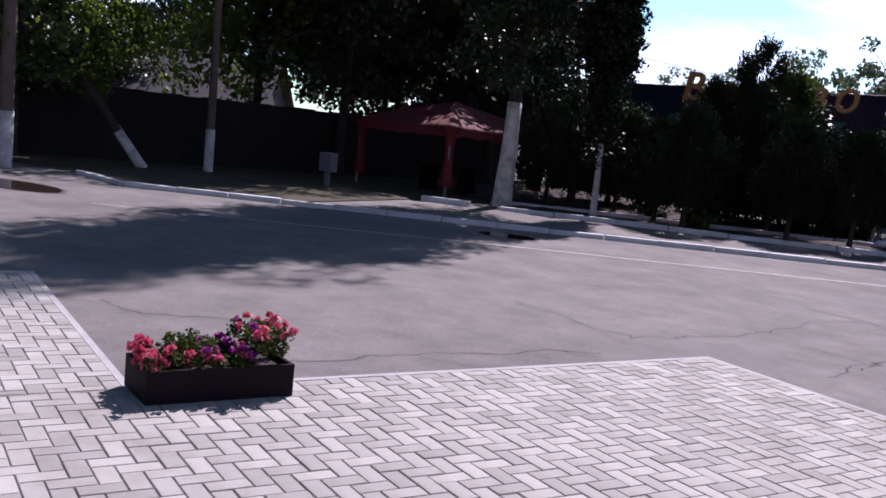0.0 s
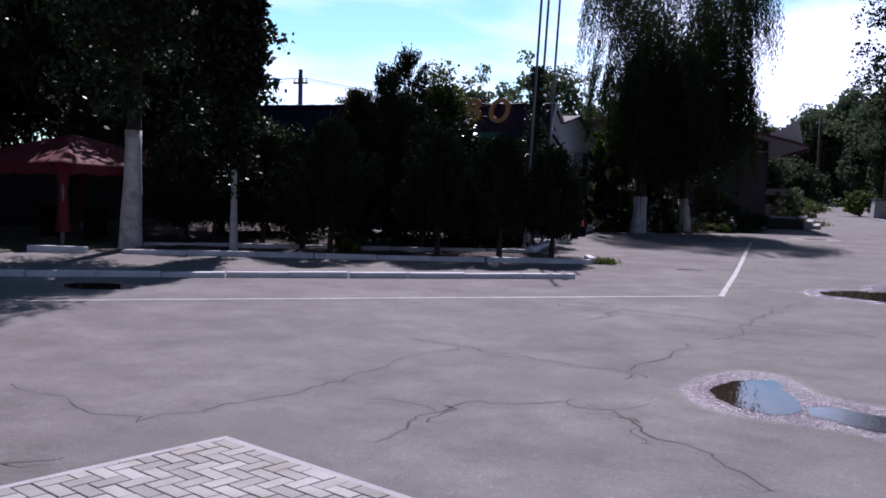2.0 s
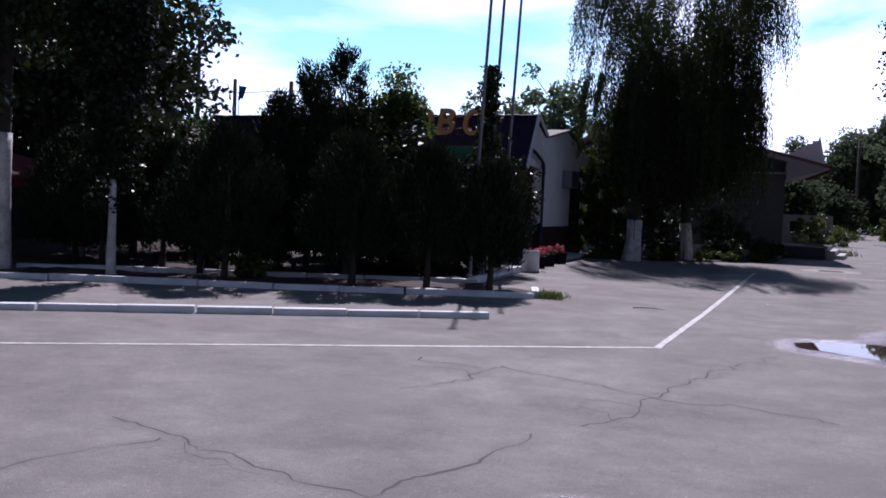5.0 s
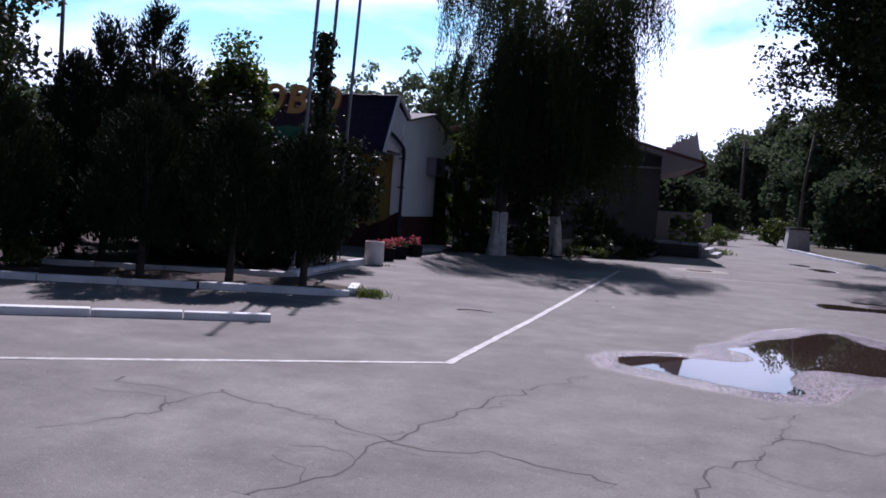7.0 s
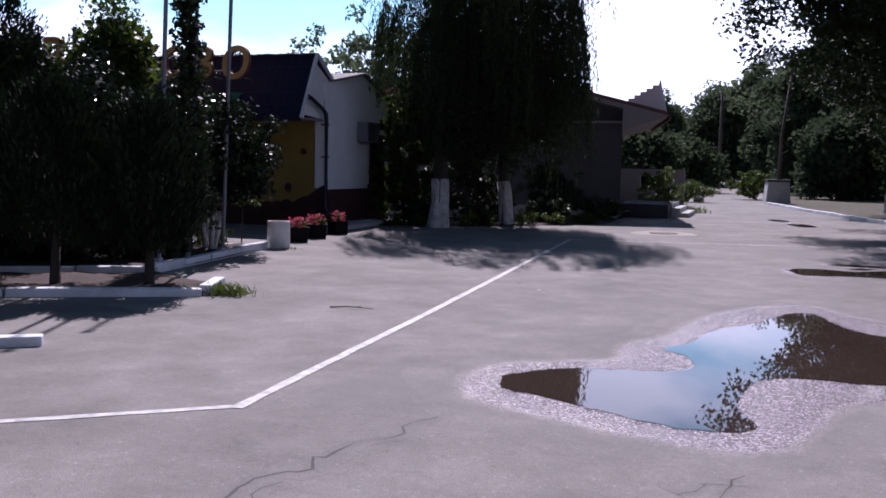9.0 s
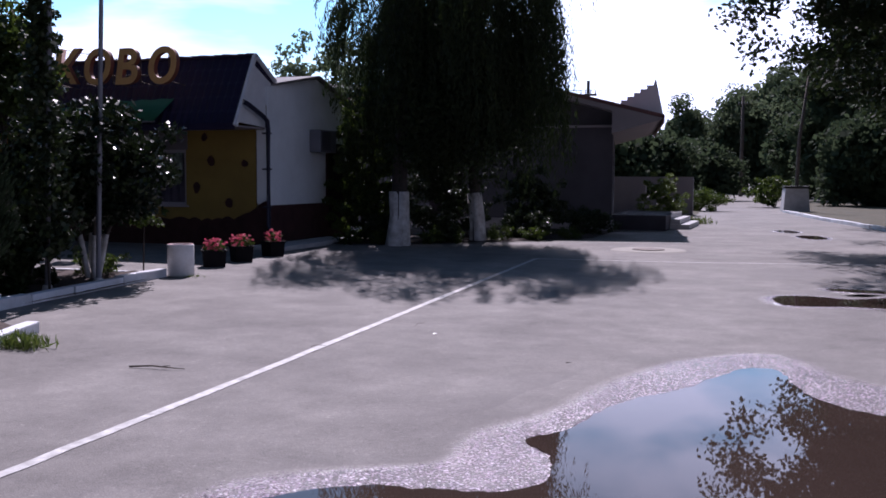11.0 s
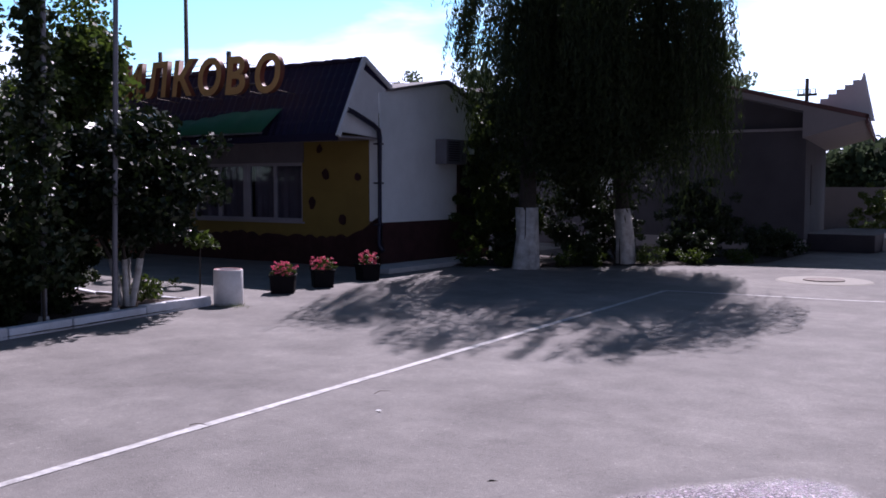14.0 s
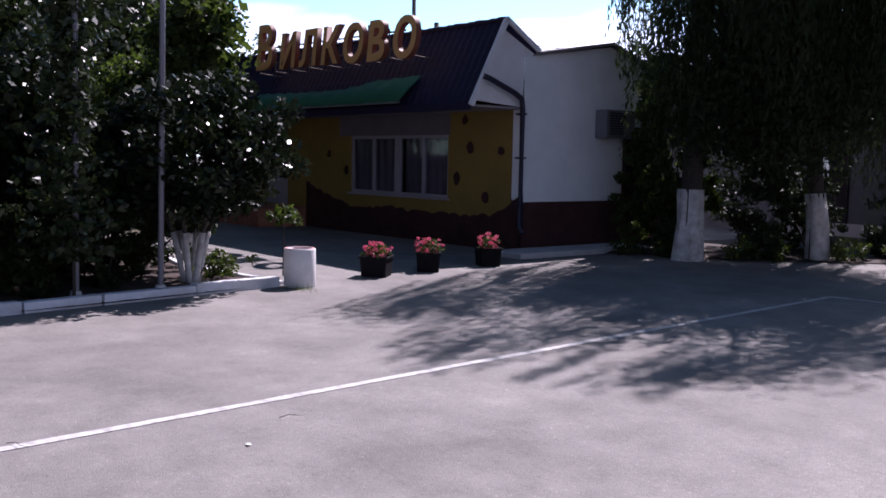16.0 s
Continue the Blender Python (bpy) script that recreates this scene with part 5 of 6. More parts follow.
# ---- red canopy ----
def canopy():
    ob = thing("canopy_tent", "faded red cloth canopy on posts under the trees", "canopy", (-15.5, 20.35, 0), -5.6)
    a, e, pk = 1.8, 1.78, 2.48
    bm = bmesh.new()
    n = 14
    for s in range(4):
        rot = Matrix.Rotation(s * math.pi / 2, 4, "Z")
        rows = []
        for j in range(n + 1):
            t = j / n
            w = a * (1 - t)
            row = []
            for i in range(n + 1):
                u = -1 + 2 * i / n
                z = e + (pk - e) * t ** 0.85 - 0.10 * math.sin(math.pi * t) * (1 - abs(u)) - 0.04 * (1 - t) * (1 - u * u)
                row.append(bm.verts.new(rot @ Vector((u * w, -w, z))))
            rows.append(row)
        for j in range(n):
            for i in range(n):
                bm.faces.new((rows[j][i], rows[j][i + 1], rows[j + 1][i + 1], rows[j + 1][i]))
        drop = [bm.verts.new(v.co + Vector((0, 0, -0.22 - 0.03 * math.sin(i * 2.1)))) for i, v in enumerate(rows[0])]
        for i in range(n):
            bm.faces.new((rows[0][i], rows[0][i + 1], drop[i + 1], drop[i]))
    bmesh.ops.remove_doubles(bm, verts=bm.verts, dist=0.002)
    part("canopy_cloth", bm, M_RED, ob, "", True)
    for x, y in ((-a, -a), (a, -a), (a, a), (-a, a)):
        bm = bmesh.new()
        rod(bm, (x * 0.97, y * 0.97, 0), (x * 0.97, y * 0.97, e), 0.045)
        part("post", bm, M_POLE, ob)
        bm = bmesh.new()
        vs = [bm.verts.new((x * 0.95 + dx, y * 0.95 + dy, z)) for z, w in ((e, 0.30), (1.6, 0.16), (1.2, 0.10), (0.3, 0.17)) for dx, dy in ((-w, -w * .4), (w * .4, -w), (w, w * .4), (-w * .4, w))]
        for k in range(3):
            for i in range(4):
                bm.faces.new((vs[4 * k + i], vs[4 * k + (i + 1) % 4], vs[4 * k + 4 + (i + 1) % 4], vs[4 * k + 4 + i]))
        part("drape", bm, M_RED, ob, "gathered red drape", True)
    box_part("table", (-0.9, 0.9, -0.4, 0.4, 0.70, 0.75), M_DARKWOOD, ob)
    for x in (-0.75, 0.75):
        box_part("table_leg", (x - 0.05, x + 0.05, -0.3, 0.3, 0, 0.698), M_DARKWOOD, ob)


canopy()

# ---- small street things ----
def planter_box():
    ob = thing("planter_box", "long dark wooden planter with pink and purple petunias", "planter", (-3.225, 3.79, 0.026), 90 + PAVE_RZ + 2)
    lx, ly, h, t = 0.42, 0.21, 0.185, 0.022
    for nm, q in (("side_board", (-lx, lx, -ly, -ly + t)), ("side_board", (-lx, lx, ly - t, ly)), ("end_board", (-lx, -lx + t, -ly + t, ly - t)), ("end_board", (lx - t, lx, -ly + t, ly - t))):
        box_part(nm, (*q, 0, h), M_DARKWOOD, ob, "", 0.004)
    box_part("soil", (-lx + t, lx - t, -ly + t, ly - t, 0.01, h - 0.035), M_SOIL, ob)
    c = np.stack([RNG.uniform(-0.40, 0.40, 95), RNG.uniform(-0.19, 0.19, 95), RNG.uniform(0.15, 0.25, 95)], 1)
    c[:, 2] += 0.10 * (np.abs(c[:, 0] - 0.3) < 0.14) + 0.04 * (np.abs(c[:, 0] + 0.12) < 0.12)
    tagged(quads("foliage", leaf_quads(cloud(c, 40, 0.035), 0.016), L_LIGHT, ob), kind="stuff")
    for nm, mt, lo, hi in (("pink_blossom", L_PINK, -0.42, 0.02), ("purple_blossom", L_PURPLE, -0.1, 0.22), ("coral_blossom", L_CORAL, 0.14, 0.44), ("coral_blossom", L_CORAL, -0.43, -0.3)):
        cc = np.stack([RNG.uniform(lo, hi, 26), RNG.uniform(-0.2, 0.2, 26), RNG.uniform(0.19, 0.28, 26)], 1)
        cc[:, 2] += 0.12 * (np.abs(cc[:, 0] - 0.3) < 0.12)
        tagged(quads(nm, leaf_quads(cloud(cc, 16, 0.016), 0.019, 0.8), mt, ob), kind="stuff")


planter_box()


def flower_pot(x, y, w, seed):
    ob = thing("flower_pot", "square black pot with pink flowers on the asphalt", "flower pot", (x, y, 0), seed * 13.0, "pots in front of the cafe")
    bm = bmesh.new()
    h = 0.30
    r = [(w * 0.45, 0), (w * 0.5, h - 0.03), (w * 0.54, h - 0.03), (w * 0.54, h), (w * 0.48, h), (w * 0.46, h - 0.06)]
    rings = [[bm.verts.new((a * q, b * q, z)) for a, b in ((-.92, -1), (.92, -1), (1, -.92), (1, .92), (.92, 1), (-.92, 1), (-1, .92), (-1, -.92))] for q, z in r]
    bm.faces.new(rings[0])
    for a, b in zip(rings[:-1], rings[1:]):
        for i in range(8):
            bm.faces.new((a[i], a[(i + 1) % 8], b[(i + 1) % 8], b[i]))
    bm.faces.new(rings[-1])
    part("pot", bm, M_BLACKPOT, ob)
    c = clumps(40, (0, 0, h + 0.06), (w * 0.55, w * 0.55, 0.14), 0.4, 0.3, seed)
    tagged(quads("foliage", leaf_quads(cloud(c, 16, 0.03), 0.02), L_LIGHT, ob), kind="stuff")
    c = clumps(50, (0, 0, h + 0.09), (w * 0.52, w * 0.52, 0.13), 0.7, 0.3, seed + 5)
    tagged(quads("blossom", leaf_quads(cloud(c, 14, 0.02), 0.014, 0.8), (L_PINK, L_CORAL, L_CORAL)[seed % 3], ob), kind="stuff")


flower_pot(-6.03, 29.72, 0.4, 3)
flower_pot(-6.12, 30.75, 0.36, 4)
flower_pot(-6.23, 32.08, 0.36, 5)


def concrete_ring():
    ob = thing("concrete_planter", "whitewashed round concrete planter at the bed corner", "planter", (-5.63, 28.2, 0))
    bm = bmesh.new()
    n = 40
    prof = [(0.205, 0), (0.212, 0.02), (0.21, 0.49), (0.202, 0.51), (0.165, 0.51), (0.16, 0.40)]
    rings = [[bm.verts.new((q * math.cos(2 * math.pi * i / n), q * math.sin(2 * math.pi * i / n), z)) for i in range(n)] for q, z in prof]
    for a, b in zip(rings[:-1], rings[1:]):
        for i in range(n):
            bm.faces.new((a[i], a[(i + 1) % n], b[(i + 1) % n], b[i]))
    part("ring", bm, M_BINWHITE, ob, "", True)
    bm = bmesh.new()
    rr = [[bm.verts.new((q * math.cos(2 * math.pi * i / n), q * math.sin(2 * math.pi * i / n), 0.514)) for i in range(n)] for q in (0.2, 0.166)]
    for i in range(n):
        bm.faces.new((rr[0][i], rr[0][(i + 1) % n], rr[1][(i + 1) % n], rr[1][i]))
    part("rim", bm, M_BINRIM, ob, "faded pink rim")
    bm = bmesh.new()
    bmesh.ops.create_circle(bm, cap_ends=True, segments=n, radius=0.165, matrix=Matrix.Translation((0, 0, 0.42)))
    part("soil", bm, M_SOIL, ob)


concrete_ring()


def flagpole(x, y, lean):
    ob = thing("flagpole", "tall slim grey steel flagpole in the garden bed", "flagpole", (x, y, 0.03), 0, "flagpoles")
    tube("pole", [(0, 0, 0), (lean * 0.4, 0, 3), (lean, 0, 7.6)], [0.036, 0.033, 0.026], M_POLE, ob, 12)
    bm = bmesh.new()
    rod(bm, (0, 0, 0), (0, 0, 0.12), 0.08, 0.06, 12)
    part("socket", bm, M_CONCRETE, ob)
    bm = bmesh.new()
    bmesh.ops.create_uvsphere(bm, u_segments=10, v_segments=6, radius=0.06, matrix=Matrix.Translation((lean, 0, 7.63)))
    part("finial", bm, M_POLE, ob, "", True)


for px, py, ln in ((-5.66, 26.3, 0.3), (-5.64, 25.3, 0.3), (-5.5, 24.3, 0.3)):
    flagpole(px, py, ln)


def utility_pole(x, y, h, r, label, arms=True, lean=0.0, mat=None, wash=0.0):
    ob = thing("utility_pole", label, "utility pole", (x, y, 0))
    tube("post", [(0, 0, 0), (lean * 0.5, 0, h * 0.5), (lean, 0, h)], [r, r * 0.85, r * 0.65], mat or M_WOODPOLE, ob, 10, 0.05)
    if wash:
        tube("whitewash", [(0, 0, 0), (lean * wash / h, 0, wash)], [r + 0.012, r + 0.008], M_LIME, ob, 12, 0.03)
    if arms:
        bm = bmesh.new()
        box(bm, lean - 0.42, lean + 0.42, -0.05, 0.05, h - 0.75, h - 0.65)
        part("cross_arm", bm, M_WOODPOLE, ob)
        for k in (-0.36, -0.13, 0.13, 0.36):
            bm = bmesh.new()
            rod(bm, (lean + k, 0, h - 0.65), (lean + k, 0, h - 0.45), 0.035, 0.02, 8)
            part("insulator", bm, M_TRIM, ob)
    return ob


utility_pole(-25.0, 45.9, 7.2, 0.16, "weathered timber power pole with a cross arm")
utility_pole(-26.95, 44.0, 7.1, 0.13, "plain dark timber post behind the house", False)
utility_pole(-38.5, 55.0, 12.4, 0.17, "tall dark timber post far behind the roof", False)
utility_pole(-18.4, 9.6, 8.0, 0.15, "timber pole with a whitewashed foot", False, 0.0, None, 1.15)
utility_pole(-18.9, 15.0, 7.5, 0.11, "dark timber pole with a whitewashed foot", True, -0.1, None, 1.1)
utility_pole(-6.1, 62.0, 6.4, 0.12, "distant power pole behind the grey house")
utility_pole(-1.0, 105.0, 9.0, 0.18, "far power pole along the lane")
utility_pole(-0.2, 128.0, 9.0, 0.18, "far power pole along the lane")


def wire(a, b, sag):
    pts = [Vector(a).lerp(Vector(b), i / 12) - Vector((0, 0, sag * 4 * (i / 12) * (1 - i / 12))) for i in range(13)]
    tube("power_line", pts, [0.012] * 13, M_BLACK, S_WIRES, 4)


S_WIRES = thing("overhead_wires", "thin sagging overhead power lines", "wires")
for k in (-0.36, 0.13, 0.36):
    wire((-25.0 + k, 45.9, 6.75), (-6.1 + k, 62.0, 5.95), 0.7)
    wire((-25.0 + k, 45.9, 6.75), (-55 + k, 36.0, 6.9), 0.6)
    wire((-19.0 + k, 15.0, 7.05), (-34 + k, 4.0, 7.4), 0.5)
    wire((-19.0 + k, 15.0, 7.05), (-30 + k, 30.0, 7.4), 0.5)


def lamp_block():
    ob = thing("concrete_block", "square pale concrete block beside the lane", "concrete block", (3.65, 65.0, 0), 8)
    bm = bmesh.new()
    vs = [bm.verts.new((a * w, b * w, z)) for w, z in ((0.62, 0), (0.53, 1.15)) for a, b in ((-1, -1), (1, -1), (1, 1), (-1, 1))]
    bm.faces.new(vs[:4])
    bm.faces.new(vs[4:])
    for i in range(4):
        bm.faces.new((vs[i], vs[(i + 1) % 4], vs[4 + (i + 1) % 4], vs[4 + i]))
    part("body", bm, M_CONCRETE, ob)
    box_part("cap", (-0.58, 0.58, -0.58, 0.58, 1.15, 1.27), M_BLACK, ob, "dark cap slab", 0.02)
    tube("post", [(0.05, 0, 1.2), (0.1, 0, 3.5), (0.45, 0, 6.6)], [0.09, 0.08, 0.06], M_WOODPOLE, ob, 8)


lamp_block()
mh = thing("manhole", "iron manhole cover in a pale concrete ring", "manhole", (0.6, 36.8, 0))
bm = bmesh.new()
bmesh.ops.create_cone(bm, cap_ends=True, segments=40, radius1=0.85, radius2=0.8, depth=0.02, matrix=Matrix.Translation((0, 0, 0.005)))
part("collar", bm, M_JOINT, mh)
bm = bmesh.new()
bmesh.ops.create_cone(bm, cap_ends=True, segments=36, radius1=0.36, radius2=0.35, depth=0.02, matrix=Matrix.Translation((0, 0, 0.022)))
part("cover", bm, M_IRON, mh)


def stick(x, y, ln, rz, seed):
    ob = thing("twig", "dry brown twig lying on the asphalt", "twig", (x, y, 0.012), rz)
    tube("stem", [(-ln / 2, 0, 0), (-ln * 0.1, 0.02, 0.012), (ln * 0.25, -0.01, 0.01), (ln / 2, 0.015, 0)], [0.018 * ln, 0.014 * ln, 0.010 * ln, 0.006 * ln], M_WOODPOLE, ob, 6)
    tube("side_shoot", [(ln * 0.05, 0, 0.01), (ln * 0.2, 0.1 * ln, 0.014)], [0.012 * ln, 0.006 * ln], M_BARK, ob, 5)


stick(-1.3, 21.9, 0.5, 8, 1)
stick(-0.52, 23.3, 0.16, 25, 2)
stick(-0.13, 24.9, 0.17, 70, 3)


# ---- parked car ----
def car():
    ob = thing("parked_car", "dark blue sedan parked with its rear to the yard", "car", (7.15, 35.63, 0), 9.4)
    L = 4.45
    st = [(-2.22, .62, .50, .62), (-2.16, .78, .34, .86), (-1.9, .85, .26, .97), (-1.3, .88, .22, 1.0), (-0.4, .89, .20, .95), (0.6, .89, .20, .92), (1.3, .88, .22, .86), (1.85, .84, .26, .76), (2.12, .74, .34, .66), (2.22, .56, .44, .58)]
    bm = bmesh.new()
    rings = []
    for y, w, z0, z1 in st:
        ring = []
        for k in range(20):
            a = 2 * math.pi * k / 20
            ca, sa = math.cos(a), math.sin(a)
            sx = math.copysign(abs(ca) ** 0.42, ca)
            sz = math.copysign(abs(sa) ** 0.5, sa)
            ring.append(bm.verts.new((w * sx, y, (z0 + z1) / 2 + (z1 - z0) / 2 * sz)))
        rings.append(ring)
    bm.faces.new(rings[0])
    bm.faces.new(rings[-1])
    for a, b in zip(rings[:-1], rings[1:]):
        for i in range(20):
            bm.faces.new((a[i], a[(i + 1) % 20], b[(i + 1) % 20], b[i]))
    part("body", bm, M_CARPAINT, ob, "", True)
    gh = [(-1.75, .66, .93), (-1.15, .66, 1.33), (-0.6, .66, 1.40), (0.1, .66, 1.39), (0.45, .65, 1.30), (1.15, .70, .90)]
    bm = bmesh.new()
    rows = []
    for y, w, z in gh:
        zl = 0.90
        rows.append([bm.verts.new(p) for p in ((-0.80, y, zl), (-w - 0.02, y, max(zl + 0.005, z - 0.05)), (-w + 0.1, y, max(zl + 0.01, z)), (w - 0.1, y, max(zl + 0.01, z)), (w + 0.02, y, max(zl + 0.005, z - 0.05)), (0.80, y, zl))])
    for a, b in zip(rows[:-1], rows[1:]):
        for i in range(5):
            bm.faces.new((a[i], a[i + 1], b[i + 1], b[i]))
    part("greenhouse", bm, M_CARGLASS, ob, "tinted windows")
    box_part("cabin", (-0.6, 0.6, -1.3, 0.8, 0.7, 1.02), M_BLACK, ob)
    bm = bmesh.new()
    vs = []
    for y, w, z in gh[1:5]:
        vs.append([bm.verts.new((-w + 0.04, y, z + 0.006)), bm.verts.new((0, y, z + 0.03)), bm.verts.new((w - 0.04, y, z + 0.006))])
    for a, b in zip(vs[:-1], vs[1:]):
        for i in range(2):
            bm.faces.new((a[i], a[i + 1], b[i + 1], b[i]))
    rf = part("roof", bm, M_CARPAINT, ob, "", True)
    rf.modifiers.new("thick", "SOLIDIFY").thickness = 0.02
    for sx in (-1, 1):
        for y0, y1, z0, z1 in ((-0.42, -0.42, 0.9, 1.36), (-1.72, -1.15, 0.95, 1.33), (0.46, 1.12, 1.29, 0.92)):
            bm = bmesh.new()
            rod(bm, (sx * 0.80, y0, z0), (sx * 0.68, y1, z1), 0.03, 0.03, 6)
            part("pillar", bm, M_BLACK if y0 == -0.42 else M_CARPAINT, ob)
        for y in (-1.35, 1.32):
            wh = thing("wheel", "", "", (sx * 0.80, y, 0.31))
            wh.parent = ob
            bm = bmesh.new()
            n = 32
            prof = [(0.20, -0.09), (0.29, -0.10), (0.31, -0.06), (0.31, 0.06), (0.29, 0.10), (0.20, 0.09)]
            rg = [[bm.verts.new((x, q * math.cos(2 * math.pi * i / n), q * math.sin(2 * math.pi * i / n))) for i in range(n)] for q, x in prof]
            for a, b in zip(rg, rg[1:] + rg[:1]):
                for i in range(n):
                    bm.faces.new((a[i], a[(i + 1) % n], b[(i + 1) % n], b[i]))
            part("tyre", bm, M_TYRE, wh, "", True)
            bm = bmesh.new()
            for i in range(5):
                a = 2 * math.pi * i / 5
                rod(bm, (sx * 0.095, 0, 0), (sx * 0.085, 0.2 * math.cos(a), 0.2 * math.sin(a)), 0.035, 0.028, 6)
            bmesh.ops.create_cone(bm, cap_ends=True, segments=24, radius1=0.2, radius2=0.2, depth=0.02, matrix=Matrix.Translation((sx * 0.03, 0, 0)) @ Matrix.Rotation(math.pi / 2, 4, "Y"))
            part("rim", bm, M_RIM, wh)
        box_part("tail_lamp", (sx * 0.72 - 0.16, sx * 0.72 + 0.14, -2.17, -2.02, 0.72, 0.86), M_REDLAMP, ob, "red tail lamp", 0.03)
        box_part("wing_mirror", (sx * 0.97 - 0.1, sx * 0.97 + 0.1, 0.62, 0.74, 0.93, 1.05), M_CARPAINT, ob, "", 0.03)
        for y in (-0.75, 0.25):
            box_part("door_handle", (sx * 0.895 - 0.012, sx * 0.895 + 0.012, y, y + 0.18, 0.79, 0.815), M_RIM, ob, "", 0.005)
    pl = box_part("number_plate", (-0.26, 0.26, -2.235, -2.215, 0.60, 0.72), M_TRIM, ob, "white number plate", 0.004)
    for i in range(5):
        box_part("plate_bar", (-0.2 + i * 0.085, -0.15 + i * 0.085, -2.238, -2.2355, 0.63, 0.69), M_BLACK, pl)
    box_part("badge", (-0.05, 0.05, -2.215, -2.19, 0.80, 0.86), M_RIM, ob, "chrome badge", 0.01)
    box_part("bumper", (-0.72, 0.72, -2.25, -2.1, 0.36, 0.52), M_CARPAINT, ob, "", 0.05)
    return ob


car()


def scrap(x, y, s, rz):
    ob = thing("paper_scrap", "small crumpled white paper scrap on the asphalt", "litter", (x, y, 0.004), rz)
    bm = bmesh.new()
    rows = [[bm.verts.new((s * (i - 1), s * 0.7 * (j - 1), 0.004 + s * 0.35 * ((i * 7 + j * 5) % 3) / 3)) for i in range(3)] for j in range(3)]
    for j in range(2):
        for i in range(2):
            bm.faces.new((rows[j][i], rows[j][i + 1], rows[j + 1][i + 1], rows[j + 1][i]))
    part("paper", bm, M_PLATE, ob)


scrap(0.23, 24.4, 0.02, 0)

# ---- trees and shrubs ----
tree("poplar_tree", "large dense dark tree with a whitewashed trunk", (-12.45, 18.85, 0), 17.5, 2.9, 0.19, (2.3, 2.4), 640, 90, 0.072, 0.34, L_DARK, 11, 2.5, (0.25, 0.1), 0.3, 26, 0.35, (-0.35, 0), fill=0.2)
tree("slender_tree", "slender young tree with small glinting leaves", (-10.2, 19.35, 0.03), 7.6, 1.9, 0.06, (0.58, 0.6), 230, 90, 0.052, 0.2, L_GLOSSY, 12, 1.7, (-0.05, 0.05), 0.2, 12)
tree("broadleaf_tree", "leafy tree behind the bed", (-13.2, 23.0, 0), 3.5, 1.2, 0.10, (1.3, 1.3), 130, 90, 0.06, 0.28, L_DARK, 13, 0, (0.1, 0), 0.3)


def conifer(x, y, h, w, seed, label="dense dark green juniper shrub in the bed", category="shrub", n=230, per=75):
    """A ragged cone of upswept sprays on short stems."""
    ob = thing("juniper", label, category, (x, y, 0.02), 0, "junipers in the bed")
    r = np.random.default_rng(seed)
    tube("stem", [(0, 0, 0), (0.03, 0.02, h * 0.5), (0, 0, h * 0.95)], [0.07, 0.045, 0.01], M_BARK, ob, 8)
    t = r.random(n) ** 1.15
    ang = r.random(n) * 2 * math.pi
    lobes = np.array([1 + 0.6 * noise.noise(Vector((math.cos(a) * 1.6, math.sin(a) * 1.6, q * 3 + seed))) for a, q in zip(ang, t)])
    rad = w * (np.sin(np.pi * np.clip(0.16 + 0.84 * t, 0, 1)) ** 0.8) * (1 - 0.35 * t) * lobes * r.uniform(0.55, 1.05, n)
    c = np.stack([np.cos(ang) * rad, np.sin(ang) * rad, 0.55 + (h - 0.55) * t], 1)
    k = np.repeat(np.arange(n), per)
    up = np.stack([np.cos(ang) * 0.55, np.sin(ang) * 0.55, np.ones(n)], 1)
    up /= np.linalg.norm(up, axis=1, keepdims=True)
    s = r.random((n * per, 1)) * 0.42 - 0.1
    p = c[k] + up[k] * s + r.normal(size=(n * per, 3)) * 0.055
    tagged(quads("sprays", leaf_quads(p, 0.042, 0.32, 0.4, up[k]), L_CONIFER, ob), kind="stuff")
    return ob


for x, y, h, w, sd in ((-11.4, 20.3, 2.1, 0.95, 1), (-9.4, 20.75, 2.2, 0.95, 10), (-8.4, 20.2, 2.55, 1.0, 2), (-6.4, 21.2, 2.45, 1.05, 3), (-5.25, 21.85, 2.3, 0.95, 4), (-4.25, 22.35, 2.1, 0.75, 5), (-10.8, 21.3, 2.3, 1.1, 6), (-7.4, 22.6, 2.6, 1.2, 7), (-12.4, 20.6, 2.4, 1.1, 11)):
    conifer(x, y, h, w, sd)
conifer(-8.7, 24.5, 4.6, 1.3, 8, "tall ragged dark conifer rising above the bed", "tree", 260, 75)
conifer(-8.5, 22.9, 4.0, 0.8, 9, "ragged dark conifer behind the bed", "tree", 180, 75)
conifer(-9.3, 23.0, 3.5, 0.75, 12, "ragged dark conifer behind the bed", "tree", 180, 75)
tree("garden_tree", "dark leafy tree over the garden bed", (-9.4, 25.7, 0.03), 3.8, 1.2, 0.09, (0.9, 0.9), 130, 80, 0.055, 0.26, L_DEEP, 25, 0, (0, 0), 0.3)
tree("garden_tree", "light green leafy tree over the garden bed", (-9.6, 28.5, 0.03), 4.9, 2.3, 0.07, (0.66, 0.66), 80, 70, 0.05, 0.26, L_LIGHT, 21, 1.2, (0.1, 0.0), 0.35)
tree("garden_tree", "leafy tree with a whitewashed trunk", (-10.9, 28.3, 0.03), 3.6, 1.5, 0.09, (1.0, 1.0), 90, 70, 0.055, 0.26, L_LIGHT, 22, 1.2, (-0.1, 0.0), 0.35)
tree("garden_tree", "shaded leafy tree deep in the garden", (-13.4, 25.4, 0.03), 2.7, 0.8, 0.09, (1.5, 1.5), 170, 80, 0.055, 0.3, L_DEEP, 23, 0, (0, 0), 0.3)
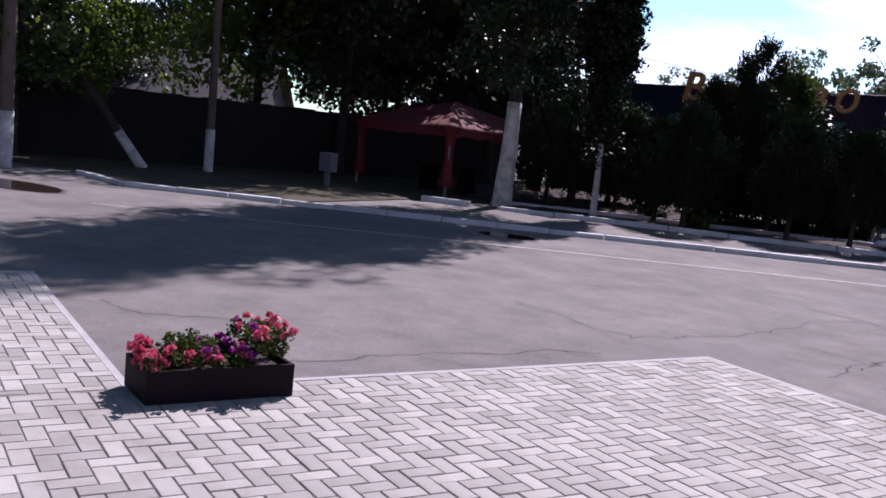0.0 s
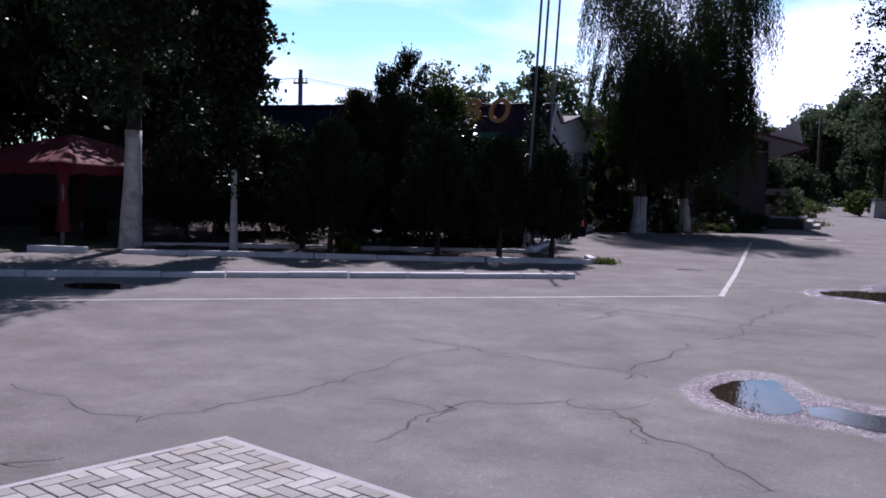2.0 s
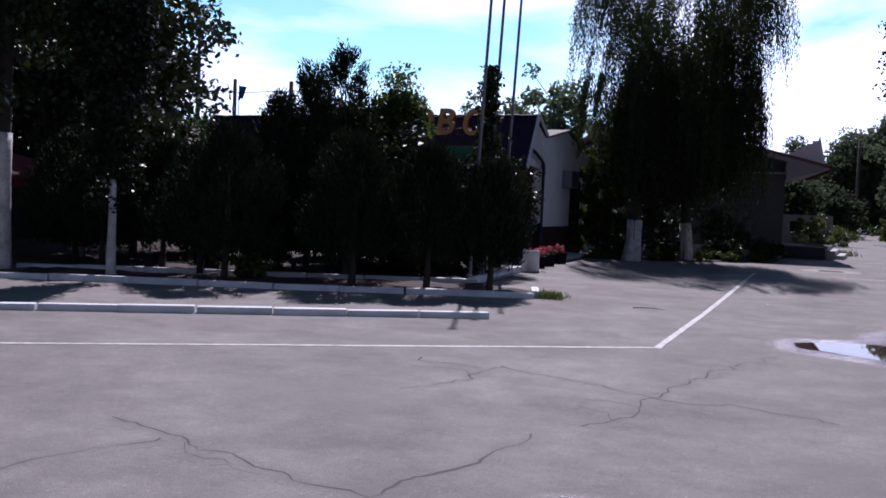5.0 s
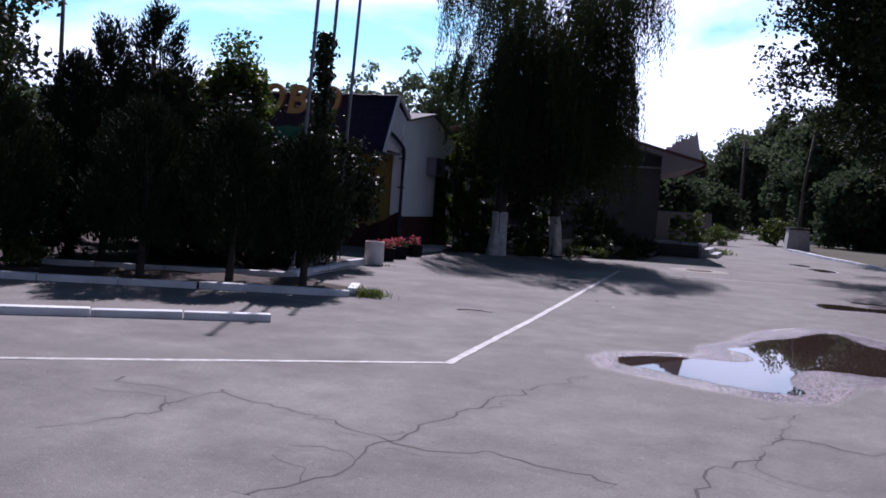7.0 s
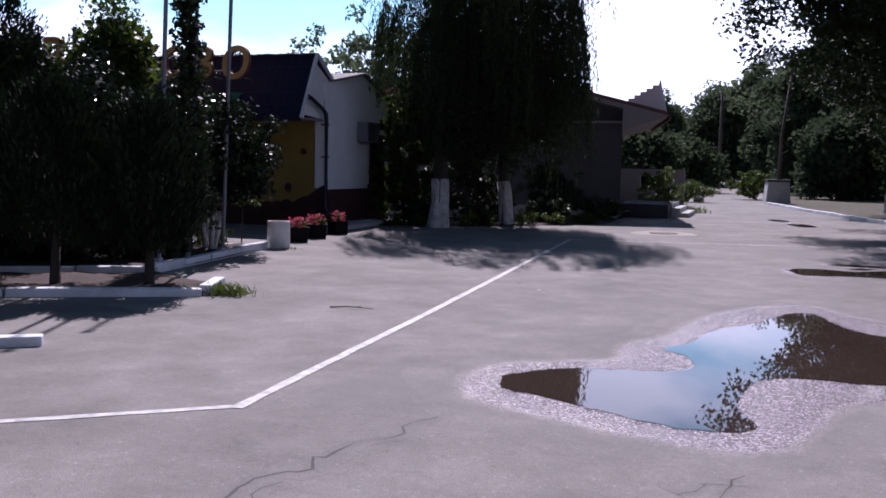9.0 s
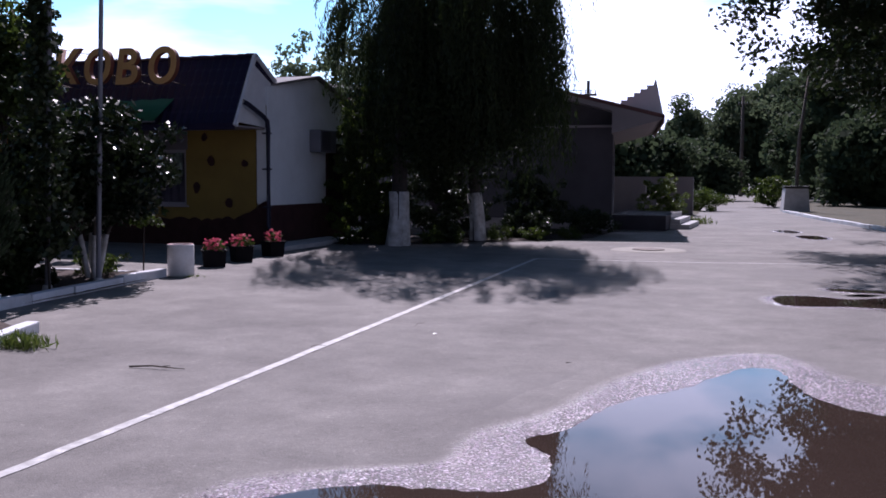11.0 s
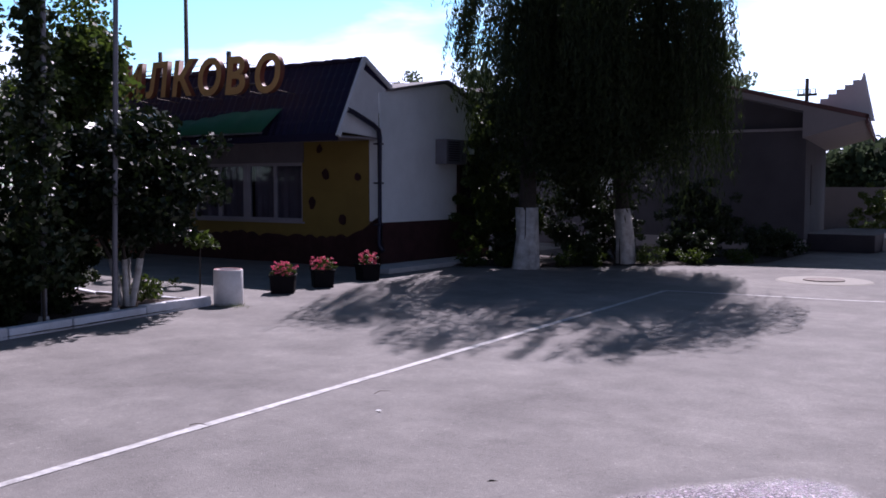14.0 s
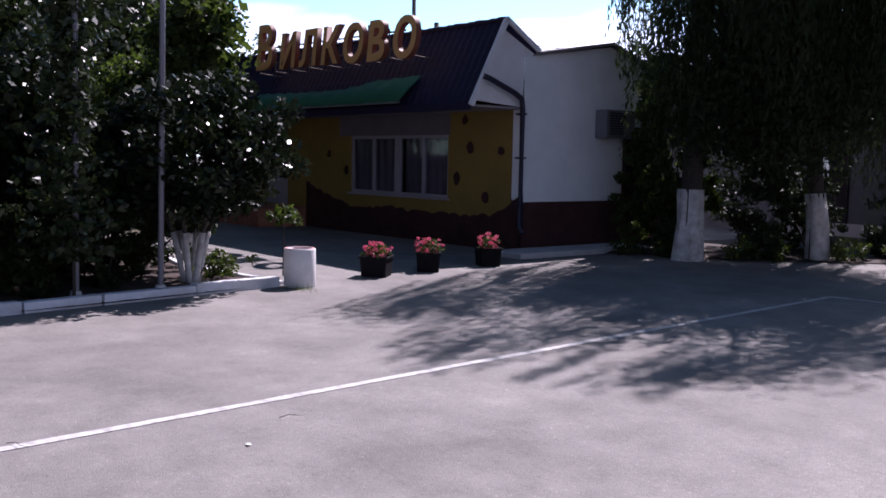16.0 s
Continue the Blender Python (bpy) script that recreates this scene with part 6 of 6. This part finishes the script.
tree("garden_tree", "shaded leafy tree deep in the garden", (-7.5, 25.2, 0.03), 3.1, 0.9, 0.07, (0.8, 0.8), 80, 80, 0.05, 0.22, L_GLOSSY, 24, 0, (0, 0), 0.3)


def vine_pole(x, y, h):
    ob = thing("climber", "leafy climber wound up a flagpole", "climber", (x, y, 0.03))
    t = RNG.random(900)
    p = np.stack([RNG.normal(size=900) * 0.14 * (1.5 - t), RNG.normal(size=900) * 0.14 * (1.5 - t), 0.5 + t * (h - 0.5)], 1)
    p = cloud(p, 5, 0.05)
    tagged(quads("foliage", leaf_quads(p, 0.05, 0.6), L_DARK, ob), kind="stuff")
    tube("stem", [(0.05, 0, 0), (-0.05, 0.05, h * 0.4), (0.04, 0, h * 0.95)], [0.02, 0.015, 0.006], M_BARK, ob, 6)


vine_pole(-5.6, 25.25, 4.4)


def multi_stem(x, y, h, r_c, seed):
    ob = thing("shrub_tree", "round glossy shrub on several whitewashed stems", "shrub", (x, y, 0.03))
    for i in range(6):
        a = 2 * math.pi * i / 6 + 0.3
        tip = Vector((math.cos(a) * r_c * 0.55, math.sin(a) * r_c * 0.55, h * 0.55))
        pts = [Vector((math.cos(a) * 0.07, math.sin(a) * 0.07, 0)), tip * 0.35 + Vector((0, 0, 0.16)), tip]
        tube("stem", pts, [0.04, 0.032, 0.015], M_BARK, ob, 8, 0.1)
        tube("whitewash", [pts[0], pts[1] * 0.55 + pts[0] * 0.45, pts[1]], [0.047, 0.043, 0.038], M_LIME, ob, 8, 0.1)
    cs = clumps(170, (0, 0, h * 0.62), (r_c, r_c, h * 0.38), 0.45, 0.4, seed)
    tagged(quads("foliage", leaf_quads(cloud(cs, 80, 0.17), 0.055, 0.55), L_GLOSSY, ob), kind="stuff")


multi_stem(-6.35, 27.0, 2.75, 1.15, 5)


def sapling():
    ob = thing("sapling", "tiny sapling with a tuft of pale leaves", "sapling", (-6.6, 28.5, 0.02))
    tube("stem", [(0, 0, 0), (0.02, 0, 0.5), (0.03, 0, 0.85)], [0.014, 0.011, 0.006], M_BARK, ob, 6)
    c = clumps(16, (0.04, 0, 0.85), (0.24, 0.24, 0.16), 0.3, 0.4, 3)
    tagged(quads("foliage", leaf_quads(cloud(c, 14, 0.05), 0.06, 0.4), L_LIGHT, ob), kind="stuff")


sapling()


def willow():
    ob = thing("willow", "big weeping willow on two whitewashed trunks", "tree", (-4.45, 36.95, 0))
    a, b = Vector((-0.63, -1.08, 0)), Vector((0.63, 1.09, 0))
    ca = Vector((0.15, 0.2, 4.3))
    for base, r, wash in ((a, 0.185, 1.27), (b, 0.145, 1.22)):
        top = Vector((base.x + (0.05 if base.x < 0 else -0.35), base.y, 4.3))
        pts = [base.lerp(top, i / 6) + Vector((0.05 * math.sin(i * 1.9), 0.04 * math.cos(i * 2.3), 0)) * (i > 3) for i in range(7)]
        for i, p in enumerate(pts):
            p.z = 4.3 * i / 6
        tube("trunk", pts, [r * 1.25, r, r * 0.95, r * 0.9, r * 0.85, r * 0.75, r * 0.6], M_BARK, ob, 14, 0.1)
        tube("whitewash", [pts[0], pts[1], pts[1].lerp(pts[2], (wash - 0.717) / 0.717)], [r * 1.27 + 0.025, r + 0.03, r * 0.97 + 0.028], M_LIME, ob, 22, 0.45, "peeling lime wash")
    heads = clumps(130, (-0.1, 0.5, 6.5), (2.5, 2.5, 3.4), 0.4, 0.5, 31)
    heads[:, 2] = np.maximum(heads[:, 2], 4.6)
    lean = np.array([0.32, 0.0, 0.0])   # the crown hangs over towards the drive
    v, f = limbs((0.1, 0.1, 3.9), heads[:26] + lean, 0.11)
    tagged(raw("branchwork", v, f, M_BARK, ob, smooth=True), kind="stuff")
    # strands: each starts at a head and hangs down
    n = 1750
    r = np.random.default_rng(5)
    start = heads[r.integers(0, len(heads), n)] + r.normal(size=(n, 3)) * np.array([0.2, 0.2, 0.3])
    out = start[:, :2] / (np.linalg.norm(start[:, :2], axis=1, keepdims=True) + 0.01)
    dist = np.linalg.norm(start[:, :2], axis=1)
    ang = np.arctan2(start[:, 1], start[:, 0])
    low = 1.55 + 0.8 * np.array([noise.noise(Vector((math.cos(x) * 2, math.sin(x) * 2, 8.0))) for x in ang]) + r.normal(size=n) * 0.5
    low -= 0.9 * (dist > 2.2) * (start[:, 0] < -0.5) * r.random(n)
    ln = np.clip(start[:, 2] - low, 0.6, 6.0) * r.uniform(0.55, 1.0, n)
    per = 44
    t = np.tile(np.linspace(0, 1, per), n)
    k = np.repeat(np.arange(n), per)
    bow = np.sqrt(np.clip(t, 0, 1)) * 0.35
    sway = r.normal(size=(n, 2)) * 0.09
    p = np.stack([start[k, 0] + out[k, 0] * bow + sway[k, 0] * t, start[k, 1] + out[k, 1] * bow + sway[k, 1] * t, start[k, 2] + 0.1 * np.sin(t * 3.1) - ln[k] * t ** 1.15], 1)
    p += r.normal(size=p.shape) * 0.03
    m, per2 = 900, 34
    grp = r.random(70) * 2 * math.pi
    a2 = grp[r.integers(0, 70, m)] + r.normal(size=m) * 0.06
    rad2 = r.uniform(2.2, 3.5, m) * np.array([1 + 0.45 * noise.noise(Vector((math.cos(q) * 2.2, math.sin(q) * 2.2, 4.0))) for q in a2])
    z2 = 9.4 - 0.5 * np.clip(rad2 - 2.3, 0, 3) ** 1.6 + r.normal(size=m) * 0.3
    ln2 = r.uniform(1.3, 3.0, m)
    t2 = np.tile(np.linspace(0, 1, per2), m)
    k2 = np.repeat(np.arange(m), per2)
    reach = rad2[k2] - 0.5 * (1 - np.sqrt(t2))
    fringe = np.stack([-0.05 + np.cos(a2)[k2] * reach, 0.5 + np.sin(a2)[k2] * reach, z2[k2] - ln2[k2] * t2 ** 1.2], 1) + r.normal(size=(m * per2, 3)) * 0.035
    # single long tresses that break the outline
    q3, per3 = 34, 60
    a3 = r.random(q3) * 2 * math.pi
    tr_n = 14
    k3 = np.repeat(np.arange(q3 * tr_n), per3)
    t3 = np.tile(np.linspace(0, 1, per3), q3 * tr_n)
    base_a, rad3 = np.repeat(a3, tr_n) + r.normal(size=q3 * tr_n) * 0.05, np.repeat(r.uniform(2.0, 3.3, q3), tr_n) + r.normal(size=q3 * tr_n) * 0.10
    top3, end3 = np.repeat(r.uniform(5.2, 7.5, q3), tr_n), np.repeat(r.uniform(1.5, 3.6, q3), tr_n) + r.uniform(0, 1.6, q3 * tr_n)
    tress = np.stack([-0.05 + np.cos(base_a)[k3] * (rad3[k3] - 0.4 * (1 - np.sqrt(t3))), 0.5 + np.sin(base_a)[k3] * (rad3[k3] - 0.4 * (1 - np.sqrt(t3))), top3[k3] + (end3 - top3)[k3] * t3], 1) + r.normal(size=(len(k3), 3)) * 0.03
    p = np.concatenate([p, fringe, tress]) + lean
    down = np.tile(np.array([[0.0, 0.0, -1.0]]), (len(p), 1))
    HANG = quads("hanging_foliage", leaf_quads(p, 0.07, 0.2, 0.35, down + r.normal(size=p.shape) * 0.3), L_WILLOW, ob)
    tagged(HANG, kind="stuff")
    core = np.concatenate([clumps(75, (0.1, 0.4, 5.0), (1.6, 1.6, 2.4), 0.2, 0.4, 33), clumps(170, (-0.1, 0.3, 2.9), (1.9, 1.9, 1.5), 0.25, 0.5, 34)])   # dense shaded inside
    c = np.concatenate([cloud(heads, 55, 0.34), cloud(core, 90, 0.34)]) + lean
    tagged(quads("foliage", leaf_quads(c, 0.07, 0.4), L_WILLOW, ob), kind="stuff")


willow()


def bush(x, y, rx, ry, h, seed, mat_leaf, label, n=60, per=60, leaf=0.045, category="bush"):
    ob = thing("bush", label, category, (x, y, 0))
    cs = clumps(n, (0, 0, h * 0.5), (rx, ry, h * 0.5), 0.4, 0.45, seed)
    cs[:, 2] = np.maximum(cs[:, 2], 0.08)
    for i in range(4):
        tube("stem", [(0, 0, 0), tuple(cs[i] * 0.5), tuple(cs[i])], [0.025, 0.018, 0.006], M_BARK, ob, 5)
    tagged(quads("foliage", leaf_quads(cloud(cs, per, 0.12 * max(rx, 0.6)), leaf, 0.5), mat_leaf, ob), kind="stuff")
    return ob


# lighter leaf chosen to paint sun on the willow's left edge
bush(-6.5, 37.0, 0.8, 0.9, 3.7, 41, L_LIGHT, "tall bush between house and willow, sun in its leaf colour", 260, 110)
bush(-5.9, 36.6, 0.5, 0.5, 0.7, 42, L_DARK, "low weedy bush at the wall foot")
bush(-4.4, 37.2, 0.4, 0.4, 0.6, 43, L_DARK, "low weeds between the willow trunks")
for wx_, wy_, wh_, ws_ in ((-6.2, 35.6, 0.35, 141), (-5.6, 35.9, 0.3, 142), (-4.6, 36.6, 0.45, 143), (-4.2, 37.2, 0.35, 144), (-3.3, 38.2, 0.4, 145), (-2.6, 38.9, 0.35, 146), (-1.9, 39.8, 0.3, 147)):
    bush(wx_, wy_, 0.32, 0.28, wh_, ws_, L_LIGHT, "low weeds along the soil edge under the willow", 26, 30, 0.03)
bush(-4.3, 38.6, 0.6, 0.5, 1.5, 44, L_DARK, "dark shrub behind the willow")
bush(-5.4, 38.6, 1.0, 0.6, 2.3, 66, L_DARK, "dense dark shrub behind the willow trunks", 120, 80)
bush(-3.2, 41.0, 0.9, 0.6, 2.0, 67, L_DARK, "dense dark shrub behind the willow trunks", 110, 80)
bush(-3.0, 39.5, 0.7, 0.5, 0.8, 45, L_DARK, "low dark shrub by the grey house")
bush(-1.9, 42.0, 0.9, 0.6, 0.8, 46, L_DARK, "low dark shrub by the grey house")
bush(-0.75, 50.2, 0.75, 0.7, 1.75, 47, L_GRASS, "bright grassy bush at the house corner", 110, 90, 0.035)
bush(-0.9, 64.0, 1.3, 1.0, 1.1, 48, L_LIGHT, "low bush at the lane edge", 80, 70, 0.05)
bush(2.6, 72.0, 1.3, 1.2, 1.6, 49, L_LIGHT, "bush beside the concrete block", 70, 50, 0.08)
bush(8.4, 50.0, 0.95, 0.9, 3.3, 50, L_SUNLIT, "sunlit young tree behind the car", 90, 60, 0.07)
bush(-8.4, 20.95, 0.35, 0.3, 0.55, 51, L_GRASS, "spiky pale plant in the bed", 30, 30, 0.06)
bush(-8.9, 22.4, 0.5, 0.4, 0.8, 52, L_GLOSSY, "low rose bush in the bed", 40, 40, 0.04)
bush(-10.0, 21.6, 0.4, 0.4, 0.7, 53, L_GLOSSY, "low rose bush in the bed", 40, 40, 0.04)
bush(-6.6, 27.4, 0.5, 0.5, 0.4, 54, L_LIGHT, "low weeds at the shrub foot", 30, 30, 0.035)
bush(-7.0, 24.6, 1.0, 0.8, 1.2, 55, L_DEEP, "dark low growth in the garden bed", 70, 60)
# added shrubs: dark masses where the bed only lies in shade
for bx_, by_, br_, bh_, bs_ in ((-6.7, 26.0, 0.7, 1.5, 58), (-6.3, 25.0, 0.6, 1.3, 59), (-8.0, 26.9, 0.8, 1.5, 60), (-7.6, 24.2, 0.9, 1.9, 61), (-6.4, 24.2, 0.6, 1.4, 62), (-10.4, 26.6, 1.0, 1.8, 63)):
    bush(bx_, by_, br_, br_, bh_, bs_, L_DEEP, "added dark shrub filling the garden bed's shade", 80, 70)
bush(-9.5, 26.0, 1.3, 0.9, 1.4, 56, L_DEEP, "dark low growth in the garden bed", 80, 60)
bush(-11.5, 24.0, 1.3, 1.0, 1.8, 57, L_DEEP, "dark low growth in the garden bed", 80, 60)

# these roadside crowns carry their shade in the leaf colour
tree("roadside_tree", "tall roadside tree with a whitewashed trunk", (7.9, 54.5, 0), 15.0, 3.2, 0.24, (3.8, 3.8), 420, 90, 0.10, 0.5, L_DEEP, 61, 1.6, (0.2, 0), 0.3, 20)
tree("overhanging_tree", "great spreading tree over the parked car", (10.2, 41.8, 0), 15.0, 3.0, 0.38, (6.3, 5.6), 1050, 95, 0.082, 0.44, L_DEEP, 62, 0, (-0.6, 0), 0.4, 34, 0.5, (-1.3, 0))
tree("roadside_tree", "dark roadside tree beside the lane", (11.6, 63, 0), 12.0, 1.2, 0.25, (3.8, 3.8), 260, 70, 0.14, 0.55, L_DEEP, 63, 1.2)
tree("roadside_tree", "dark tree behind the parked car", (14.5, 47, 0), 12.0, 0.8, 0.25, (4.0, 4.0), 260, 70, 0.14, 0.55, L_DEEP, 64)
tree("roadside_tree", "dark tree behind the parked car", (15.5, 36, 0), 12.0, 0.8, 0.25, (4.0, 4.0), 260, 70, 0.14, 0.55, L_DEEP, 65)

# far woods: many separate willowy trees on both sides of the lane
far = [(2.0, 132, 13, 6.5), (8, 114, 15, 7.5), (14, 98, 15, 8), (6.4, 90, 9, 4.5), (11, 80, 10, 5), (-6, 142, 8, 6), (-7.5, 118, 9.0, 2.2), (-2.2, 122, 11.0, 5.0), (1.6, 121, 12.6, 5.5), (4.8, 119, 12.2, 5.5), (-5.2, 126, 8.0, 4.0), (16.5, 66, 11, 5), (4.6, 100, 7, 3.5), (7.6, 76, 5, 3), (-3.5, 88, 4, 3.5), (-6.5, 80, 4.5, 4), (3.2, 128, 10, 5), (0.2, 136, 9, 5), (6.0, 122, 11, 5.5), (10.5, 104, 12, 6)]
# beyond y 112 the leaf is paled for haze
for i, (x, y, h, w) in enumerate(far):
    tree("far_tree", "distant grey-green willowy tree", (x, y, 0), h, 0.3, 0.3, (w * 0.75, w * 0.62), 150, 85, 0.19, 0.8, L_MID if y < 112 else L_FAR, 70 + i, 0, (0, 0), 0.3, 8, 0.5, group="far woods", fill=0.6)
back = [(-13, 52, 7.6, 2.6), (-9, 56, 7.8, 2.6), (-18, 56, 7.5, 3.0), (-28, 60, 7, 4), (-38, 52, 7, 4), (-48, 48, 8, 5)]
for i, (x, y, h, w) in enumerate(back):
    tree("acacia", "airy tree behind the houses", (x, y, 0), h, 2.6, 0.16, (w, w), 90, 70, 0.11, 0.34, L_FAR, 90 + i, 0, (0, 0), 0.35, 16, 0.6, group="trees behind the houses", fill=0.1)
# one crown takes the leaf copy with sunlight in its colour
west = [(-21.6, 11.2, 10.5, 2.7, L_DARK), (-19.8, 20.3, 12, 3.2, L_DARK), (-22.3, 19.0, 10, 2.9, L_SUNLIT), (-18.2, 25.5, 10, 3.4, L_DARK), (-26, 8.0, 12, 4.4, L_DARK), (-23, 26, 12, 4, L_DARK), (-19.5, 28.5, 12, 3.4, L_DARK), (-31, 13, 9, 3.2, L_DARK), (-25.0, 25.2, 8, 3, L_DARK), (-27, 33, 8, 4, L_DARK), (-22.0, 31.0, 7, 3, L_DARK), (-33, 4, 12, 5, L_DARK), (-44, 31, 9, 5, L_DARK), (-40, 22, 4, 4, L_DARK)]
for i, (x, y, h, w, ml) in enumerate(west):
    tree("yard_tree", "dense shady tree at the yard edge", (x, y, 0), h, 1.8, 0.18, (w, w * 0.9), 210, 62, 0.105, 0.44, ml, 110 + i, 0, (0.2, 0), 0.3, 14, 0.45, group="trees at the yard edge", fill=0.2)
sl = thing("leaning_trunk", "leaning whitewashed trunk of a yard tree", "tree", (-19.3, 13.4, 0))
tube("whitewash", [(0, 0, 0), (-0.35, -0.6, 0.95)], [0.13, 0.11], M_LIME, sl, 12, 0.1)
tube("trunk", [(-0.3, -0.55, 0.85), (-0.8, -1.2, 2.0), (-1.4, -1.6, 3.6)], [0.11, 0.10, 0.07], M_BARK, sl, 10, 0.15)
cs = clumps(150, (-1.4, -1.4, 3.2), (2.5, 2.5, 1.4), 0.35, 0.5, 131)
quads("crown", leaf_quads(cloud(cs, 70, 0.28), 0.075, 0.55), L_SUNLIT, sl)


# ---- house and fence at the west edge ----
def west_house():
    ob = thing("far_house", "house with a grey slate roof behind the trees", "house", (-36.9, 26.6, 0), 40)
    box_part("wall", (-4, 4, -3, 3, 0, 2.2), M_ANNEX, ob)
    for s in (-1, 1):
        for k in range(14):
            a, b = k / 14, (k + 1) / 14
            y0, y1 = s * 3.5 * (1 - a), s * 3.5 * (1 - b)
            z0, z1 = 2.05 + 2.1 * a, 2.05 + 2.1 * b + 0.05
            raw("slate_course", [(-4.4, y0, z0), (4.4, y0, z0), (4.4, y1, z1), (-4.4, y1, z1), (-4.4, y0, z0 - 0.03), (4.4, y0, z0 - 0.03)], [(0, 1, 2, 3), (0, 1, 5, 4)], M_TILE, ob)
    prism("gable", [(-3, 2.2), (3, 2.2), (0, 4.0)], -4.0, -3.85, M_ANNEX, ob, "", axis="x")
    prism("gable", [(-3, 2.2), (3, 2.2), (0, 4.0)], 3.85, 4.0, M_ANNEX, ob, "", axis="x")


west_house()


def fence(pts, h, label):
    ob = thing("fence", label, "fence", kind="structure")
    for a, b in zip(pts[:-1], pts[1:]):
        a, b = Vector(a), Vector(b)
        n = int((b - a).length / 0.5)
        ang = math.degrees(math.atan2(b.y - a.y, b.x - a.x))
        me = None
        for i in range(n):
            if me is None:
                bm = bmesh.new()
                box(bm, -0.26, 0.26, -0.02, 0.02, 0, h)
                me = bpy.data.meshes.new("board")
                bm.to_mesh(me)
                bm.free()
                me.materials.append(M_FENCE)
            o = new("board", me)
            o.parent = ob
            p = a.lerp(b, (i + 0.5) / n)
            o.matrix_basis = pose(p.x, p.y, random.uniform(-0.03, 0.02), 0, 0, ang)


# added fence: its black boards make the shade below the crowns
fence([(-30, 2), (-22.5, 10), (-20.5, 17), (-19.6, 23), (-21, 31)], 1.9, "near-black board fence added to fill the shade under the trees")
bx = thing("meter_box", "small grey metal box on a post", "box", (-15.9, 16.3, 0))
box_part("post", (-0.05, 0.05, -0.05, 0.05, 0, 0.4), M_POLE, bx)
box_part("case", (-0.2, 0.2, -0.12, 0.12, 0.4, 0.85), M_POLE, bx, "", 0.01)

# ---- grass and litter ----
def tuft(x, y, r, n, h, label):
    ob = thing("grass_tuft", label, "grass", (x, y, 0), kind="stuff")
    p = np.stack([RNG.normal(size=n) * r, RNG.normal(size=n) * r * 0.6, RNG.random(n) * h * 0.6], 1)
    up = np.tile(np.array([[0.0, 0.0, 1.0]]), (n, 1)) + RNG.normal(size=(n, 3)) * 0.45
    quads("blades", leaf_quads(p, h * 0.45, 0.1, 0.5, up), L_GRASS, ob)


tuft(-3.15, 22.25, 0.16, 500, 0.16, "grass tuft at the kerb end")
tuft(-5.35, 28.05, 0.14, 160, 0.06, "short grass at the planter foot")
tuft(0.3, 50.0, 0.3, 300, 0.3, "grass beside the pale steps")

# ---- cracks ----
for pts, sd in CRACKS:
    crack(pts, sd)
    rb = random.Random(sd + 300)
    for a, b in zip(pts[:-1], pts[1:]):   # fine side cracks
        if rb.random() < 0.35:
            k = rb.uniform(0.2, 0.8)
            x, y = a[0] + (b[0] - a[0]) * k, a[1] + (b[1] - a[1]) * k
            turn = math.atan2(b[1] - a[1], b[0] - a[0]) + rb.choice((-1, 1)) * rb.uniform(0.5, 1.2)
            ln = rb.uniform(0.25, 0.8)
            crack([(x, y), (x + ln * 0.5 * math.cos(turn), y + ln * 0.5 * math.sin(turn)), (x + ln * math.cos(turn + 0.4), y + ln * math.sin(turn + 0.4))], sd + 500, 0.006)

# ---- pavers last ----
shared = {}
for u1, u2, v1, v2, long_u in near:
    if long_u not in shared:
        lu, lv = (0.2, 0.1) if long_u else (0.1, 0.2)
        bm = bmesh.new()
        vs = [bm.verts.new((a * q, b * p, z)) for (q, p), z in (((lu / 2 - 0.0025, lv / 2 - 0.0025), 0), ((lu / 2 - 0.0025, lv / 2 - 0.0025), 0.021), ((lu / 2 - 0.0065, lv / 2 - 0.0065), 0.026)) for a, b in ((-1, -1), (1, -1), (1, 1), (-1, 1))]
        for k in range(2):
            for i in range(4):
                bm.faces.new((vs[4 * k + i], vs[4 * k + (i + 1) % 4], vs[4 * k + 4 + (i + 1) % 4], vs[4 * k + 4 + i]))
        bm.faces.new(vs[8:])
        me = bpy.data.meshes.new("paver")
        bm.to_mesh(me)
        bm.free()
        me.materials.append(M_PAVER)
        shared[long_u] = me
    o = new("paver", shared[long_u])
    o.parent = S_PAVE
    o.matrix_basis = pose((u1 + u2) / 2, (v1 + v2) / 2, random.uniform(-0.002, 0.002), random.uniform(-.5, .5), random.uniform(-.5, .5), 0)
verts, faces = [], []
for u1, u2, v1, v2, long_u in rest:
    if u2 - u1 < 0.02 or v2 - v1 < 0.02:
        continue
    z = random.uniform(-0.002, 0.002)
    g, h = 0.0025, 0.0065
    b = len(verts)
    for q, zz in ((g, 0.0), (g, 0.021), (h, 0.026)):
        verts += [(u1 + q, v1 + q, zz + z), (u2 - q, v1 + q, zz + z), (u2 - q, v2 - q, zz + z), (u1 + q, v2 - q, zz + z)]
    for k in (0, 4):
        for i in range(4):
            faces.append((b + k + i, b + k + (i + 1) % 4, b + k + 4 + (i + 1) % 4, b + k + 4 + i))
    faces.append((b + 8, b + 9, b + 10, b + 11))
tagged(raw("pavers", verts, faces, M_PAVER, S_PAVE), kind="stuff")
